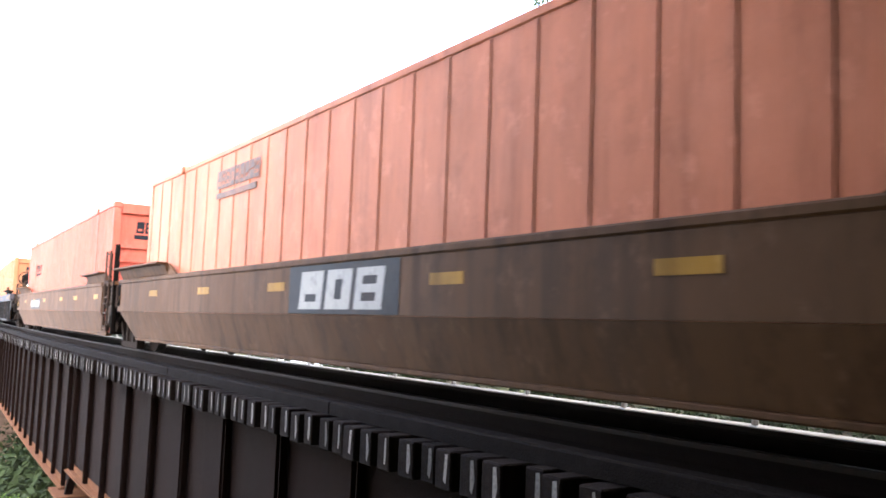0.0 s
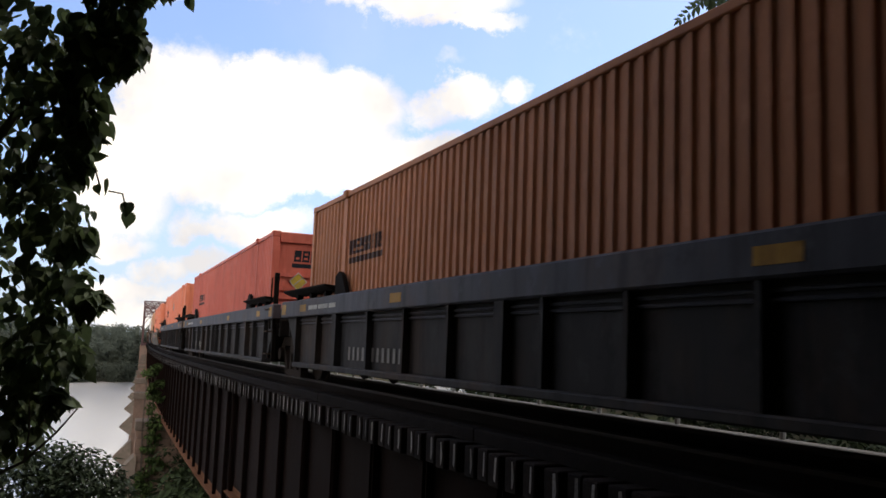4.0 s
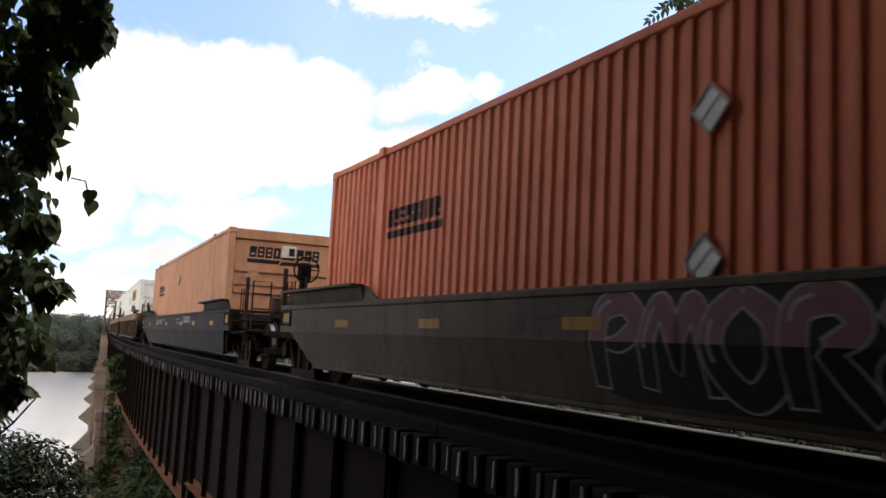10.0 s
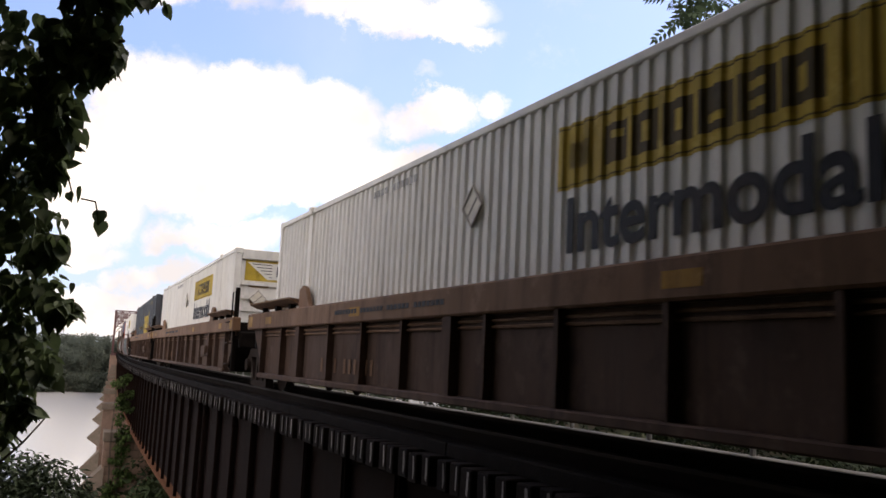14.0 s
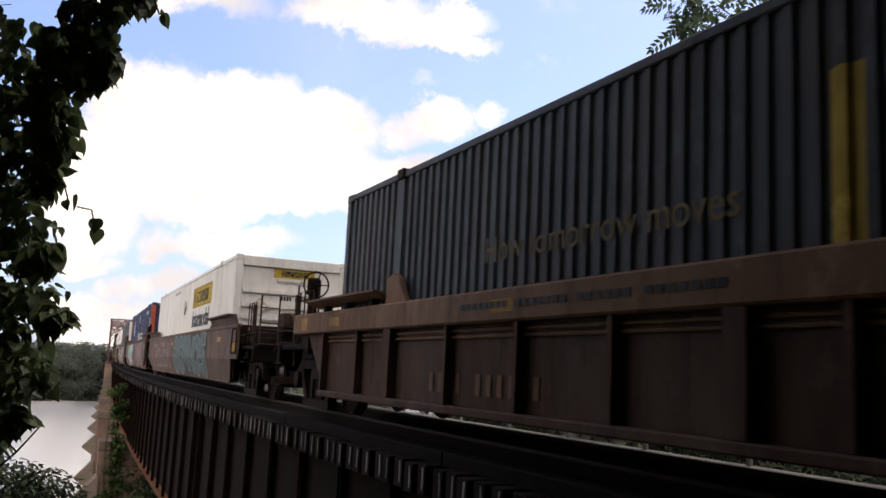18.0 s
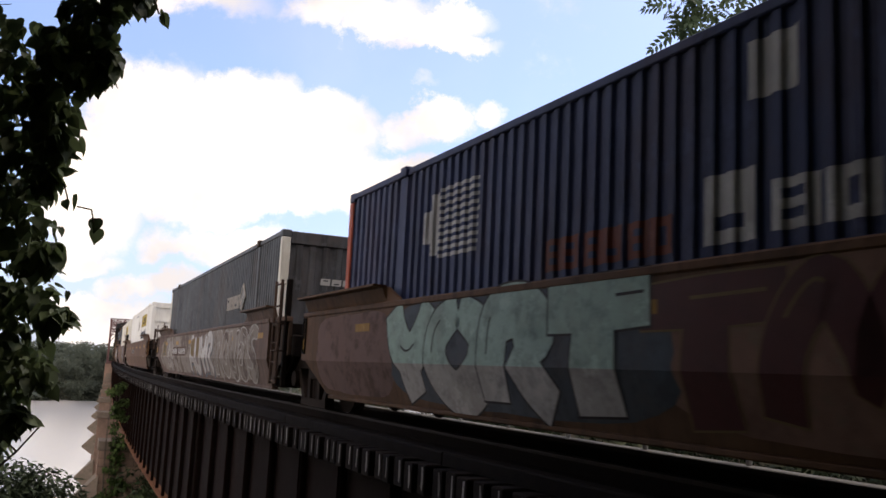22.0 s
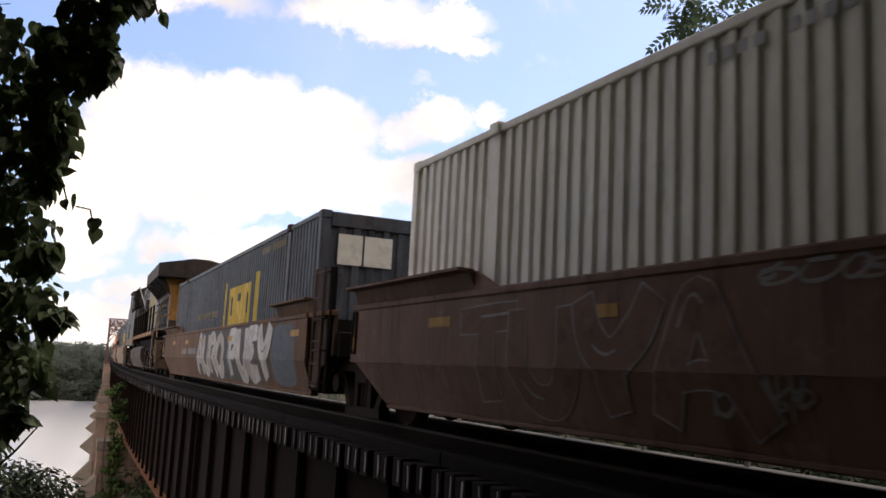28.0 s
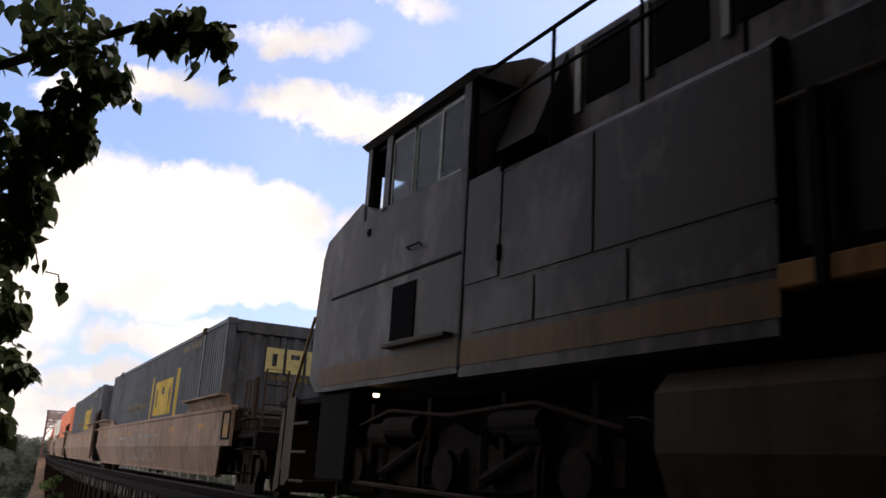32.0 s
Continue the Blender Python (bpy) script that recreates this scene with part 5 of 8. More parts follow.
FORMS = {                                                # loose painted forms in a unit box: strokes of x, y, half width
    "ring": [[(0.5, 0.95, 0.1), (0.16, 0.7, 0.15), (0.14, 0.32, 0.16), (0.48, 0.06, 0.14), (0.84, 0.3, 0.15), (0.86, 0.7, 0.14), (0.52, 0.94, 0.1)]],
    "arches": [[(0.04, 0.06, 0.12), (0.1, 0.6, 0.13), (0.3, 0.9, 0.13), (0.48, 0.55, 0.11), (0.5, 0.25, 0.06), (0.56, 0.6, 0.11), (0.74, 0.9, 0.13), (0.92, 0.55, 0.13), (0.97, 0.04, 0.1)]],
    "curl": [[(0.95, 0.97, 0.03), (0.6, 0.7, 0.12), (0.3, 0.62, 0.16), (0.2, 0.4, 0.17), (0.55, 0.3, 0.15), (0.85, 0.42, 0.1), (0.7, 0.58, 0.03)]],
    "snake": [[(0.9, 0.9, 0.1), (0.5, 0.95, 0.14), (0.2, 0.74, 0.15), (0.5, 0.52, 0.14), (0.82, 0.3, 0.15), (0.5, 0.06, 0.14), (0.1, 0.14, 0.08)]],
    "hook": [[(0.1, 0.72, 0.06), (0.3, 0.9, 0.14), (0.72, 0.82, 0.17), (0.85, 0.5, 0.18), (0.62, 0.14, 0.17), (0.25, 0.12, 0.14), (0.14, 0.34, 0.1), (0.4, 0.52, 0.06)]],
    "flag": [[(0.16, 0.02, 0.13), (0.15, 0.5, 0.15), (0.22, 0.84, 0.15), (0.58, 0.92, 0.14), (0.82, 0.7, 0.14), (0.55, 0.5, 0.1), (0.3, 0.48, 0.05)]],
    "legged": [[(0.16, 0.02, 0.14), (0.15, 0.5, 0.16), (0.22, 0.84, 0.16), (0.6, 0.9, 0.14), (0.8, 0.68, 0.13), (0.5, 0.5, 0.1)], [(0.45, 0.5, 0.1), (0.68, 0.25, 0.14), (0.9, 0.0, 0.12)]],
    "cup": [[(0.14, 1.0, 0.14), (0.13, 0.45, 0.16), (0.32, 0.1, 0.14), (0.64, 0.1, 0.14), (0.85, 0.45, 0.16), (0.86, 1.0, 0.14)]],
    "fork": [[(0.1, 1.0, 0.14), (0.24, 0.64, 0.16), (0.5, 0.46, 0.15), (0.76, 0.68, 0.16), (0.9, 1.0, 0.14)], [(0.5, 0.52, 0.16), (0.5, 0.25, 0.17), (0.56, 0.0, 0.14)]],
    "comb": [[(0.88, 0.88, 0.1), (0.36, 0.9, 0.15), (0.16, 0.64, 0.15), (0.58, 0.52, 0.08), (0.16, 0.4, 0.15), (0.32, 0.1, 0.15), (0.9, 0.12, 0.1)]],
    "peak": [[(0.08, 0.0, 0.13), (0.26, 0.5, 0.14), (0.48, 0.92, 0.14), (0.7, 0.5, 0.14), (0.94, 0.0, 0.13)], [(0.3, 0.3, 0.06), (0.5, 0.36, 0.09), (0.7, 0.3, 0.06)]],
    "zig": [[(0.12, 0.0, 0.13), (0.14, 0.55, 0.14), (0.24, 0.92, 0.13), (0.5, 0.5, 0.14), (0.78, 0.08, 0.13), (0.86, 0.45, 0.14), (0.88, 1.0, 0.13)]],
    "table": [[(0.0, 0.88, 0.12), (0.5, 0.9, 0.13), (1.0, 0.92, 0.12)], [(0.5, 0.86, 0.15), (0.48, 0.45, 0.17), (0.5, 0.0, 0.18)]],
}


def smooth_line(pts, m=6):
    pts = [Vector(q) for q in pts]
    ext = [pts[0] * 2 - pts[1]] + pts + [pts[-1] * 2 - pts[-2]]
    out = []
    for i in range(1, len(ext) - 2):
        a, b, c, d = ext[i - 1:i + 3]
        for j in range(m):
            t = j / m
            out.append(0.5 * (2 * b + (c - a) * t + (2 * a - 5 * b + 4 * c - d) * t * t + (3 * b - a - 3 * c + d) * t ** 3))
    return out + [pts[-1]]


def ribbon(b, line, grow, z, dx=0.0, dy=0.0):
    """A flat painted stroke along points (x, y, half width)."""
    v = []
    for i, q in enumerate(line):
        d = line[min(i + 1, len(line) - 1)] - line[max(i - 1, 0)]
        ln = math.hypot(d.x, d.y) or 1
        r = max(0.004, q.z + grow)
        e = (grow if i == len(line) - 1 else -grow if i == 0 else 0) / ln
        v += [(q.x + d.x * e - d.y / ln * r + dx, q.y + d.y * e + d.x / ln * r + dy, z), (q.x + d.x * e + d.y / ln * r + dx, q.y + d.y * e - d.x / ln * r + dy, z)]
    b.add(v, [(2 * i, 2 * i + 1, 2 * i + 3, 2 * i + 2) for i in range(len(line) - 1)])


def spray_forms(seed, forms, w, h, fat=1.0, edge=0.03, drop=0.09):
    """Tapering sprayed forms that overlap; yields each one's drop shadow, edge and fill meshes in local x, y."""
    rng = np.random.default_rng(seed)
    cw = w / len(forms)
    for i, kind in enumerate(forms):
        shadow, rim, fill = Build(), Build(), Build()
        lean, tall, low = rng.uniform(-0.06, 0.1), rng.uniform(0.94, 1.0), rng.uniform(0, 0.04)
        for j, stroke in enumerate(FORMS[kind]):
            line = smooth_line([(cw * (i - 0.06 + 1.12 * (x + lean * (y - 0.5))), h * (low + (tall - low) * (0.06 + 0.88 * y)), min(r * cw * fat, 0.2 * h * fat)) for x, y, r in stroke])
            z = 0.0012 * (i + 1) + 0.0001 * j
            ribbon(shadow, line, edge + 0.012, z, drop * 0.7, -drop * 0.5)
            ribbon(rim, line, edge, z + 0.0004)
            ribbon(fill, line, 0.0, z + 0.0008)
            if j == 0:                                   # a shine stroke inside the form
                a = 4 + int(rng.integers(0, 6))
                ribbon(rim, [Vector((q.x, q.y, 0.012)) for q in line[a:a + 7]], 0.0, z + 0.0011, -0.3 * line[a].z, 0.2 * line[a].z)
        yield shadow, rim, fill


def scrawl(seed, n, w, h, r=0.018):
    """Thin looping sprayed lines, one mesh a loop."""
    rng = np.random.default_rng(seed)
    kinds = sorted(FORMS)
    cw = w / n
    for i in range(n):
        for rep in range(2):
            stroke = FORMS[kinds[int(rng.integers(0, len(kinds)))]][0]
            off = rng.uniform(-0.15, 0.15)
            line = smooth_line([(cw * (i + off + (0.6 + 0.5 * rep) * x + 0.25 * (y - 0.5)), h * (0.04 + 0.92 * y * (1 - 0.25 * rep)), r * rng.uniform(0.5, 1.5)) for x, y, _ in stroke])
            b = Build()
            ribbon(b, line, 0.0, 0.0012 * (i + 1) + 0.0005 * rep)
            yield b


def blotch(w, h, seed, z=0.0, n=44):
    """An uneven sprayed field filling w by h."""
    rng = np.random.default_rng(seed)
    ph, b = rng.uniform(0, 6.28, 4), Build()
    pts = []
    for i in range(n):
        a = 2 * math.pi * i / n
        r = 0.96 + 0.012 * math.sin(5 * a + ph[0]) + 0.012 * math.sin(9 * a + ph[1]) + 0.008 * math.sin(14 * a + ph[2])
        c, s = math.cos(a), math.sin(a)
        q = (abs(c) ** 5 + abs(s) ** 5) ** -0.2
        pts.append((w / 2 * (1 + r * q * c), min(h, h / 2 * (1 + r * q * s)), z))
    return b.add(pts, [tuple(range(n))])


# ---- containers ----
CL, CW, CZ0, CZ1 = 16.15, 2.59, 0.45, 3.25


def corrugated(b, x, y0, y1, z0, z1, pitch=0.25, depth=0.036, sgn=-1, out=0.0):
    """A trapezoid-ribbed sheet in the plane x between y0 and y1."""
    n = max(1, round((y1 - y0) / pitch))
    p = (y1 - y0) / n
    prof = []
    for i in range(n):
        a = y0 + i * p
        prof += [(a, 0), (a + p * 0.36, 0), (a + p * 0.5, 1), (a + p * 0.86, 1)]
    prof.append((y1, 0))
    v = [(x - sgn * depth * d + sgn * out, y, z) for z in (z0, z1) for y, d in prof]
    k = len(prof)
    b.add(v, [(i, i + 1, i + 1 + k, i + k) for i in range(k - 1)])


def rib_depth(y):
    """How far the ribbed side is pressed in at y: 0 on the outer faces, 1 on the inner."""
    u = ((y - Y_LO) / PITCH) % 1.0
    return 0 if u < 0.36 else (u - 0.36) / 0.14 if u < 0.5 else 1 if u < 0.86 else 1 - (u - 0.86) / 0.14


def rib_cuts(y0, y1):
    """The folds of the ribs between y0 and y1."""
    i0, out = math.floor((y0 - Y_LO) / PITCH), []
    while Y_LO + i0 * PITCH < y1:
        out += [q for q in (Y_LO + (i0 + u) * PITCH for u in (0, 0.36, 0.5, 0.86)) if y0 < q < y1]
        i0 += 1
    return out


def ribbed_patch(y0, y1, z0, z1):
    """Paint that follows the ribs of the near side, a hair proud of them."""
    x = -CW / 2 + 0.014
    ys = sorted([y0, y1] + rib_cuts(y0, y1))
    k = len(ys)
    return Build().add([(x + 0.029 * rib_depth(y) - 0.004, y, z) for z in (z0, z1) for y in ys], [(i, i + 1, i + 1 + k, i + k) for i in range(k - 1)])


P40 = 6.1
PITCH = 2 * (P40 - 0.08) / 63
Y_LO = -P40 + 0.08


def container(label, color, style, seed=0, post=None):
    """A 53-foot container; its near side is -x and its near end -y."""
    root = thing("container", label, "container", "containers of the train")
    mat = M[color]
    w, h0, h1, l = CW / 2, CZ0, CZ1, CL / 2
    skin = -w + 0.014
    for sg, x in ((-1, -w + 0.014), (1, w - 0.014)):
        for a, c in ((-l + 0.13, -P40 - 0.08), (-P40 + 0.08, P40 - 0.08), (P40 + 0.08, l - 0.13)):
            b = Build()
            if style == "panel":
                n = round((c - a) / 0.61)
                b.add([(x, a, h0 + 0.15), (x, c, h0 + 0.15), (x, c, h1 - 0.09), (x, a, h1 - 0.09)], [(0, 1, 2, 3)])
                for i in range(n + 1):
                    y = a + (c - a) * i / n
                    b.box(x - 0.012, x + 0.012, y - 0.035, y + 0.035, h0 + 0.15, h1 - 0.09, 0.003)
            else:
                corrugated(b, x, a, c, h0 + 0.15, h1 - 0.09, PITCH, 0.029, sg)
            part("side_panel", b, mat, root)
        for a in (-P40, P40):
            b = Build().box(x - 0.012, x + 0.012, a - 0.08, a + 0.08, h0 + 0.15, h1 - 0.09, 0.004)
            part("post", b, mat, root)
            part("lifting_fitting", Build().box(x - 0.02 - 0.03, x + 0.02 + 0.03, a - 0.09, a + 0.09, h1 - 0.10, h1 + 0.025, 0.012), M["gear"] if color in ("navy", "slate") else mat, root)
        part("top_rail", Build().box(x - 0.018, x + 0.03, -l + 0.14, l - 0.14, h1 - 0.088, h1 - 0.005, 0.01), mat, root)
        part("bottom_rail", Build().box(x - 0.018, x + 0.03, -l + 0.14, l - 0.14, h0, h0 + 0.148, 0.01), mat, root)
    for sy in (-1, 1):
        y = sy * l
        for sx in (-1, 1):
            part("corner_post", Build().box(sx * w, sx * (w - 0.16), y, y - sy * 0.14, h0 + 0.12, h1 - 0.12, 0.012), M[post] if post else mat, root)
            for z in (h0, h1 - 0.12):
                part("corner_casting", Build().box(sx * (w + 0.004), sx * (w - 0.17), y + sy * 0.004, y - sy * 0.18, z, z + 0.118 + (0.012 if z > 1 else 0), 0.012), mat, root)
        part("end_header", Build().box(-w + 0.17, w - 0.17, y, y - sy * 0.09, h1 - 0.24, h1 - 0.01, 0.012), mat, root)
        part("end_sill", Build().box(-w + 0.17, w - 0.17, y, y - sy * 0.09, h0, h0 + 0.16, 0.012), mat, root)
        e = Build()
        ye = y - sy * 0.055
        if style == "slats":
            prof = []
            for i in range(9):
                x0, x1 = -w + 0.165 + (2 * w - 0.33) * i / 9, -w + 0.165 + (2 * w - 0.33) * (i + 1) / 9
                prof += [(x0, 0.0), (x0 + 0.1, 0.0), (x0 + 0.13, 0.035), (x1 - 0.03, 0.035)]
            prof.append((w - 0.165, 0.0))
            k = len(prof)
            e.add([(x, ye + sy * d, z) for z in (h0 + 0.16, h1 - 0.24) for x, d in prof], [(i, i + 1, i + 1 + k, i + k) for i in range(k - 1)])
            part("end_wall", e, mat, root)
        else:
            e.add([(-w + 0.16, ye, h0 + 0.16), (w - 0.16, ye, h0 + 0.16), (w - 0.16, ye, h1 - 0.24), (-w + 0.16, ye, h1 - 0.24)], [(0, 1, 2, 3)])
            part("end_wall", e, mat, root)
            zs = (0.75, 1.1, 1.45, 1.83, 2.02, 2.32) if style != "white" else (0.8, 1.15, 1.55, 1.86, 2.14, 2.46)
            for z in zs[2:]:
                r = Build().prism([(-w + 0.19, ye), (w - 0.19, ye), (w - 0.19, ye + sy * 0.05), (-w + 0.19, ye + sy * 0.05)], 2, z - 0.05, z + 0.03)
                part("end_rib", r, mat, root)
    prof = []
    for i in range(24):
        a, pt = -l + 0.1 + (CL - 0.2) * i / 24, (CL - 0.2) / 24
        prof += [(a, 0.02), (a + pt * 0.4, 0.02), (a + pt * 0.5, 0.045), (a + pt * 0.9, 0.045)]
    prof.append((l - 0.1, 0.02))
    k = len(prof)
    r = Build().add([(x, y, h1 - d) for x in (-w + 0.045, w - 0.045) for y, d in prof], [(i, i + 1, i + 1 + k, i + k) for i in range(k - 1)])
    part("roof", r, mat, root)
    part("floor", Build().box(-w + 0.05, w - 0.05, -l + 0.1, l - 0.1, h0 + 0.06, h0 + 0.14), M["underframe"], root)
    return root


def patch(root, name, y0, y1, z0, z1, mat, label=""):
    part(name, ribbed_patch(y0, y1, z0, z1), M[mat], root, label)


def word_on_ribs(root, y_hi, y_lo, z0, z1, n, seed, mat, name="wordmark_block"):
    """Notched blocks over the ribs, standing for a wordmark."""
    rng = np.random.default_rng(seed)
    cw, x = (y_hi - y_lo) / n, -CW / 2 + 0.014
    for i in range(n):
        a, c = y_hi - (i + 0.07) * cw, y_hi - (i + 0.93) * cw
        us = sorted(set(BLOCK_U) | {(a - q) / (a - c) for q in rib_cuts(c, a)})
        b = block(us, BLOCK_V, notched(rng), lambda u, v: (x + 0.029 * rib_depth(a + (c - a) * u) - 0.005, a + (c - a) * u, z0 + (z1 - z0) * v))
        part(name, b, M[mat], root)


def diamond(root, m, size, mat, label):
    """A placard holder set on its point: a plate in a thin raised rim, crossed by a strap."""
    ob = part("placard", Build().prism([(0, -size), (size, 0), (0, size), (-size, 0)], 2, 0, 0.012), M[mat], root, label)
    ob.matrix_basis = m
    r, k = Build(), size * 1.02
    for (x0, y0), (x1, y1) in (((0, -k), (k, 0)), ((k, 0), (0, k)), ((0, k), (-k, 0)), ((-k, 0), (0, -k))):
        r.prism([(x0, y0), (x1, y1), (x1 * 0.9, y1 * 0.9), (x0 * 0.9, y0 * 0.9)], 2, 0.0, 0.024)
    part("rim", r, M["rim_steel"], ob, "grimy raised rim")
    part("strap", Build().prism([(-0.55 * size, -0.42 * size), (-0.48 * size, -0.5 * size), (0.55 * size, 0.42 * size), (0.48 * size, 0.5 * size)], 2, 0.0125, 0.017), M["rim_steel"], ob)
    return ob


END_Y = -CL / 2 + 0.055 - 0.003


def number_row(root, groups, w, h, mat, m):
    """A row of single number bars."""
    n = sum(groups) + len(groups) - 1
    bar = Build().box(0, w / n * 0.6, 0, h, 0, 0.004).mesh("number_bar", M[mat])
    i = 0
    for g in groups:
        for _ in range(g):
            part("number_bar", bar, None, root).matrix_basis = m @ Matrix.Translation((w * i / n, 0, 0))
            i += 1
        i += 1


def dress(root, kind, o):
    """Paint marks of each fleet, as plain shapes."""
    if kind == "orange_fleet":
        flat_word(root, end_at(-0.82, 2.61, END_Y), 3, 9, 1.66, 0.25, "ink", 0.06)
        part("underline", Build().prism([(0, 0), (0.72, 0), (0.76, 0.09), (0.0, 0.09)], 2, 0, 0.004), M["ink"], root).matrix_basis = end_at(-0.84, 2.48, END_Y)
        part("underline", Build().prism([(0.74, -0.02), (1.70, 0), (1.72, 0.07), (0.80, 0.07)], 2, 0, 0.004), M["ink"], root).matrix_basis = end_at(-0.84, 2.48, END_Y)
        if "diamond" in o:
            diamond(root, end_at(-0.70, 2.17, END_Y - 0.055), 0.2, o["diamond"], "square placard holder set on its point")
        if "vents" in o:
            v = part("vent_plate", Build().box(-0.28, 0.28, -0.055, 0.055, 0, 0.012, 0.004), M["chalk"], root, "white plate with two dark slots")
            v.matrix_basis = end_at(0.1, 2.265, END_Y - 0.05)
            for x in (-0.15, 0.15):
                part("slot", Build().box(x - 0.09, x + 0.09, -0.035, 0.035, 0.0125, 0.016), M["ink"], v)
        if "box" in o:
            q = part("tracking_box", Build().box(-0.17, 0.17, -0.14, 0.14, 0, 0.05, 0.015), M["cream"], root, "pale rounded tracking box")
            q.matrix_basis = end_at(o["box"][0], o["box"][1], END_Y - 0.02)
            part("lid", Build().box(0.0, 0.13, -0.09, 0.09, 0.051, 0.056), M["dull_steel"], q, "grey patch")
        if "tag" in o:
            part("sticker", Build().box(-0.07, 0.07, -0.07, 0.07, 0, 0.004), M["cream"], root, "pale square sticker").matrix_basis = end_at(o["tag"], 3.13, -CL / 2 - 0.001)
        word_on_ribs(root, 5.85, 4.35, 2.22, 2.44, 9, 5, "rubbed_ink")
        patch(root, "underline", 4.3, 5.85, 2.08, 2.17, "rubbed_ink")
        if "side_mark" in o:
            for y, z in zip(o.get("side_y", (-0.3,)), (2.46, 1.45)):
                diamond(root, side_at(y, z, -CW / 2 - 0.004), 0.18, o["side_mark"], "placard on the side wall")
    elif kind == "white_fleet":
        d = o.get("shift", 0.0)
        patch(root, "sign_panel", -4.7 + d, -1.32 + d, 2.33, 2.9, "gold", "yellow painted sign panel")
        for z in (2.355, 2.862):
            patch(root, "sign_border", -4.66 + d, -1.36 + d, z, z + 0.014, "ink")
        word_on_ribs(root, -2.0 + d, -4.2 + d, 2.45, 2.77, 6, 8, "sign_ink")
        patch(root, "scroll_mark", -1.82 + d, -1.5 + d, 2.5, 2.72, "worn_gold", "faded brown scroll on the sign")
        t = letters("Intermodal", 0.65, M["ink"], root, side_at(-1.5 + d, 1.79, -CW / 2 + 0.008), label="dark painted word", bold=0.014)
        t.matrix_basis = t.matrix_basis @ Matrix.Diagonal((1.07, 1.0, 1, 1))
        if o.get("end") == "big":
            part("sign_panel", Build().box(-1.04, 1.04, 2.52, 3.0, 0, 0.004), M["gold"], root, "yellow painted end sign").matrix_basis = end_at(0, 0, END_Y - 0.001)
            part("sign_field", Build().prism([(-1.0, 2.95), (-0.52, 2.57), (1.0, 2.57), (1.0, 2.95)], 2, 0, 0.008), M["white"], root, "white tapering sign field").matrix_basis = end_at(0, 0, END_Y - 0.001)
            for k in range(5):
                part("sign_stripe", Build().box(-0.88 + 0.1 * k, -0.42, 2.9 - 0.07 * k, 2.915 - 0.07 * k, 0.0085, 0.011), M["dull_steel"], root).matrix_basis = end_at(0, 0, END_Y - 0.001)
            flat_word(root, end_at(-0.32, 2.64, END_Y - 0.0095), 14, 6, 1.28, 0.24, "ink")
            for k, (x, z, w, h) in enumerate(((-0.9, 1.95, 0.8, 0.22), (-0.2, 2.22, 0.9, 0.16), (-0.95, 2.36, 0.5, 0.14), (0.2, 1.9, 0.7, 0.2))):
                part("rust_stain", blotch(w, h, 80 + k), M["rust_stain"], root, "brown rust stain").matrix_basis = end_at(x, z, END_Y - 0.0005)
        else:
            part("sign_panel", Build().box(-0.42, 0.53, 2.79, 3.0, 0, 0.004), M["gold"], root, "yellow painted end sign").matrix_basis = end_at(0, 0, END_Y)
            flat_word(root, end_at(-0.25, 2.835, END_Y - 0.004), 14, 6, 0.62, 0.12, "ink")
            letters("Intermodal", 0.155, M["ink"], root, end_at(-0.34, 2.645, END_Y), label="dark painted word")
        diamond(root, end_at(-0.71, 2.1, END_Y - 0.056), 0.2, "cream", "square placard holder set on its point")
        number_row(root, [4, 6], 0.72, 0.09, "dull_steel", end_at(-0.22, 2.28, END_Y))
        diamond(root, side_at(0.2 + d, 2.43, -CW / 2 - 0.004), 0.22, "cream", "placard on the side wall")
        number_row(root, [4, 6], 1.5, 0.09, "faint_ink", side_at(3.2, 2.97, -CW / 2 + 0.008))
    elif kind == "dark_fleet":
        patch(root, "stripe", -0.4, -0.16, 1.55, 2.66, "gold", "upright yellow stripe")
        patch(root, "stripe", -3.75, -3.5, 1.55, 2.66, "gold", "upright yellow stripe")
        word_on_ribs(root, -0.75, -3.1, 1.66, 2.5, 3, 21, "gold")
        letters("How tomorrow moves", 0.36, M["dim_gold"], root, side_at(3.9, 1.9, -CW / 2 + 0.008), label="thin yellow painted slogan")
        number_row(root, [4, 6, 1], 2.2, 0.12, "dim_gold", side_at(-4.0, 2.95, -CW / 2 + 0.008))
        if o.get("end") == "windows":
            p_ = part("end_sign", Build().box(-1.0, -0.1, 2.42, 2.9, 0, 0.01), M["cream"], root, "pale worn end sign")
            p_.matrix_basis = end_at(0, 0, END_Y - 0.036)
            part("divider", Build().box(-0.6, -0.57, 2.42, 2.9, 0.011, 0.02), M["navy"], p_)
        else:
            flat_word(root, end_at(-0.55, 2.32, END_Y - 0.036), 21, 3, 1.2, 0.46, "pale_gold")
            number_row(root, [5, 5], 1.2, 0.08, "dim_gold", end_at(-0.5, 2.18, END_Y - 0.036))
    elif kind == "blue_fleet":
        word_on_ribs(root, 1.01, 0.45, 1.73, 2.2, 1, 33, "chalk")
        word_on_ribs(root, 0.4, -2.9, 1.76, 2.08, 8, 35, "chalk")
        word_on_ribs(root, 2.95, 1.24, 1.72, 2.0, 6, 34, "faded_red", "red_wordmark_block")
        for i in range(10):
            patch(root, "stripe_emblem", 4.15 + 0.02 * abs(5 - i), 5.1, 2.06 + 0.082 * i, 2.1 + 0.082 * i, "chalk")
        patch(root, "emblem_disc", 5.1, 5.3, 2.1, 2.8, "chalk")
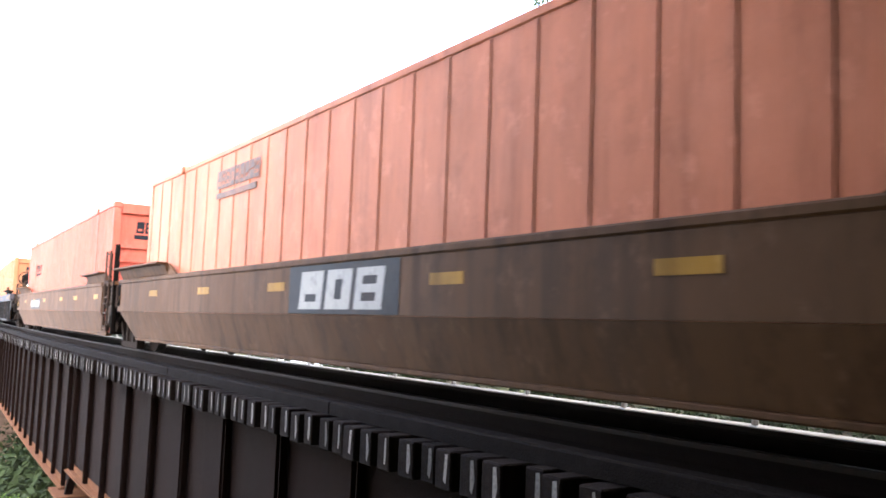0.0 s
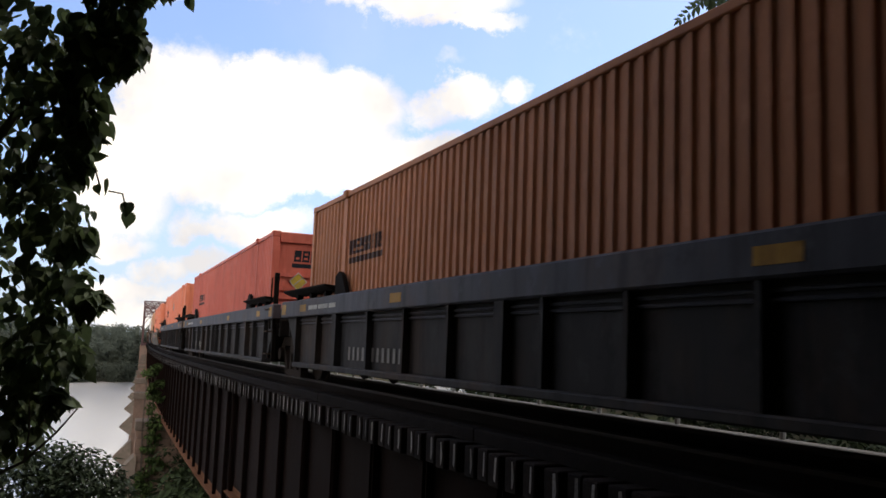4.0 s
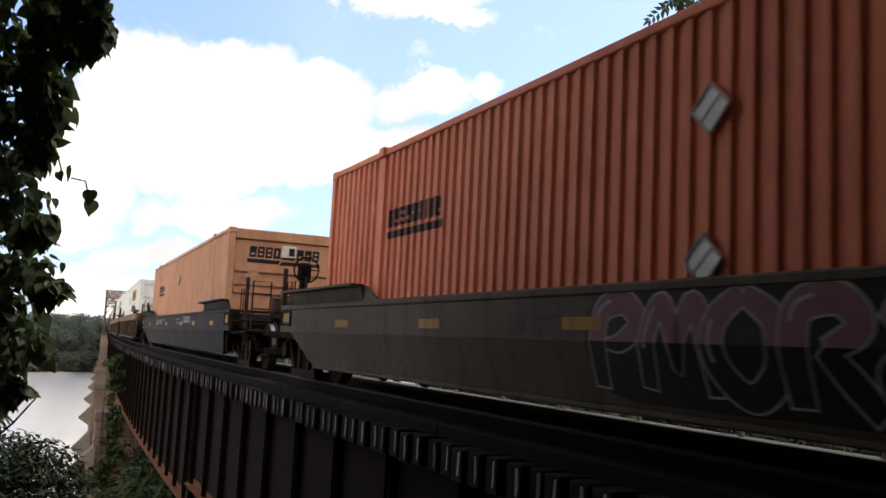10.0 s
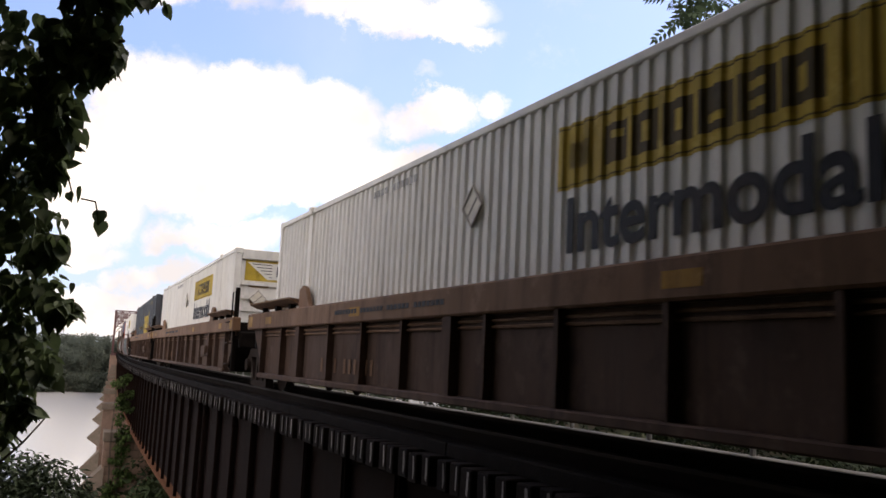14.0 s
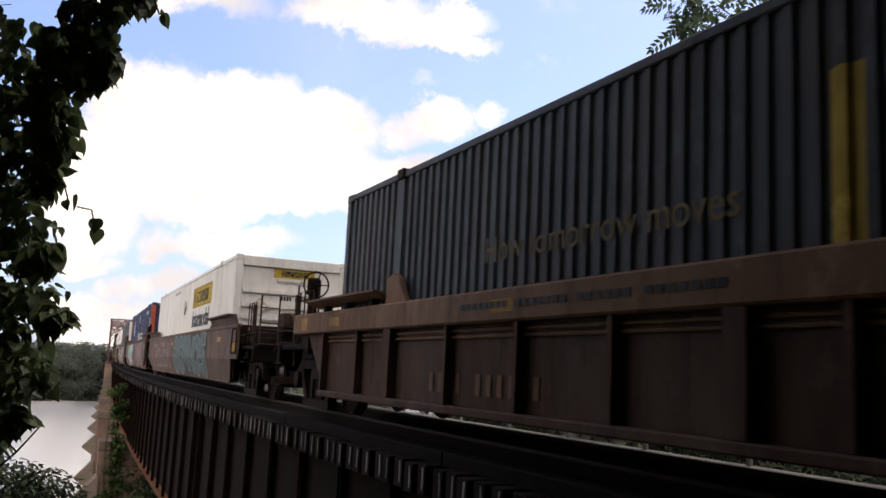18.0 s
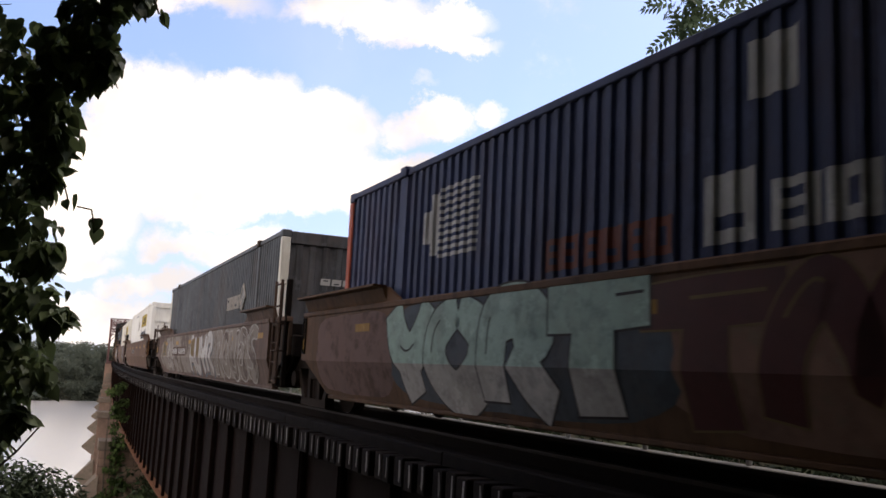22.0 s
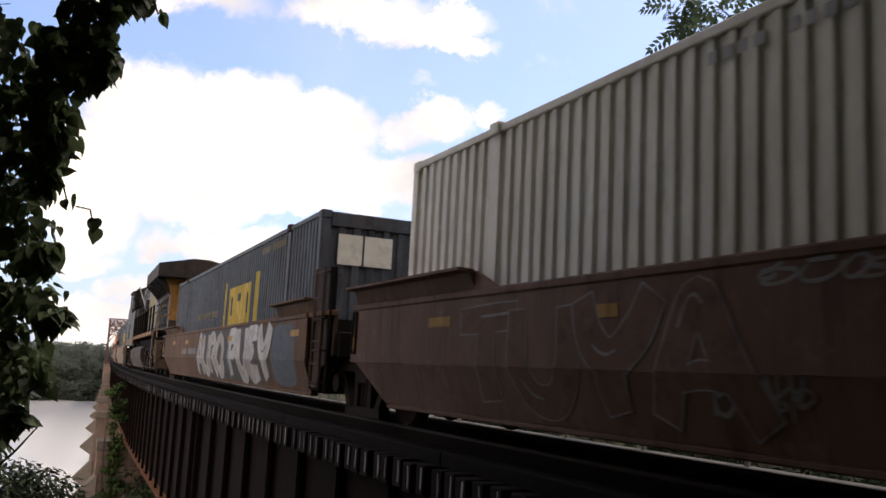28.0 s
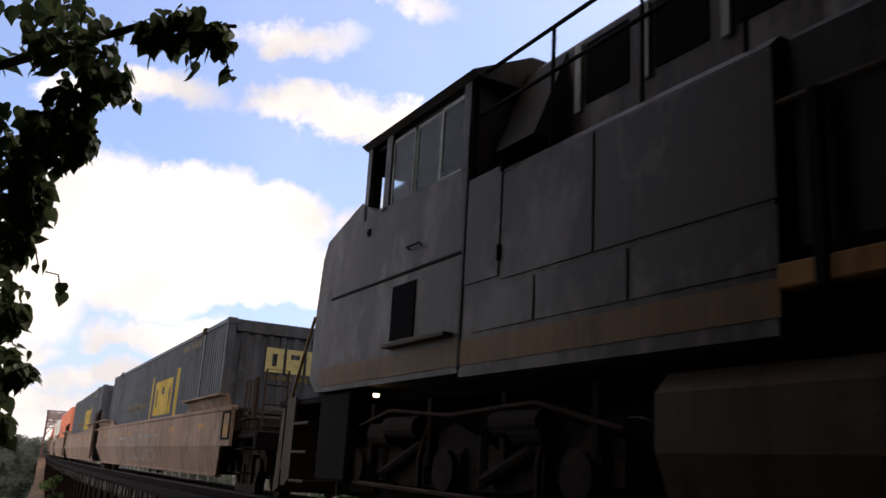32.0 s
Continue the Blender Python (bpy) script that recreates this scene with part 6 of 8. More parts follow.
        patch(root, "emblem_disc", 5.3, 5.5, 2.25, 2.62, "chalk")
        patch(root, "label_plate", 0.15, 0.55, 2.63, 3.02, "chalk", "white label plate")
        letters("53", 0.54, M["chalk"], root, side_at(-6.85, 2.25, -CW / 2 + 0.008), label="white numerals")
        letters("53", 0.5, M["chalk"], root, end_at(-0.22, 2.32, END_Y - 0.036), label="white numerals")
        for z, w in ((2.12, 0.62), (1.86, 0.62)):
            part("label_plate", Build().box(0, w, 0, 0.13, 0, 0.004), M["chalk"], root, "white label plate").matrix_basis = end_at(-0.3, z, END_Y - 0.036)
        for x in (0.2, 0.31, 0.42):
            part("small_mark", Build().box(0, 0.05, 0, 0.16, 0, 0.004), M["chalk"], root).matrix_basis = end_at(0.75 + x * 0.4, 2.55 - x * 0.3, END_Y - 0.036)
        for k in range(4):
            part("hazard_stripe", Build().prism([(0, 0), (0.05, 0), (0.08, 0.06), (0.03, 0.06)], 2, 0, 0.003), M["gold"], root).matrix_basis = end_at(-1.05 + 0.12 * k, CZ1 - 0.09, -CL / 2 - 0.001)
        number_row(root, [4, 6], 1.5, 0.14, "chalk", side_at(-4.6, 2.85, -CW / 2 + 0.008))
    elif kind == "slate_fleet":
        word_on_ribs(root, -2.85, -4.45, 2.0, 2.3, 4, 41, "bone_spray")
        diamond(root, side_at(-4.8, 2.2, -CW / 2 + 0.008), 0.3, "silver", "white emblem set on its point")
        flat_word(root, end_at(-0.55, 2.3, END_Y - 0.036), 41, 4, 0.85, 0.12, "chalk", 0.08)
        diamond(root, end_at(0.6, 2.36, END_Y - 0.037), 0.2, "chalk", "white emblem set on its point")
    return root


# ---- railway trucks ----
def wheel_mesh():
    b = Build()
    for x in (-0.755, 0.755):
        s = 1 if x > 0 else -1
        b.disc((x + 0.02 * s, 0, 0), 0, 0.445, 0.055, 28)
        b.disc((x - 0.055 * s, 0, 0), 0, 0.49, 0.012, 28)
        b.disc((x + 0.08 * s, 0, 0), 0, 0.15, 0.06, 14)
        b.disc((x + 0.015 * s, 0, 0), 0, 0.452, 0.042, 28, 1)
    b.tube([(-0.75, 0, 0), (0.75, 0, 0)], 0.085, 12)
    return b.mesh("wheelset", [M["truck"], M["wheel"]])


WHEELS = wheel_mesh()


def truck_mesh():
    b = Build()
    for sx in (-1, 1):
        x0, x1 = sx * 0.93, sx * 1.08
        for poly in ([(-1.12, 0.52), (-0.82, 0.78), (0.82, 0.78), (1.12, 0.52), (1.12, 0.72), (0.84, 0.95), (-0.84, 0.95), (-1.12, 0.72)],
                     [(-0.62, 0.2), (0.62, 0.2), (0.62, 0.32), (-0.62, 0.32)]):
            b.prism([(y, z) for y, z in poly], 0, x0, x1)
        for y in (-0.5, 0.5):
            s = 1 if y > 0 else -1
            b.prism([(y - 0.07, 0.3), (y + 0.07, 0.3), (y + 0.35 * s + 0.08, 0.8), (y + 0.35 * s - 0.08, 0.8)], 0, x0, x1)
        for y in (-0.24, 0.24):
            b.box(min(x0, x1), max(x0, x1), y - 0.06, y + 0.06, 0.3, 0.8)
        for y in (-0.89, 0.89):
            b.disc((sx * 1.05, y, 0.61), 0, 0.13, 0.1, 14)
        for y in (-0.12, 0, 0.12):
            b.tube([(sx * 1.0, y, 0.32), (sx * 1.0, y, 0.62)], 0.055, 8)
    b.box(-1.1, 1.1, -0.2, 0.2, 0.62, 0.88, 0.03)
    b.box(-0.95, 0.95, -1.35, -1.25, 0.45, 0.6, 0.02)
    b.box(-0.62, 0.62, -1.3, 1.3, 0.4, 0.72, 0.03)
    b.box(-0.95, 0.95, 1.25, 1.35, 0.45, 0.6, 0.02)
    return b.mesh("truck_frame", M["truck"])


TRUCK = truck_mesh()


def truck(root, y):
    t = part("truck_frame", TRUCK, None, root, "greasy cast-steel truck")
    t.matrix_basis = Matrix.Translation((0, y, RAIL_Z - 0.15))
    for dy in (-0.89, 0.89):
        w = part("wheelset", WHEELS, None, t, "wheels with bright worn treads")
        w.matrix_basis = Matrix.Translation((0, dy, 0.61))


# ---- well cars ----
def coupler_end(root, sy, ztop, mat, wheel, tank, body=9.6):
    """Platform, cross sills, grab irons, stakes, brake gear and coupler beyond the well; sy is -1 for the near end."""
    def y(v):
        return sy * v
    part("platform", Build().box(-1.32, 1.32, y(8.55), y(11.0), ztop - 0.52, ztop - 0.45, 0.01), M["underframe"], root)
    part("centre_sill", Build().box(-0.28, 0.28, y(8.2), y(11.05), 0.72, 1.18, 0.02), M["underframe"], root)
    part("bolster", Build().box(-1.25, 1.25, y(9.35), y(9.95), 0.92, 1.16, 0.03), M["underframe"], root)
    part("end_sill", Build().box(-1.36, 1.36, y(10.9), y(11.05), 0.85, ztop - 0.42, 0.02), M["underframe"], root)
    cp = Build().box(-0.09, 0.09, y(11.0), y(11.55), 0.78, 0.98, 0.02)
    cp.box(-0.2, 0.12, y(11.45), y(11.85), 0.74, 1.04, 0.05)
    part("coupler", cp, M["truck"], root, "rust-brown knuckle coupler")
    hose = Build().tube([(0.25, y(11.05), 0.85), (0.3, y(11.4), 0.6), (0.22, y(11.75), 0.42), (0.12, y(11.9), 0.5)], 0.025, 6)
    part("brake_hose", hose, M["underframe"], root)
    for sx, hgt, yy in ((1, 2.35, 9.4), (-1, 1.98, 10.4), (1, 2.1, 10.4)):
        q = Build().box(sx * 1.25 - 0.035, sx * 1.25 + 0.035, y(yy) - 0.035, y(yy) + 0.035, ztop - 0.4, hgt, 0.01)
        part("stake", q, M["gear"], root, "upright steel stake")
    for sx in (-1, 1):
        for a in (9.65, 10.1):
            g = Build().tube([(sx * 1.22, y(a), ztop - 0.35), (sx * 1.22, y(a), ztop + 0.42), (sx * 1.22, y(a + 0.25), ztop + 0.42), (sx * 1.22, y(a + 0.25), ztop - 0.35)], 0.014, 5)
            part("grab_iron", g, M["gear"], root)
        for z in (0.5, 0.85, ztop - 0.25):
            part("step", Build().tube([(sx * 1.3, y(10.35), z), (sx * 1.46, y(10.35), z), (sx * 1.46, y(10.8), z), (sx * 1.3, y(10.8), z)], 0.014, 5), M["underframe"], root)
    for sx in (-1, 1):
        lad = part("end_ladder", Build().tube([(sx * 1.18, y(10.62), 0.8), (sx * 1.18, y(10.62), ztop + 0.55), (sx * 0.82, y(10.62), ztop + 0.55), (sx * 0.82, y(10.62), 0.8)], 0.018, 6), M["gear"], root)
        for z in (ztop - 0.3, ztop, ztop + 0.3):
            part("rung", Build().tube([(sx * 1.18, y(10.62), z), (sx * 0.82, y(10.62), z)], 0.014, 5), M["truck"], lad)
        part("sill_bracket", Build().prism([(y(9.3), ztop - 0.06), (y(9.3), 1.0), (y(9.62), ztop - 0.4), (y(9.62), ztop - 0.06)], 0, sx * 1.2, sx * 1.36), M["truck"], root)
        part("corner_box", Build().box(sx * 0.45, sx * 0.95, y(8.75), y(9.25), ztop - 0.44, ztop - 0.1, 0.04), M["truck"], root)
    part("cross_pipe", Build().tube([(-1.3, y(10.2), ztop - 0.12), (1.3, y(10.2), ztop - 0.12)], 0.032, 7), M["truck"], root)
    part("cross_pipe", Build().tube([(-1.3, y(9.15), ztop - 0.02), (1.3, y(9.15), ztop - 0.02)], 0.03, 7), M["truck"], root)
    part("brake_pipe", Build().tube([(-0.5, y(8.6), ztop - 0.25), (-0.6, y(9.6), ztop - 0.3), (-0.35, y(10.4), ztop - 0.1), (0.3, y(11.0), 1.05)], 0.026, 6), M["underframe"], root)
    part("uncoupling_lever", Build().tube([(-1.4, y(11.12), 1.05), (-1.3, y(11.12), 1.2), (-0.5, y(11.15), 1.18), (-0.15, y(11.5), 1.06)], 0.016, 5), M["truck"], root)
    part("brake_rigging", Build().box(-0.8, 0.8, y(8.5), y(10.85), 0.5, 0.86, 0.04), M["underframe"], root)
    part("valve_box", Build().box(-0.62, -0.2, y(9.7), y(10.15), ztop - 0.44, ztop + 0.02, 0.05), M["underframe"], root)
    if tank:
        t = Build().disc((0.2, y(9.25), ztop + 0.12), 0, 0.2, 0.48, 18)
        part("air_tank", t, M["gear"], root, "horizontal air reservoir")
        part("tank_bracket", Build().box(-0.45, -0.3, y(9.05), y(9.45), ztop - 0.34, ztop + 0.3, 0.02), M["gear"], root)
    if wheel:
        w = Build()
        wx, wz = wheel
        c = Vector((wx, y(9.75), ztop + wz))
        pts = [c + Vector((0.27 * math.cos(a), 0, 0.27 * math.sin(a))) for a in np.linspace(0, 2 * np.pi, 21)]
        w.tube(pts, 0.018, 6)
        for a in range(5):
            w.tube([c, c + Vector((0.27 * math.cos(a * 1.257), 0, 0.27 * math.sin(a * 1.257)))], 0.012, 5)
        w.tube([c + Vector((0, -0.02 * sy, 0)), c + Vector((0, 0.2 * -sy, 0))], 0.05, 8)
        part("stand_brace", Build().prism([(y(9.45), ztop - 0.45), (y(8.8), ztop - 0.45), (y(9.45), ztop + wz - 0.3)], 0, wx - 0.05, wx + 0.05), M["underframe"], root)
        part("brake_chain", Build().tube([(wx, y(9.7), ztop + wz - 0.2), (wx + 0.05, y(9.9), ztop - 0.1), (wx + 0.02, y(10.0), ztop - 0.4)], 0.02, 5), M["underframe"], root)
        bw = part("brake_stand", Build().box(wx - 0.08, wx + 0.08, y(9.5), y(9.66), ztop - 0.45, ztop + wz - 0.1, 0.03).box(wx - 0.13, wx + 0.14, y(9.46), y(9.68), ztop + wz - 0.24, ztop + wz + 0.16, 0.05), M["underframe"], root)
        part("brake_wheel", w, M["underframe"], bw, "spoked hand-brake wheel")
    truck(root, y(9.65))


def joint_end(root, sy, ztop, mat, with_truck, stake):
    """The end that shares a truck with the next unit."""
    def y(v):
        return sy * v
    part("end_platform", Build().box(-1.2, 1.2, y(8.5), y(9.45), ztop - 0.45, ztop - 0.37, 0.01), M["underframe"], root)
    part("centre_sill", Build().box(-0.3, 0.3, y(8.2), y(9.7), 0.78, 1.15, 0.02), M["underframe"], root)
    part("end_beam", Build().box(-1.3, 1.3, y(9.3), y(9.45), 0.95, ztop - 0.3, 0.02), M["underframe"], root)
    if stake:
        for sx in (-1, 1):
            part("stake", Build().box(sx * 1.36 - 0.045, sx * 1.36 + 0.045, y(9.15) - 0.05, y(9.15) + 0.05, 0.45, 2.25, 0.012), M["underframe"], root, "upright steel stake")
            for z in (0.6, 1.05, 1.5):
                g = Build().tube([(sx * 1.36, y(9.15), z), (sx * 1.5, y(9.15), z), (sx * 1.5, y(8.75), z), (sx * 1.36, y(8.75), z)], 0.014, 5)
                part("grab_iron", g, M["gear"], root)
            part("ladder", Build().tube([(sx * 1.42, y(8.95), ztop - 0.5), (sx * 1.42, y(8.95), ztop + 0.55), (sx * 1.42, y(9.3), ztop + 0.55), (sx * 1.42, y(9.3), ztop - 0.5)], 0.016, 5), M["underframe"], root)
    if with_truck:
        truck(root, y(9.86))


CREASE = 0.9                                             # height at which a slab side folds inward


def leaning(z):
    """Half width of a slab side at height z."""
    return 1.45 if z >= CREASE else 1.449 - 0.31 * (CREASE - z)


def smooth_car(label, mat, ztop, ends, upper=None, truck_far=True, yellow=True):
    """A well car with plain slab sides. ends: near and far, 'C' coupler or 'A' articulated."""
    root = thing("well_car", label, "railcar", "cars of the train")
    y0, y1 = (-9.78 if ends[0] == "C" else -8.22), (9.78 if ends[1] == "C" else 9.4)
    zc = CREASE
    for sx in (-1, 1):
        b = Build().prism([(y0, zc), (y1, zc), (y1, ztop - 0.08), (y0, ztop - 0.08)], 0, sx * 1.40, sx * 1.45)
        part("side_panel", b, M[mat], root)
        lo = Build()
        v = []
        for x_in in (0.0, 0.045):
            for yy, z, x in ((max(y0 + 0.02, -8.5), 0.44, leaning(0.44)), (8.5, 0.44, leaning(0.44)), (9.2, zc - 0.003, 1.449), (max(y0 + 0.02, -9.2), zc - 0.003, 1.449)):
                v.append((sx * (x - x_in), yy, z))
        lo.add(v, [(0, 1, 2, 3), (7, 6, 5, 4), (0, 4, 5, 1), (1, 5, 6, 2), (2, 6, 7, 3), (3, 7, 4, 0)])
        part("lower_panel", lo, M[mat], root)
        part("top_sill", Build().box(sx * 1.36, sx * 1.465, y0, y1, ztop - 0.077, ztop, 0.015), M[mat], root)
        part("bottom_sill", Build().box(sx * 1.19, sx * 1.312, -8.45 if ends[0] == "C" else -8.2, 8.45, 0.384, 0.437, 0.012), M[mat], root)
        for sy in (-1, 1):
            f = Build().prism([(sx * 1.36, ztop + 0.003), (sx * 1.40, ztop + 0.003), (sx * 1.47, ztop + 0.17), (sx * 1.60, ztop + 0.18), (sx * 1.60, ztop + 0.21), (sx * 1.42, ztop + 0.205)], 1, sy * 6.2, sy * (9.35 if sy > 0 or ends[0] == "C" else 8.5))
            part("guide_flap", f, M[mat], root, "flared container guide")
            part("flap_gusset", Build().prism([(6.2, ztop + 0.003), (6.2, ztop + 0.19), (5.75, ztop + 0.003)] if sy > 0 else [(-6.2, ztop + 0.003), (-5.75, ztop + 0.003), (-6.2, ztop + 0.19)], 0, sx * 1.37, sx * 1.41), M[mat], root)
            if sy < 0 and ends[0] == "A":
                part("end_panel", Build().prism([(-8.22, 0.5), (-8.22, ztop - 0.08), (-9.3, ztop - 0.08), (-9.3, 1.0), (-8.7, 0.8), (-8.45, 0.5)], 0, sx * 1.30, sx * 1.345), M["gear"], root, "grimy recessed end panel")
                part("end_rail", Build().box(sx * 1.3, sx * 1.44, -9.3, -8.225, ztop - 0.077, ztop, 0.01), M[mat], root)
                for ly in (-8.66, -9.08):
                    part("ladder_stile", Build().tube([(sx * 1.47, ly, 0.5), (sx * 1.47, ly, ztop + 0.62)], 0.024, 6), M["rust_panel"], root)
                for z in (0.55, 0.86, 1.18, 1.48, 1.8, ztop + 0.55):
                    part("ladder_rung", Build().tube([(sx * 1.47, -9.08, z), (sx * 1.47, -8.66, z)], 0.017, 5), M["rust_panel"], root)
                continue
            fr = Build()
            ya, yb = sy * 9.22, sy * (9.36 if ends[0 if sy < 0 else 1] == "A" else 9.74)
            for q in ((ya, yb, ztop - 0.12, ztop - 0.09), (ya, yb, 1.0, 1.03), (ya, ya + sy * 0.03, 1.03, ztop - 0.12), (yb - sy * 0.03, yb, 1.03, ztop - 0.12)):
                fr.box(sx * 1.452, sx * 1.47, *q)
            part("panel_frame", fr, M["underframe"], root)
            if yellow:
                part("reflector", Build().box(sx * 1.4525, sx * 1.456, sy * 9.28, sy * 9.28 + sy * 0.34 if ends[0 if sy < 0 else 1] == "C" else sy * 9.34, 1.06, 1.22), M["yellow"], root, "faded yellow reflector plate")
        if yellow:
            for yy in (-7.8, -4.9, -2.4, 1.2, 3.9, 6.6):
                part("reflector", Build().box(sx * 1.4525, sx * 1.456, yy, yy + 0.5, ztop - 0.34, ztop - 0.24), M["yellow"], root, "faded yellow reflector strip")
    for sy in (-1, 1):
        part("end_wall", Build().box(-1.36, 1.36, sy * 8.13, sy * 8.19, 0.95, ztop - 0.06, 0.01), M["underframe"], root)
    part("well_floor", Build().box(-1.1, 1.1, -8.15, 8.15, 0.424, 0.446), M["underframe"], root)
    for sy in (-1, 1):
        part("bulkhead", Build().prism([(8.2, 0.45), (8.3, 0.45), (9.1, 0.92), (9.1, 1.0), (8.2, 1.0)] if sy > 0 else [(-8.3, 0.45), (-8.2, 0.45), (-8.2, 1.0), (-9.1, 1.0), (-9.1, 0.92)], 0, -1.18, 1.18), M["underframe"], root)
    return root


def ribbed_car(label, sill, panel, ends, ztop=1.6):
    """A well car with a deep top sill over recessed panels between posts."""
    root = thing("well_car", label, "railcar", "cars of the train")
    y0, y1 = (-9.8 if ends[0] == "C" else -9.45), (9.8 if ends[1] == "C" else 9.45)
    zs = ztop - 0.3
    for sx in (-1, 1):
        part("top_sill", Build().box(sx * 1.30, sx * 1.47, y0, y1, zs, ztop, 0.02), M[sill], root)
        part("bottom_sill", Build().box(sx * 1.26, sx * 1.46, -8.45, 8.45, 0.412, 0.5, 0.015), M[panel], root)
        part("panel", Build().box(sx * 1.32, sx * 1.34, -8.4, 8.4, 0.502, zs - 0.004), M[panel], root)
        for z in (zs - 0.12, zs - 0.06):
            part("rod", Build().tube([(sx * 1.36, -8.4, z), (sx * 1.36, 8.4, z)], 0.016, 6), M[sill], root)
        for i, yy in enumerate((-8.38, -7.0, -5.95, -4.4, -3.0, -1.65, -0.4, 0.4, 1.65, 3.0, 4.4, 5.95, 7.0, 8.38)):
            wide = i in (2, 7, 11)
            a = 0.1 if wide else 0.03
            q = Build().prism([(yy - a, 0.503), (yy + a, 0.503), (yy + a, zs - 0.002), (yy - a, zs - 0.002)], 0, sx * 1.342, sx * (1.45 if wide else 1.44))
            part("post", q, M[panel], root)
        for sy in (-1, 1):
            for k, (a, c) in enumerate(((6.2, 8.95),)):
                part("guide_plate", Build().prism([(sx * 1.30, ztop + 0.07), (sx * 1.42, ztop + 0.09), (sx * 1.56, ztop + 0.15), (sx * 1.56, ztop + 0.175), (sx * 1.30, ztop + 0.15)], 1, sy * a, sy * c), M["underframe"] if sill == "blue_steel" else M[sill], root, "flared container guide plate")
            for yy in (6.5, 7.4, 8.3):
                part("guide_bracket", Build().box(sx * 1.34, sx * 1.44, sy * yy, sy * (yy + 0.12), ztop + 0.001, ztop + 0.085), M["underframe"], root)
            fin = [(5.55, ztop), (6.15, ztop), (6.15, ztop + 0.3), (5.95, ztop + 0.36), (5.8, ztop + 0.3)]
            part("guide_fin", Build().prism([(sy * p, z) for p, z in fin], 0, sx * 1.33, sx * 1.40), M["underframe"] if sill == "blue_steel" else M[sill], root, "upright guide fin")
            part("reflector", Build().box(sx * 1.4712, sx * 1.475, sy * 9.05, sy * 9.35, ztop - 0.25, ztop - 0.06), M["yellow"], root, "yellow reflector plate")
            part("end_gusset", Build().prism([(sy * 8.46, 0.5), (sy * 8.46, zs), (sy * 9.3, zs)], 0, sx * 1.33, sx * 1.36), M[panel], root)
            for yy in (3.0, 7.6):
                part("reflector", Build().box(sx * 1.4712, sx * 1.475, sy * yy, sy * (yy + 0.4), zs + 0.08, zs + 0.2), M["yellow"], root, "worn yellow reflector strip")
    part("well_floor", Build().box(-1.25, 1.25, -8.15, 8.15, 0.424, 0.446), M["underframe"], root)
    for sy in (-1, 1):
        part("bulkhead", Build().box(-1.28, 1.28, sy * 8.2, sy * 8.32, 0.45, ztop - 0.06, 0.02), M["underframe"], root)
    return root


def finish_ends(root, ends, ztop, mat, wheel_near=False, tank_near=False, stake=True):
    for i, sy in ((0, -1), (1, 1)):
        if ends[i] == "C":
            coupler_end(root, sy, ztop, mat, wheel_near if sy < 0 else None, tank_near and sy < 0)
        else:
            joint_end(root, sy, ztop, mat, sy > 0, stake and sy < 0)


def bar_marks(root, y, z, groups, w, h, mat="chalk", x=-1.456, plate=None):
    if plate:
        part("number_board", Build().box(-0.06, w + 0.06, -0.05, h + 0.05, 0, 0.003), M[plate], root, "dark number board").matrix_basis = side_at(y, z, x)
    if h < 0.1:
        part("number_marks", bar_row(groups, w, h), M[mat], root, "stencilled number bars").matrix_basis = side_at(y, z, x - 0.0035)
        return
    n = sum(groups) + len(groups) - 1
    bar = Build().box(0, w / n * (0.42 if h > 0.15 else 0.6), 0, h, 0, 0.004).mesh("number_bar", M[mat])
    i = 0
    for g in groups:
        for _ in range(g):
            part("number_bar", bar, None, root).matrix_basis = side_at(y - w * i / n, z, x - 0.0035)
            i += 1
        i += 1


def sprayed(name, b, mat, root, y, z, x=-1.4525, label="", keep=""):
    """Paint on a slab side, folded with it at the crease. keep: only what lies 'above' or 'below' it."""
    me = b.mesh(name, M[mat])
    fold = CREASE - z
    bm = bmesh.new()
    bm.from_mesh(me)
    bmesh.ops.bisect_plane(bm, geom=bm.verts[:] + bm.edges[:] + bm.faces[:], plane_co=(0, fold, 0), plane_no=(0, 1, 0), clear_inner=keep == "above", clear_outer=keep == "below")
    for q in bm.verts:
        if q.co.y < fold - 1e-5:
            q.co.z -= 0.31 * (fold - q.co.y)
    bm.to_mesh(me)
    bm.free()
    if len(me.polygons):
        part(name, me, None, root, label).matrix_basis = side_at(y, z, x)


def field(root, y, z, w, h, seed, mat, x=-1.4522, label="uneven sprayed background"):
    sprayed("sprayed_field", blotch(w, h, seed), mat, root, y, z, x, label)


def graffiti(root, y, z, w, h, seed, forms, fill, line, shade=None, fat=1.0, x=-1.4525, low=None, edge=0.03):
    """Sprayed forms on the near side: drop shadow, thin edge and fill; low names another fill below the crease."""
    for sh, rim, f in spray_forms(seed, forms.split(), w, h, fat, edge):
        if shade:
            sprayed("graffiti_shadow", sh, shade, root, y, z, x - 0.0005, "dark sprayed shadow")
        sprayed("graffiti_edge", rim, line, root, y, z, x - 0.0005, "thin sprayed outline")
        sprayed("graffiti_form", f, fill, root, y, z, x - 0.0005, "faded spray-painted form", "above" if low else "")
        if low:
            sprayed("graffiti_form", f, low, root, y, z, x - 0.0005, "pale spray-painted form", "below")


def sketch(root, y, z, w, h, n, seed, mat, r=0.018, x=-1.4525):
    for b in scrawl(seed, n, w, h, r):
        sprayed("sprayed_scrawl", b, mat, root, y, z, x, "thin sprayed line")


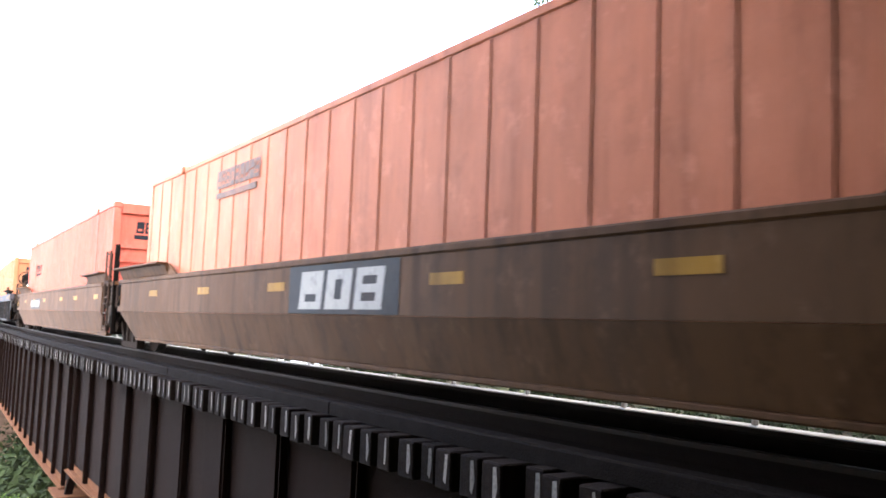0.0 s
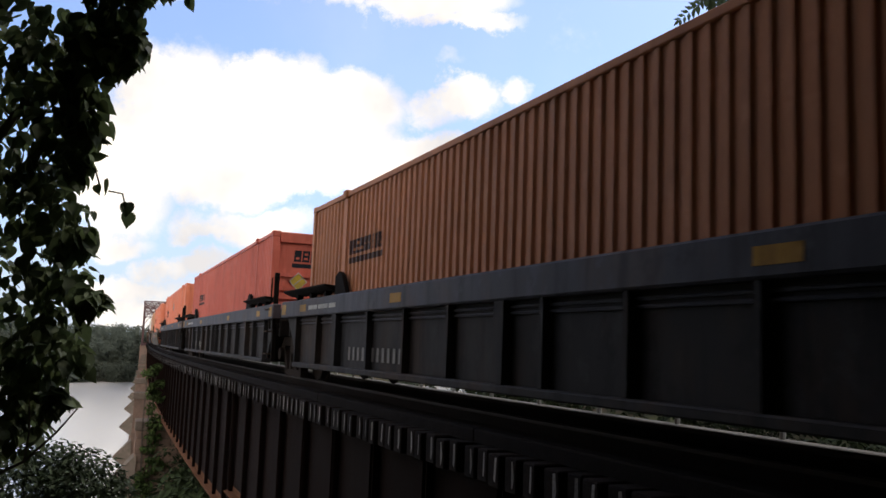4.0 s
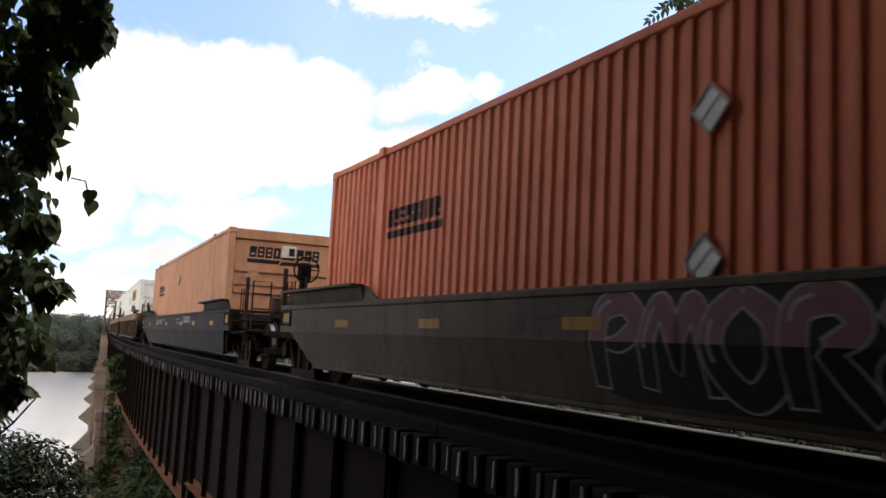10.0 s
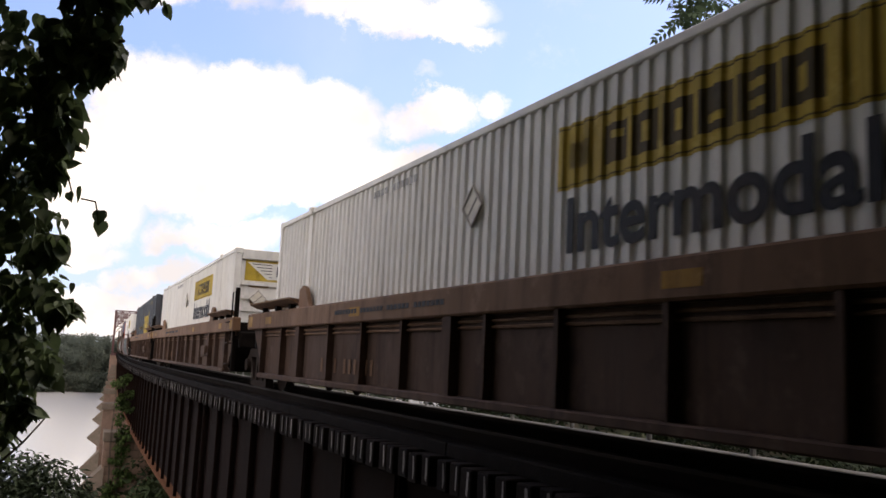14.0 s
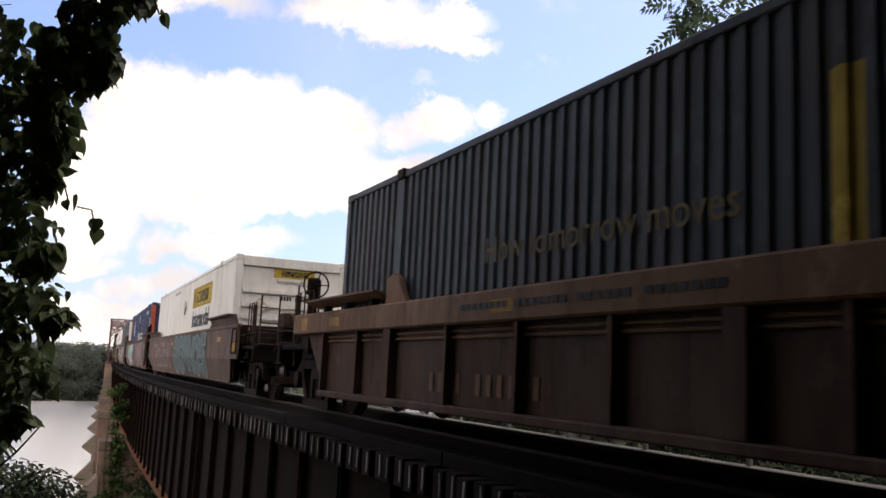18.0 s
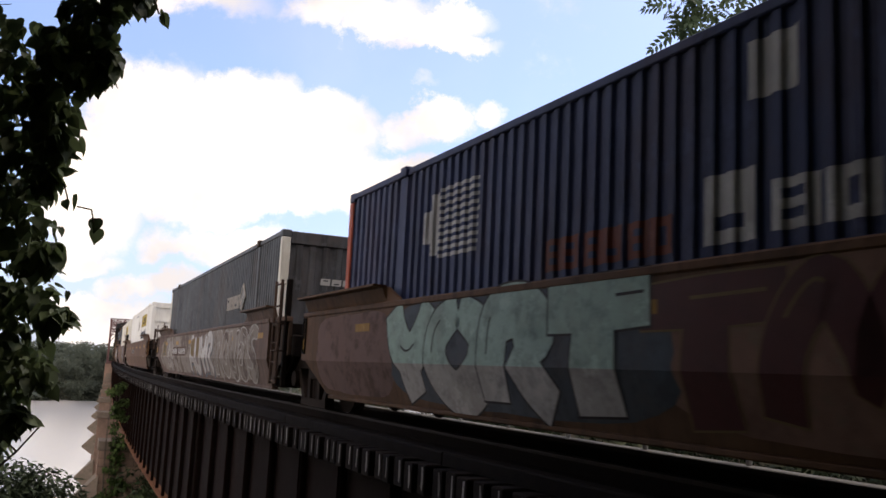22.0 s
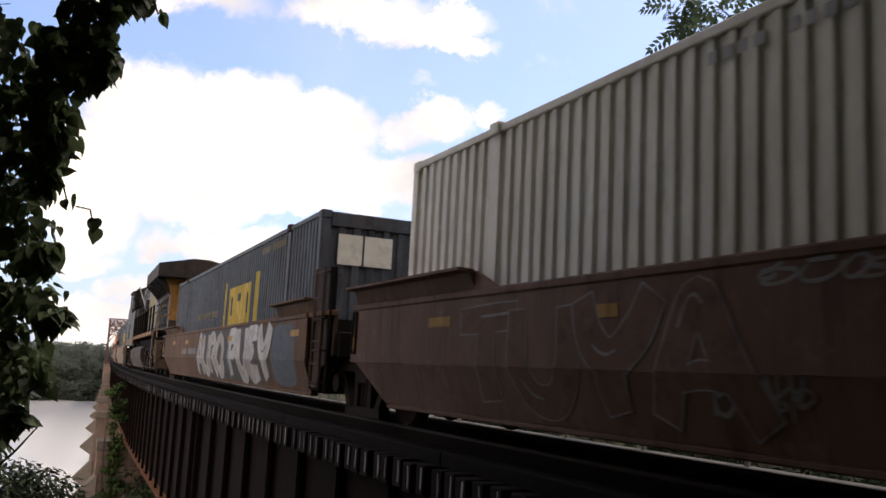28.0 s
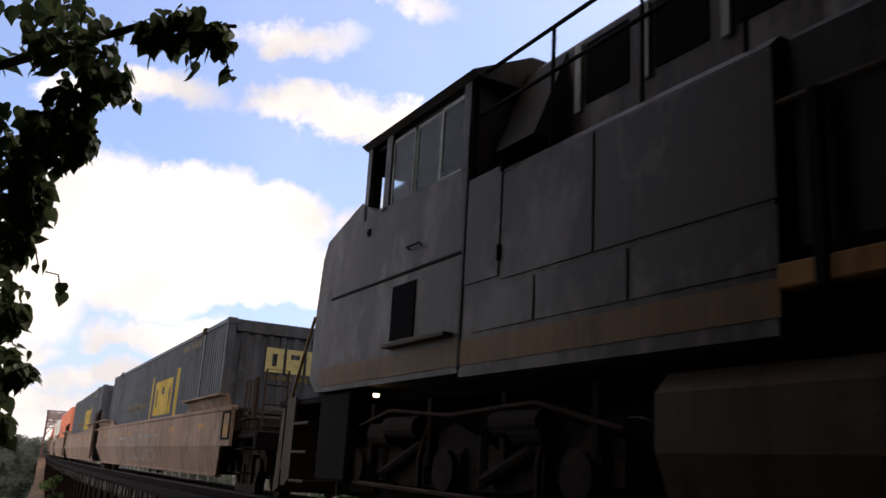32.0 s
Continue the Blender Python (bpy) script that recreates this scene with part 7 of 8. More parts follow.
# ---- the train, in order ----
SPEED = 10.976
MOVING = []                                              # thing, place along the line at 0 s, half the distance between its pivots


def rolling(ob, s0, half=9.86):
    MOVING.append((ob, s0, half))
    return ob


def car_and_load(s0, car, load):
    if car is not None:
        rolling(car, s0)
    if load is not None:
        rolling(load, s0)


def train():
    A, C = "A", "C"
    # first set: slab-sided brown cars
    for s0, ends, col, lab, style, kw in (
            (-11.6, (A, A), "tan", "plain tan 53-foot container", "rib", {}),
            (7.95, (A, A), "rusty_orange", "sun-faded orange container with flat battened sides", "panel", {}),
            (27.27, (A, C), "red_orange", "red-orange ribbed container with black wordmark", "rib", {"box": (0.15, 2.88), "vents": 1})):
        car = smooth_car("brown slab-sided well car of an articulated set", "brown_steel", 1.5, ends)
        finish_ends(car, ends, 1.5, "brown_steel")
        if s0 == 7.95:
            part("emblem_board", Build().box(0, 2.45, 0, 0.51, 0, 0.003), M["ink"], car, "dark emblem board").matrix_basis = side_at(1.05, 0.91, -1.452)
            flat_word(car, side_at(0.82, 0.955, -1.452), 2, 3, 1.95, 0.4, "chalk", 0.15)
        if s0 == 27.27:
            bar_marks(car, 5.0, 1.0, [4, 6], 2.4, 0.22, plate="ink", x=-1.452)
        box = container(lab, col, style)
        if style != "panel" and col != "tan":
            dress(box, "orange_fleet", kw)
        elif style == "panel":
            flat_word(box, side_at(4.3, 2.68, -CW / 2 - 0.002), 3, 9, 1.7, 0.26, "worn_ink", 0.05)
            part("underline", Build().box(0, 1.6, 0, 0.08, 0, 0.004), M["worn_ink"], box).matrix_basis = side_at(4.3, 2.54, -CW / 2 - 0.002)
        car_and_load(s0, car, box)
    # second set: blue-grey ribbed cars
    for s0, ends, col, lab, kw in (
            (50.9, (C, A), "amber", "amber ribbed container with black wordmark", {"diamond": "cream", "box": (0.62, 3.0), "tag": 0.1}),
            (70.55, (A, A), "red_orange", "red-orange ribbed container with a yellow placard", {"diamond": "gold"}),
            (90.4, (A, C), "orange", "orange ribbed container with white placard and vent plate", {"diamond": "white", "vents": 1, "side_mark": "white"})):
        car = ribbed_car("blue-grey ribbed well car of an articulated set", "blue_steel", "dull_steel", ends)
        finish_ends(car, ends, 1.6, "blue_steel", wheel_near=(-0.92, 0.68) if ends[0] == C else None, tank_near=False)
        bar_marks(car, 5.43, 0.61, [4, 6], 2.33, 0.19, mat="silver", x=-1.346)
        bar_marks(car, 7.4, 1.4, [9, 9, 6], 1.6, 0.07, x=-1.471)
        if s0 == 90.4:
            tank = part("air_tank", Build().tube([(-1.02, -9.0, 1.79), (-0.98, -9.0, 1.79), (-0.29, -9.0, 1.79), (-0.25, -9.0, 1.79)], 0.2, 18), M["dull_steel"], car, "horizontal air reservoir")
            for x in (-0.85, -0.42):
                part("tank_bracket", Build().box(x - 0.06, x + 0.06, -9.14, -8.86, 1.21, 1.62, 0.02), M["underframe"], tank)
        box = container(lab, col, "rib")
        dress(box, "orange_fleet", kw)
        car_and_load(s0, car, box)
    # two single cars
    car = smooth_car("weathered grey slab-sided well car with faded pink graffiti", "grey_steel", 1.32, (C, C))
    finish_ends(car, (C, C), 1.32, "grey_steel")
    field(car, 1.45, 0.46, 3.3, 0.84, 4, "shade_spray", label="dark sprayed background")
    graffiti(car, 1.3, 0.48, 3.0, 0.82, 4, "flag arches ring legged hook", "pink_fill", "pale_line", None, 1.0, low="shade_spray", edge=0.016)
    sketch(car, 3.3, 0.92, 1.6, 0.3, 4, 5, "pink_dull", 0.012)
    car_and_load(113.76, car, dress(container("orange ribbed container with white side placard", "orange", "rib"), "orange_fleet", {"diamond": "cream", "vents": 1, "box": (0.68, 3.13), "tag": 0.12, "side_mark": "white", "side_y": (0.25, 0.3)}))
    car = smooth_car("black slab-sided well car with yellow reflector strips", "black_steel", 1.35, (C, C))
    finish_ends(car, (C, C), 1.35, "black_steel", wheel_near=(0.1, 0.92), tank_near=True)
    bar_marks(car, 4.33, 1.06, [3, 5], 1.68, 0.15, mat="silver", x=-1.452)
    for y, z, g, w in ((-1.0, 1.16, [4, 7, 3], 1.0), (-1.15, 1.06, [3, 3], 0.5), (2.3, 1.17, [5], 0.4)):
        bar_marks(car, y, z, g, w, 0.05, mat="dull_silver", x=-1.452)
    ring = [(-1.455, -2.6 + 0.15 * math.cos(a), 1.17 + 0.12 * math.sin(a)) for a in np.linspace(0, 2 * np.pi, 21)]
    part("round_emblem", Build().tube(ring, 0.014, 5), M["silver"], car, "worn pale ring emblem")
    flat_word(car, side_at(-2.8, 1.08, -1.452), 6, 4, 1.2, 0.18, "dull_silver", 0.1)
    car_and_load(137.45, car, dress(container("dusty orange ribbed container with pale tracking box", "dusty_orange", "rib"), "orange_fleet", {"diamond": "dusty_orange", "box": (0.1, 2.78), "side_mark": "cream", "side_y": (0.2,)}))
    # third set: rusty tan ribbed cars
    for s0, ends, col, lab, kind, kw in (
            (161.25, (C, A), "white", "white ribbed container with yellow sign panels", "white_fleet", {}),
            (181.65, (A, A), "white", "white ribbed container with yellow sign panels", "white_fleet", {"end": "big"}),
            (201.1, (A, C), "navy", "dark teal ribbed container with yellow stripes", "dark_fleet", {})):
        car = ribbed_car("rusty tan ribbed well car of an articulated set", "rust_sill", "rust_panel", ends)
        finish_ends(car, ends, 1.6, "rust_sill")
        bar_marks(car, 4.9, 0.62, [4, 6], 2.3, 0.2, mat="rust_sill", x=-1.346)
        bar_marks(car, 4.0, 1.42, [8, 7, 6, 7], 3.6, 0.06, mat="ink", x=-1.471)
        part("brake_valve_box", Build().box(-1.52, -1.36, -6.0, -5.3, 0.75, 1.0, 0.03), M["rust_panel"], car)
        part("brake_rod", Build().tube([(-1.46, -6.3, 0.8), (-1.48, -5.2, 0.72)], 0.03, 6), M["rust_panel"], car)
        box = container(lab, col, "white" if col == "white" else "slats")
        dress(box, kind, kw)
        car_and_load(s0, car, box)
    # fourth set: slab cars with graffiti
    for s0, ends, col, lab, kind, kw, mat in (
            (225.0, (C, A), "white", "white ribbed container with yellow sign panels", "white_fleet", {}, "mauve_steel"),
            (244.9, (A, A), "blue", "navy blue ribbed container with red corner posts", "blue_fleet", {"post": "red_post"}, "brown_steel"),
            (264.75, (A, C), "slate", "slate-dark ribbed container with pale corner posts", "slate_fleet", {"post": "cream"}, "mauve_steel"),
            (288.6, (C, A), "white", "white ribbed container with yellow sign panels", "white_fleet", {}, "brown_steel"),
            (308.45, (A, A), "cream", "rust-stained cream ribbed container with a yellow end sign", "white_fleet", {"end": "big", "shift": -0.45}, "russet_steel"),
            (328.15, (A, C), "navy", "dark teal ribbed container with yellow stripes", "dark_fleet", {"end": "windows"}, "brown_steel")):
        car = smooth_car("brown slab-sided well car covered in graffiti", mat, 1.62, ends)
        finish_ends(car, ends, 1.62, mat, wheel_near=(0.12, 0.92) if s0 == 225.0 else None, tank_near=s0 == 225.0)
        if s0 == 225.0:
            field(car, 8.3, 0.46, 7.5, 1.08, 12, "rose_haze")
            sketch(car, 6.6, 0.5, 4.6, 0.98, 5, 12, "pink_spray", 0.034)
            sketch(car, 6.4, 0.5, 4.4, 0.98, 4, 14, "dull_silver", 0.02)
            sketch(car, 1.95, 0.6, 0.9, 0.85, 2, 13, "gold_haze", 0.02)
            field(car, 1.05, 0.45, 7.0, 1.1, 17, "shade_spray", -1.4528, "dark sprayed background")
            graffiti(car, 0.95, 0.46, 6.7, 1.1, 17, "hook comb arches zig ring snake", "teal_spray", "teal_edge", None, 1.05, x=-1.4532)
            bar_marks(car, -4.2, 1.1, [5], 1.1, 0.22, x=-1.452)
        elif s0 == 244.9:
            field(car, 8.7, 0.46, 2.9, 1.08, 18, "rose_haze")
            field(car, 5.95, 0.46, 5.0, 1.12, 19, "slate_spray", -1.4526, "dark sprayed background")
            graffiti(car, 5.9, 0.46, 4.55, 1.12, 19, "fork ring legged table", "mint_spray", "shade_spray", None, 1.45, x=-1.453, low="white_spray", edge=0.02)
            field(car, 1.35, 0.46, 7.6, 1.12, 23, "tan_haze", -1.4524, "dull tan sprayed background")
            graffiti(car, 1.3, 0.48, 2.3, 1.06, 22, "table arches", "maroon_spray", "gold_haze", None, 1.1, x=-1.453, edge=0.015)
            graffiti(car, -1.0, 0.48, 4.9, 1.06, 23, "cup fork peak snake", "pink_spray", "pale_line", "maroon_spray", 1.1, x=-1.4534)
            field(car, -5.7, 0.46, 2.5, 1.12, 24, "rose_haze", -1.4522)
        elif s0 == 264.75:
            field(car, 8.4, 0.45, 9.2, 1.1, 27, "bone_cloud", label="mottled pale sprayed field")
            field(car, -0.6, 0.45, 6.7, 1.12, 28, "bone_cloud", -1.4524, "mottled pale sprayed field")
            bar_marks(car, 4.9, 1.0, [4, 6], 2.75, 0.16, plate="rust_panel", x=-1.4555)
            field(car, 7.75, 0.93, 0.95, 0.52, 26, "gold_haze", -1.4545, "yellowed sprayed patch")
            sketch(car, 6.3, 0.5, 1.5, 1.0, 2, 27, "bone_spray", 0.03)
            graffiti(car, 1.35, 0.46, 3.8, 1.1, 29, "peak cup fork legged", "white_spray", "rose_haze", "slate_spray", 1.05, x=-1.4532, low="bone_spray")
            sketch(car, -2.45, 0.6, 0.45, 0.85, 1, 30, "dull_silver", 0.014, x=-1.4532)
            graffiti(car, -2.8, 0.46, 4.6, 1.12, 37, "legged ring cup hook snake", "bone_cloud", "bone_spray", None, 1.0, x=-1.4532)
            field(car, 1.2, 0.92, 2.2, 0.5, 31, "gold_haze", -1.4562, "yellow sprayed patch")
            letters("53", 0.5, M["ink"], car, side_at(7.6, 0.98, -1.4552), label="dark painted numerals")
        elif s0 == 288.6:
            bar_marks(car, 2.0, 1.05, [4, 6], 2.0, 0.2, mat="silver", x=-1.452)
        elif s0 == 308.45:
            graffiti(car, 6.3, 0.5, 3.7, 1.0, 35, "table cup fork peak", "russet_steel", "dull_silver", None, 1.05, x=-1.4525, edge=0.014)
            sketch(car, 3.0, 0.62, 0.8, 0.3, 4, 36, "dull_silver", 0.012, x=-1.4535)
            sketch(car, 2.6, 1.4, 0.9, 0.15, 3, 38, "dull_silver", 0.012)
            field(car, 1.35, 0.55, 2.75, 0.82, 30, "gold_haze", label="yellowed sprayed patch")
            flat_word(car, side_at(1.0, 0.93, -1.4535), 24, 3, 1.5, 0.42, "maroon_spray")
            field(car, -3.4, 0.47, 3.2, 1.08, 32, "red_haze", -1.4524, "dull red sprayed background")
            graffiti(car, -2.1, 0.46, 3.9, 1.08, 33, "peak legged table hook", "ash_spray", "shade_spray", None, 1.2, x=-1.4528, edge=0.05)
        else:
            bar_marks(car, 4.95, 1.0, [4, 6], 2.6, 0.15, mat="silver", x=-1.4525)
            field(car, 2.6, 0.45, 8.6, 1.12, 43, "slate_haze", label="mottled grey sprayed field")
            graffiti(car, 2.2, 0.46, 3.7, 1.1, 41, "peak cup legged ring", "bone_spray", "slate_spray", None, 1.15, x=-1.453)
            sketch(car, -1.55, 0.55, 0.5, 1.0, 2, 42, "slate_spray", 0.02, x=-1.453)
            graffiti(car, -2.1, 0.46, 3.85, 1.12, 44, "flag cup comb fork", "white_spray", "slate_spray", None, 1.35, x=-1.453, low="bone_spray")
            field(car, -6.0, 0.46, 1.6, 1.05, 45, "slate_spray", -1.4526, "slate blue sprayed patch")
        box = container(lab, col, {"white": "white", "cream": "white"}.get(col, "slats"), post=kw.get("post"))
        dress(box, kind, kw)
        car_and_load(s0, car, box)
    # behind the locomotive
    s0 = 374.75
    cols = ["navy", "navy", "orange", "white", "red_orange", "amber", "orange", "white", "navy", "orange", "red_orange", "white", "amber"]
    made = {}
    for i, col in enumerate(cols):
        first, last = i % 3 == 0, i % 3 == 2
        ends = (C if first else A, C if last else A)
        key = ends
        if i < 2 or key not in made:
            car = smooth_car("faded tan slab-sided well car following the locomotive", "tan_steel", 1.55, ends)
            finish_ends(car, ends, 1.55, "tan_steel")
            made[key] = car
            if i == 0:
                sketch(car, 6.0, 0.5, 9.0, 0.95, 7, 51, "silver", 0.025)
        else:
            car = copy_thing(made[key], Matrix())
        if ("box", col) in made:
            box = copy_thing(made["box", col], Matrix())
        else:
            box = container({"navy": "dark teal ribbed container with yellow stripes", "white": "white ribbed container with yellow sign panels"}.get(col, "orange-toned ribbed container with black wordmark"), col,
                            "white" if col == "white" else "slats" if col == "navy" else "rib")
            dress(box, {"navy": "dark_fleet", "white": "white_fleet"}.get(col, "orange_fleet"), {"vents": 1, "diamond": "cream"})
            made["box", col] = box
        car_and_load(s0, car, box)
        s0 += 23.7 if last else 19.75


train()


# ---- the locomotive ----
def locomotive():
    root = thing("locomotive", "dark blue-grey diesel locomotive with yellow rear and flared radiator wings", "locomotive")
    side = M["loco_blue"]
    # frame, walkways
    part("frame", Build().box(-1.15, 1.15, -10.6, 10.4, 1.38, 1.70, 0.03), M["underframe"], root)
    for sx in (-1, 1):
        part("walkway_sill", Build().box(sx * 1.40, sx * 1.52, -9.65, 2.69, 1.73, 1.875, 0.01), M["loco_yellow"], root, "yellow walkway edge")
    part("walkway", Build().box(-1.4, 1.4, -10.7, 2.69, 1.84, 1.89, 0.006), M["underframe"], root)
    # long hood
    hw, zt = 0.97, 4.52
    hood = Build()
    hood.prism([(-hw, 1.89), (hw, 1.89), (hw, zt - 0.12), (hw - 0.2, zt), (-hw + 0.2, zt), (-hw, zt - 0.12)], 1, -9.72, 2.7)
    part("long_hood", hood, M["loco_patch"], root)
    for sx in (-1, 1):
        y = -9.5
        i = 0
        while y < 2.3:
            w = (0.62, 0.55, 0.7, 0.58)[i % 4]
            z1 = 4.36 if y > -4.2 else 3.3
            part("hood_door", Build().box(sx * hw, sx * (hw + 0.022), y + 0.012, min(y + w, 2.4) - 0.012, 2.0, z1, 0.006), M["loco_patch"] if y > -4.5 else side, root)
            for z in (2.15, z1 - 0.18):
                part("hinge", Build().box(sx * (hw + 0.022), sx * (hw + 0.05), y + 0.05, y + 0.07, z - 0.04, z + 0.04), M["loco_tank"], root)
            part("latch", Build().box(sx * (hw + 0.022), sx * (hw + 0.045), y + w - 0.11, y + w - 0.085, 2.8, 2.88), M["loco_tank"], root)
            y += w
            i += 1
        for ya, yb, za, zb in ((-9.25, -8.85, 2.05, 3.24), (-8.62, -8.4, 2.05, 3.24), (-8.1, -7.72, 2.05, 3.24), (-7.45, -7.2, 2.05, 3.24), (-6.75, -6.4, 2.05, 3.24), (-6.0, -5.78, 2.4, 3.1), (-5.45, -5.2, 2.05, 3.24)):
            part("louvre", Build().box(sx * (hw + 0.023), sx * (hw + 0.03), ya, yb, za, zb), M["grille"], root, "black louvred opening")
    # worn yellow emblem fields across the hood doors
    for k, (y, z, w, h) in enumerate(((0.15, 2.55, 0.5, 1.3), (-0.2, 3.3, 0.8, 0.58), (-0.2, 2.5, 0.8, 0.5), (-1.1, 3.15, 1.15, 0.78), (-1.1, 2.45, 1.05, 0.55), (-1.5, 2.75, 0.75, 0.6), (-2.35, 3.2, 0.95, 0.7), (-2.4, 2.45, 0.9, 0.6), (-2.55, 2.8, 0.6, 0.65))):
        part("emblem_field", blotch(w, h, 60 + k), M["worn_gold"], root, "worn yellow emblem patch").matrix_basis = side_at(y, z, -hw - 0.0235 - 0.0006 * k)
    part("number_sticker", Build().box(0, 0.14, 0, 0.16, 0, 0.003), M["chalk"], root, "small pale sticker").matrix_basis = side_at(0.0, 3.12, -hw - 0.03)
    # radiator with flared wings
    zb_, zr = 3.92, 4.40
    rad = Build().prism([(-1.52, zb_), (1.52, zb_), (1.52, zr), (0.3, 4.66), (-0.3, 4.66), (-1.52, zr)], 1, -10.4, -4.4)
    part("wing_taper", Build().prism([(-hw - 0.02, 3.25), (hw + 0.02, 3.25), (1.02, 3.5), (1.52, zb_ - 0.003), (-1.52, zb_ - 0.003), (-1.02, 3.5)], 1, -9.7, -4.55), M["loco_roof"], root)
    part("radiator_wing", rad, M["loco_roof"], root, "sooty flared radiator housing")
    for sx in (-1, 1):
        # sky light on the wing's side face is put into its paler paint
        part("wing_side", Build().box(sx * 1.521, sx * 1.53, -10.38, -4.42, zb_ + 0.02, zr - 0.01), M["loco_tank"], root, "wing edge coloured paler for the sky light on it")
        for y in (-9.6, -8.6, -7.6, -6.6, -5.6, -4.7):
            part("wing_bracket", Build().prism([(sx * 1.0, 3.3), (sx * 1.54, zb_ - 0.02), (sx * 1.02, 3.6)], 1, y - 0.03, y + 0.03), M["loco_roof"], root)
        s = Build().add([(sx * 1.03, -9.6, 3.5), (sx * 1.53, -9.6, 3.91), (sx * 1.53, -4.6, 3.91), (sx * 1.03, -4.6, 3.5)], [(0, 1, 2, 3)])
        part("radiator_screen", s, M["grille"], root)
    # rear wall of the hood
    part("rear_wall", Build().prism([(-0.965, 2.32), (0.965, 2.32), (0.965, 3.3), (1.02, 3.55), (1.2, 3.91), (-1.2, 3.91), (-1.02, 3.55), (-0.965, 3.3)], 1, -9.775, -9.725), M["loco_yellow"], root, "yellow rear wall flaring out to the wings")
    part("rear_band", Build().box(-0.95, 0.95, -9.78, -9.725, 1.9, 2.31, 0.01), side, root, "dark blue lower band")
    flat_word(root, end_at(-0.55, 2.58, -9.777), 21, 3, 1.25, 0.5, "ink", 0.08)
    hl = part("headlight_box", Build().box(-0.06, 0.42, -10.52, -10.405, 3.86, 4.1, 0.03), M["underframe"], root)
    for x in (0.07, 0.29):
        part("headlamp", Build().disc((x, -10.53, 3.98), 1, 0.085, 0.02, 16), M["lens"], hl, "round unlit headlamp")
    part("light_well", Build().box(0.0, 0.36, -9.79, -9.776, 3.45, 3.86), M["grille"], root)
    # rear platform, steps, railings
    part("rear_platform", Build().box(-1.45, 1.45, -11.0, -9.8, 1.52, 1.6, 0.01), M["underframe"], root)
    part("rear_pilot", Build().box(-1.4, 1.4, -11.05, -10.95, 0.45, 1.5, 0.02), M["loco_tank"], root)
    for sx in (-1, 1):
        part("step_side", Build().prism([(-9.72, 1.88), (-9.72, 0.6), (-10.0, 0.5), (-10.1, 0.5), (-10.1, 1.88)], 0, sx * 1.46, sx * 1.5), M["loco_tank"], root)
        for k, z in enumerate((0.5, 0.85, 1.2)):
            part("step", Build().box(sx * 1.05, sx * 1.5, -10.9, -10.12, z, z + 0.035, 0.008), M["loco_tank"], root, "worn steel step")
        r = Build()
        r.tube([(sx * 1.42, -9.9, 1.2), (sx * 1.42, -9.9, 2.1), (sx * 1.32, -10.35, 2.82), (sx * 0.75, -10.6, 2.82), (sx * 0.7, -10.6, 1.6)], 0.022, 7)
        r.tube([(sx * 1.42, -10.95, 0.7), (sx * 1.42, -10.95, 2.3), (sx * 1.1, -10.95, 2.45), (sx * 0.5, -10.95, 2.45), (sx * 0.45, -10.95, 1.6)], 0.022, 7)
        part("end_handrail", r, M["end_rail"], root, "bent tubular handrail")
        h = Build()
        h.tube([(sx * 1.48, -9.75, 2.82), (sx * 1.48, -4, 2.84), (sx * 1.48, 2.7, 2.84)], 0.022, 7)
        part("handrail", h, M["loco_tank"], root)
        for k in range(9):
            y = -9.6 + k * 1.5
            part("stanchion", Build().box(sx * 1.47, sx * 1.535, y - 0.04, y + 0.04, 1.7, 2.84, 0.008), M["underframe"], root)
        # front railing
        r = Build()
        r.tube([(sx * 1.42, 10.75, 0.6), (sx * 1.42, 10.65, 1.5), (sx * 1.36, 10.2, 2.55), (sx * 1.1, 10.2, 2.6), (sx * 1.0, 10.7, 1.6)], 0.022, 7)
        part("end_handrail", r, M["end_rail"], root, "bent tubular handrail")
    cp = Build().box(-0.1, 0.1, -11.0, -11.5, 0.78, 0.98, 0.02).box(-0.2, 0.14, -11.75, -11.4, 0.72, 1.04, 0.05)
    part("coupler", cp, M["truck"], root, "knuckle coupler")
    for x in (-0.75, -0.55, 0.55, 0.75):
        part("air_hose", Build().tube([(x, -11.03, 1.1), (x, -11.2, 0.9), (x * 0.95, -11.25, 0.6), (x * 0.9, -11.15, 0.45)], 0.025, 6), M["underframe"], root)
    # cab and equipment body at full width
    W = 1.5
    body = Build().prism([(-W, 1.48), (W, 1.48), (W, 3.22), (W - 0.1, 3.32), (-W + 0.1, 3.32), (-W, 3.22)], 1, 2.7, 6.16)
    part("equipment_body", body, side, root)
    for sx in (-1, 1):
        for ya, yb, za, zb in ((2.67, 4.28, 2.26, 3.2), (4.31, 5.52, 2.26, 3.2), (2.67, 3.9, 1.85, 2.22), (3.93, 5.0, 1.85, 2.22), (5.03, 5.95, 1.85, 2.22)):
            part("body_panel", Build().box(sx * W, sx * (W + 0.012), ya, yb, za, zb, 0.005), side, root)
        part("yellow_band", Build().box(sx * W, sx * (W + 0.008), 2.68, 9.5, 1.58, 1.8), M["rust_band"], root, "worn rusty yellow stripe")
    part("body_ledge", Build().box(-1.2, 1.2, 2.72, 5.9, 3.322, 3.4, 0.02), side, root)
    upper = Build().prism([(-0.95, 3.32), (0.95, 3.32), (0.95, 4.5), (0.85, 4.6), (-0.85, 4.6), (-0.95, 4.5)], 1, 2.72, 5.9)
    part("upper_hood", upper, side, root)
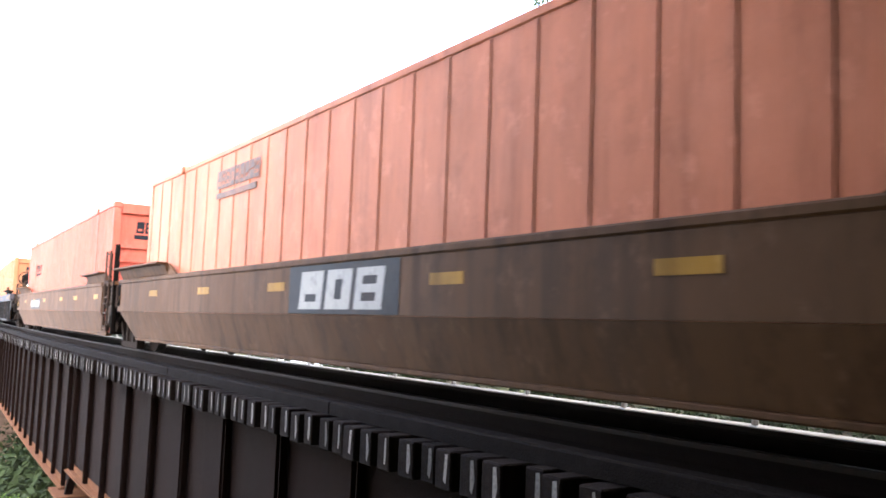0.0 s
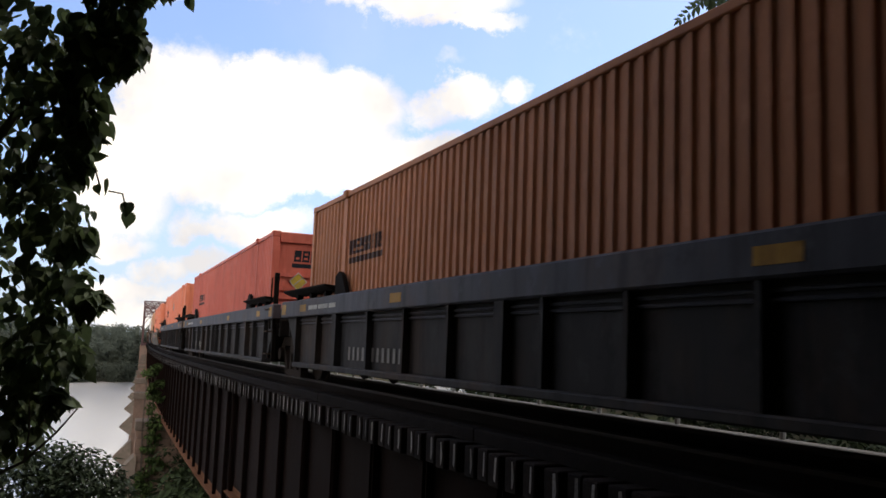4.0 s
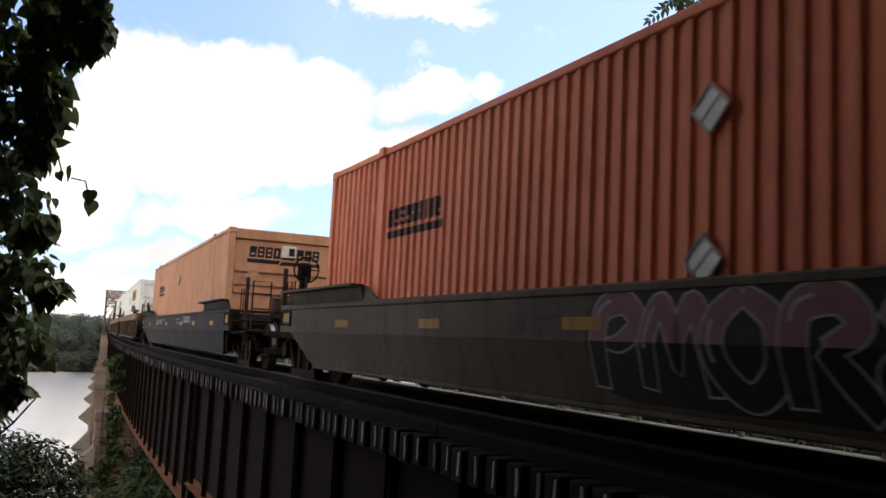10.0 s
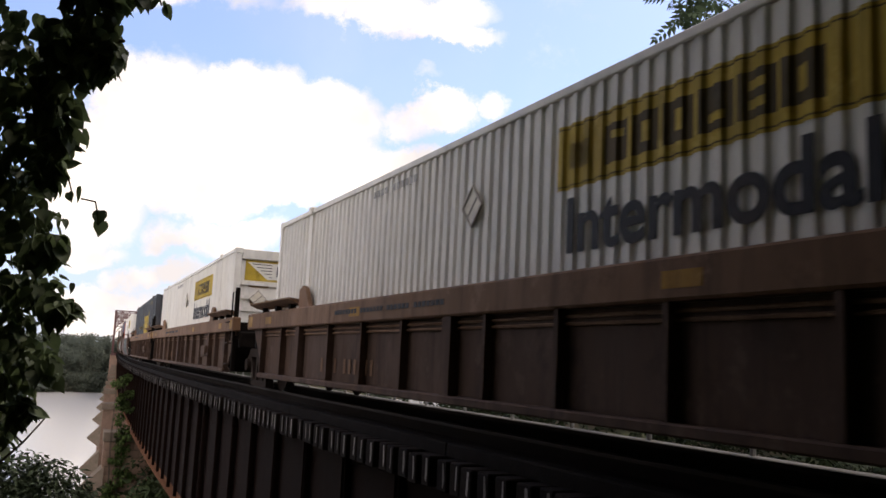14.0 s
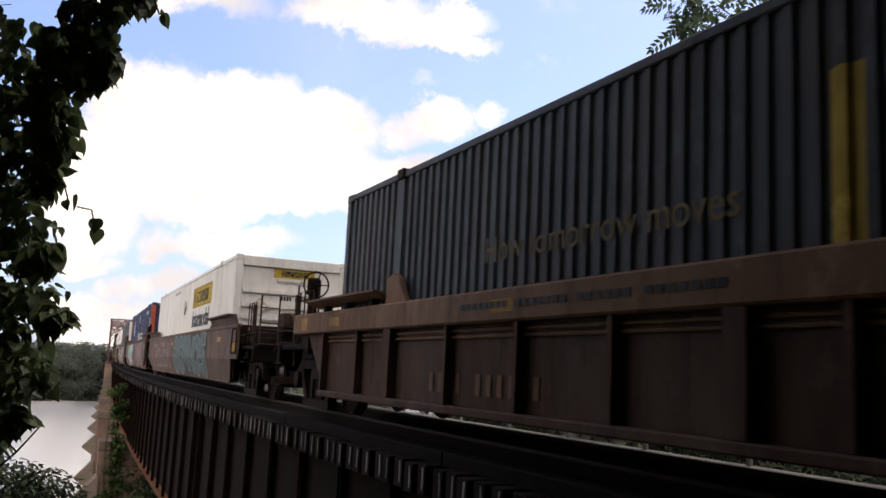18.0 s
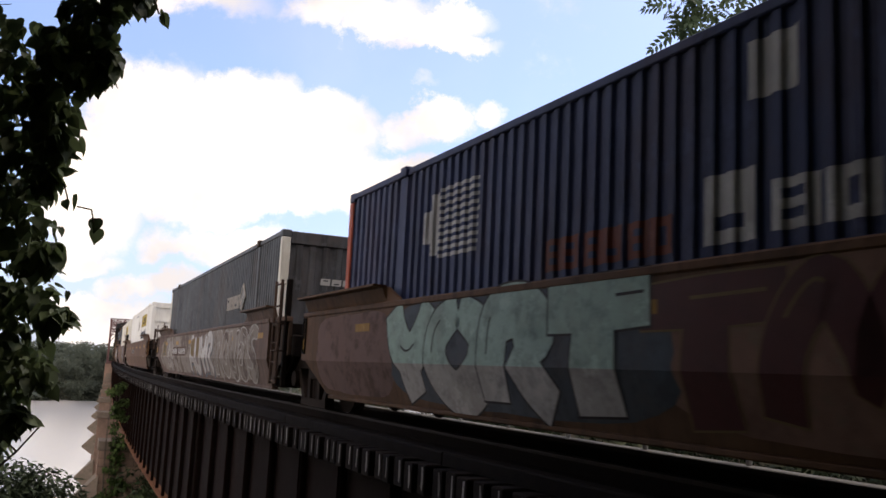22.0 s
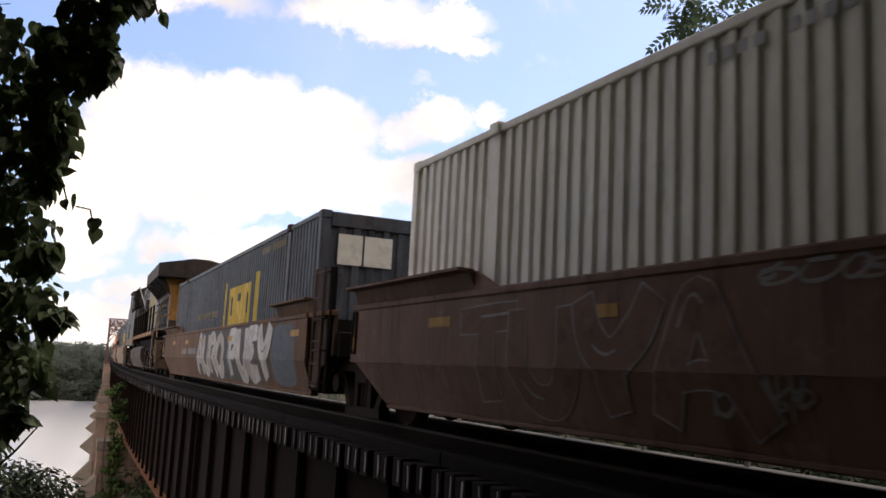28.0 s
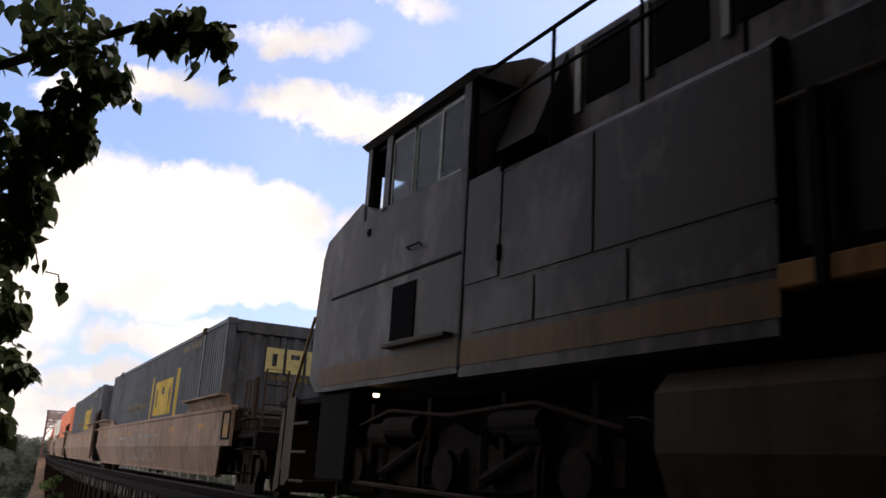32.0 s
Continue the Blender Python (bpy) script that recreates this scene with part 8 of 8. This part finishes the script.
    for sx in (-1, 1):
        for ya, yb in ((2.8, 3.4), (3.68, 4.24), (4.56, 5.11)):
            part("louvre", Build().box(sx * 0.951, sx * 0.962, ya, yb, 3.86, 4.44), M["grille"], root, "black louvred opening")
            part("opening_post", Build().box(sx * 0.951, sx * 0.985, yb + 0.05, yb + 0.14, 3.8, 4.47, 0.008), M["walk_rail"], root, "pale post beside the louvre")
        part("louvre", Build().box(sx * (hw + 0.023), sx * (hw + 0.03), 1.2, 1.66, 3.83, 4.38), M["grille"], root, "black square opening")
        part("rail_brace", Build().tube([(sx * 1.4, 2.8, 4.43), (sx * 1.12, 2.25, 3.5), (sx * 0.98, 2.2, 3.45)], 0.026, 6), M["walk_rail"], root, "pale slanting brace")
        r = Build().tube([(sx * 1.4, 2.8, 4.43), (sx * 1.4, 2.95, 4.42), (sx * 1.4, 6.2, 4.42)], 0.022, 6)
        r.tube([(sx * 1.4, 2.9, 4.0), (sx * 1.4, 6.2, 4.0)], 0.02, 6)
        for y in (2.95, 3.9, 5.0):
            r.tube([(sx * 1.4, y, 3.3), (sx * 1.4, y, 4.42)], 0.02, 6)
        part("roof_railing", r, M["underframe"], root)
    # cab shell
    cab = Build().prism([(6.18, 1.52), (9.6, 1.52), (9.84, 1.7), (9.8, 2.6), (9.72, 3.2), (9.6, 3.42), (8.62, 3.70), (8.2, 3.5), (6.18, 3.46)], 0, -W, W)
    part("cab_lower", cab, side, root)
    part("cab_roof", Build().prism([(-W - 0.07, 4.40), (-W, 4.35), (W, 4.35), (W + 0.07, 4.40), (0.9, 4.72), (-0.9, 4.72)], 1, 6.05, 8.62), M["loco_roof"], root, "arched cab roof with drip edge")
    part("cab_box", Build().prism([(-1.3, 3.6), (1.3, 3.6), (0.95, 4.5), (-0.95, 4.5)], 1, 5.4, 6.04), M["loco_roof"], root)
    for sx in (-1, 1):
        for ya, yb in ((6.18, 6.32), (7.9, 8.05), (8.45, 8.56)):
            part("cab_pillar", Build().box(sx * (W - 0.06), sx * W, ya, yb, 3.44, 4.35, 0.006), side, root)
        for ya, yb, d in ((6.32, 6.77, 0.03), (6.82, 7.34, 0.045), (7.38, 7.88, 0.03)):
            w_ = part("side_window", Build().box(sx * (W - d - 0.005), sx * (W - d), ya, yb, 3.48, 4.24), M["glass"], root, "cab side window")
            part("window_frame", sum_boxes([(sx * (W - d - 0.012), sx * (W - d + 0.008), a, b, c, e) for a, b, c, e in ((ya, yb, 3.465, 3.5), (ya, yb, 4.23, 4.27), (ya - 0.015, ya + 0.015, 3.5, 4.23), (yb - 0.015, yb + 0.015, 3.5, 4.23))]), M["walk_rail"], w_, "pale sash")
        part("cab_door", Build().box(sx * W, sx * (W + 0.012), 5.56, 6.12, 2.3, 3.3, 0.004), side, root)
        for z in (2.5, 3.3):
            part("door_hinge", Build().tube([(sx * (W + 0.02), 5.55, z - 0.07), (sx * (W + 0.02), 5.55, z + 0.07)], 0.02, 6), M["underframe"], root)
        part("body_seam", Build().box(sx * W, sx * (W + 0.014), 6.145, 6.19, 1.55, 3.46, 0.004), M["loco_roof"], root)
        part("drain_hole", Build().disc((sx * W, 8.35, 3.28), 0, 0.05, 0.01, 12), M["grille"], root)
        part("grab_handle", Build().tube([(sx * (W + 0.01), 7.0, 2.86), (sx * (W + 0.05), 7.0, 2.88), (sx * (W + 0.05), 7.25, 2.88), (sx * (W + 0.01), 7.25, 2.86)], 0.012, 5), M["underframe"], root)
        part("step_bracket", Build().box(sx * W, sx * (W + 0.1), 6.3, 7.6, 1.86, 1.9, 0.006), M["loco_tank"], root)
        part("vent_grille", Build().box(sx * W, sx * (W + 0.012), 7.08, 7.6, 1.95, 2.52), M["grille"], root, "black square vent")
        part("cab_seam", Build().box(sx * W, sx * (W + 0.01), 6.15, 9.3, 2.62, 2.65), M["underframe"], root)
    # inside the cab: ceiling, with far cabinet and two seats added to darken windows
    part("cab_ceiling", Build().box(-W + 0.07, W - 0.07, 6.19, 8.44, 4.3, 4.345), M["loco_roof"], root)
    part("window_light_block", Build().box(0.75, W - 0.08, 6.2, 7.4, 3.45, 4.28, 0.03), M["grille"], root, "dark block added to stop light through the cab windows")
    for x in (-0.95, 0.3):
        seat = part("cab_seat", Build().box(x - 0.24, x + 0.24, 6.45, 6.6, 3.4, 4.05, 0.06), M["grille"], root, "dark seat shape added behind the cab windows")
        part("headrest", Build().box(x - 0.13, x + 0.13, 6.44, 6.56, 4.04, 4.2, 0.04), M["grille"], seat)
    # unseen dark visor and desk, added to block light through the windshield
    part("windshield_light_strip_block", Build().box(-1.38, 1.38, 8.38, 8.41, 4.0, 4.29), M["grille"], root)
    part("windshield_desk_block", Build().box(-1.3, 1.3, 7.95, 8.42, 3.42, 3.86, 0.05), M["grille"], root, "dark desk shape added to stop light through the windshield")
    part("cab_back_wall", Build().box(-W + 0.07, W - 0.07, 6.14, 6.18, 3.42, 4.34), M["loco_roof"], root)
    for x in (-1.44, -0.05, 1.34):
        part("cab_pillar", Build().box(x, x + 0.1, 8.46, 8.56, 3.62, 4.34), side, root)
    part("windshield", Build().box(-1.32, 1.32, 8.5, 8.51, 3.66, 4.32), M["glass"], root)
    part("front_platform", Build().box(-1.45, 1.45, 9.0, 11.0, 1.4, 1.48, 0.01), M["underframe"], root)
    part("front_pilot", Build().prism([(10.9, 0.35), (11.1, 0.3), (11.0, 1.4), (10.9, 1.4)], 0, -1.4, 1.4), M["loco_tank"], root)
    # dark box in place of the body's rear-facing wall in shadow
    part("dark_rear_corner", Build().box(-1.44, -0.97, 1.6, 2.66, 1.9, 3.3, 0.07), M["loco_roof"], root)
    part("cabinet", Build().box(-1.15, -0.975, 0.85, 1.6, 3.2, 3.7, 0.02), side, root)
    part("exhaust_stack", Build().box(-0.4, 0.4, -3.2, -2.0, 4.25, 4.45, 0.04), M["loco_roof"], root)
    part("step_lamp", Build().disc((-1.42, 8.0, 1.42), 0, 0.022, 0.03, 12), M["lamp"], root, "small lit lamp under the cab")
    part("step_well", Build().box(-1.46, -1.1, 8.6, 9.5, 0.5, 1.5, 0.03), M["underframe"], root)
    for z in (0.45, 0.8, 1.15):
        part("step", Build().box(-1.5, -1.05, 9.75, 10.25, z, z + 0.035, 0.008), M["loco_tank"], root, "worn steel step")
    part("step_side", Build().prism([(10.25, 1.5), (10.25, 0.5), (10.4, 0.4), (10.55, 0.4), (10.55, 1.5)], 0, -1.5, -1.46), M["loco_tank"], root)
    part("horn", Build().tube([(0.2, 1.2, 4.26), (0.2, 1.2, 4.45), (0.2, 1.6, 4.46)], 0.04, 8), M["underframe"], root)
    # fuel tank
    tank = Build().prism([(-1.48, 0.85), (-1.3, 0.42), (1.3, 0.42), (1.48, 0.85), (1.48, 1.22), (1.36, 1.36), (-1.36, 1.36), (-1.48, 1.22)], 1, -3.9, 3.7)
    part("fuel_tank", tank, M["loco_tank"], root, "long grey fuel tank")
    part("tank_seam", Build().box(-1.49, -1.478, 1.2, 1.24, 0.85, 1.24), M["underframe"], root)
    part("filler", Build().disc((-1.4, 2.0, 1.42), 2, 0.06, 0.08, 10), M["underframe"], root)
    # trucks with three axles
    for yc in (-6.9, 6.6):
        f = Build()
        for sx in (-1, 1):
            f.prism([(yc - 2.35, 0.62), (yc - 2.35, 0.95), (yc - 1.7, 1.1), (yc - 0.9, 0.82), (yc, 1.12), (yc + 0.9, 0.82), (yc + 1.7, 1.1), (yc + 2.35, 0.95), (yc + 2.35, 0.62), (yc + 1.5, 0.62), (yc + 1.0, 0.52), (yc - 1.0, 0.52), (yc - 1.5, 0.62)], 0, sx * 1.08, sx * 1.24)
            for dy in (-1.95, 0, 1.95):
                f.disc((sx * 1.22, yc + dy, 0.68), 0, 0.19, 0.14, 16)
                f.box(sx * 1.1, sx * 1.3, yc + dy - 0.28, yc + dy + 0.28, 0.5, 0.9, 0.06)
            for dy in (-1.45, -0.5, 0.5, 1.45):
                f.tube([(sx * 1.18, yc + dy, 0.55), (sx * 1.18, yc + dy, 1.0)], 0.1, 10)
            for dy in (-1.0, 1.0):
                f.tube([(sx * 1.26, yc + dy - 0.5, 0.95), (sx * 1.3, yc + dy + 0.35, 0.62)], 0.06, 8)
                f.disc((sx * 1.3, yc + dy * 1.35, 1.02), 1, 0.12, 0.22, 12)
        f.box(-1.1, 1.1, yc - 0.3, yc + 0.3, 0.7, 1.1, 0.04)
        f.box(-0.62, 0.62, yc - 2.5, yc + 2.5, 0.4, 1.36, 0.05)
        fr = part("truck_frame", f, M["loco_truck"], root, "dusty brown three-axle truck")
        for sx in (-1, 1):
            for dy in (-1.95, 0.0, 1.95):
                rim = [(sx * 1.33, yc + dy + 0.13 * math.cos(a), 0.68 + 0.13 * math.sin(a)) for a in np.linspace(0, 2 * np.pi, 15)]
                part("journal_rim", Build().tube(rim, 0.022, 5), M["loco_tank"], fr)
                part("brake_lever", Build().tube([(sx * 1.3, yc + dy + 0.55, 0.36), (sx * 1.33, yc + dy + 0.5, 0.8), (sx * 1.28, yc + dy + 0.42, 1.12)], 0.034, 6), M["gear"], fr)
                part("brake_shoe", Build().box(sx * 0.72, sx * 0.86, yc + dy + 0.5, yc + dy + 0.6, 0.4, 0.78, 0.02), M["gear"], fr)
            for dy in (-1.2, 0.85):
                part("brake_cylinder", Build().disc((sx * 1.33, yc + dy, 1.08), 1, 0.11, 0.34, 12), M["loco_truck"], fr)
            part("pull_rod", Build().tube([(sx * 1.34, yc - 2.3, 0.5), (sx * 1.36, yc - 0.8, 0.46), (sx * 1.34, yc + 2.3, 0.52)], 0.024, 6), M["gear"], fr)
            part("truck_pipe", Build().tube([(sx * 1.3, yc - 2.4, 1.02), (sx * 1.34, yc - 1.4, 1.24), (sx * 1.32, yc, 1.18), (sx * 1.34, yc + 1.2, 1.26), (sx * 1.3, yc + 2.4, 1.05)], 0.02, 6), M["gear"], fr)
            for dy in (-2.1, -0.9, 0.4, 1.7):
                part("hanger", Build().box(sx * 1.25, sx * 1.31, yc + dy - 0.05, yc + dy + 0.05, 0.7, 1.36, 0.015), M["loco_truck"], fr)
        for dy in (-1.95, 0, 1.95):
            part("wheelset", WHEELS, None, fr, "large steel wheels").matrix_basis = Matrix.Translation((0, yc + dy, 0.66)) @ Matrix.Diagonal((1, 1.1, 1.1, 1))
    pipes = Build()
    for z, x in ((1.3, -1.3), (1.22, -1.36)):
        pipes.tube([(x, -9.5, z), (x, -7, z + 0.06), (x + 0.05, -4.2, z)], 0.03, 6)
    pipes.tube([(-1.35, -4.6, 1.2), (-1.38, -4.4, 0.75), (-1.3, -5.0, 0.5)], 0.03, 6)
    part("piping", pipes, M["underframe"], root)
    part("sand_box", Build().box(-1.35, -1.0, -9.6, -9.0, 0.95, 1.4, 0.04), M["loco_tank"], root)
    rolling(root, 351.35, 6.8)


locomotive()


# ---- what moves ----
def rolling_pose(s, half):
    a, b = on_track(s - half), on_track(s + half)
    c, d = (a + b) / 2, b - a
    return pose(c.x, c.y, 0.0, 0, 0, -math.degrees(math.atan2(d.x, d.y)))


def motions():
    for ob, s0, half in MOVING:
        rows = [(t / 2, rolling_pose(s0 - SPEED * t / 2, half)) for t in range(0, 65)]
        walk(ob, rows)


motions()
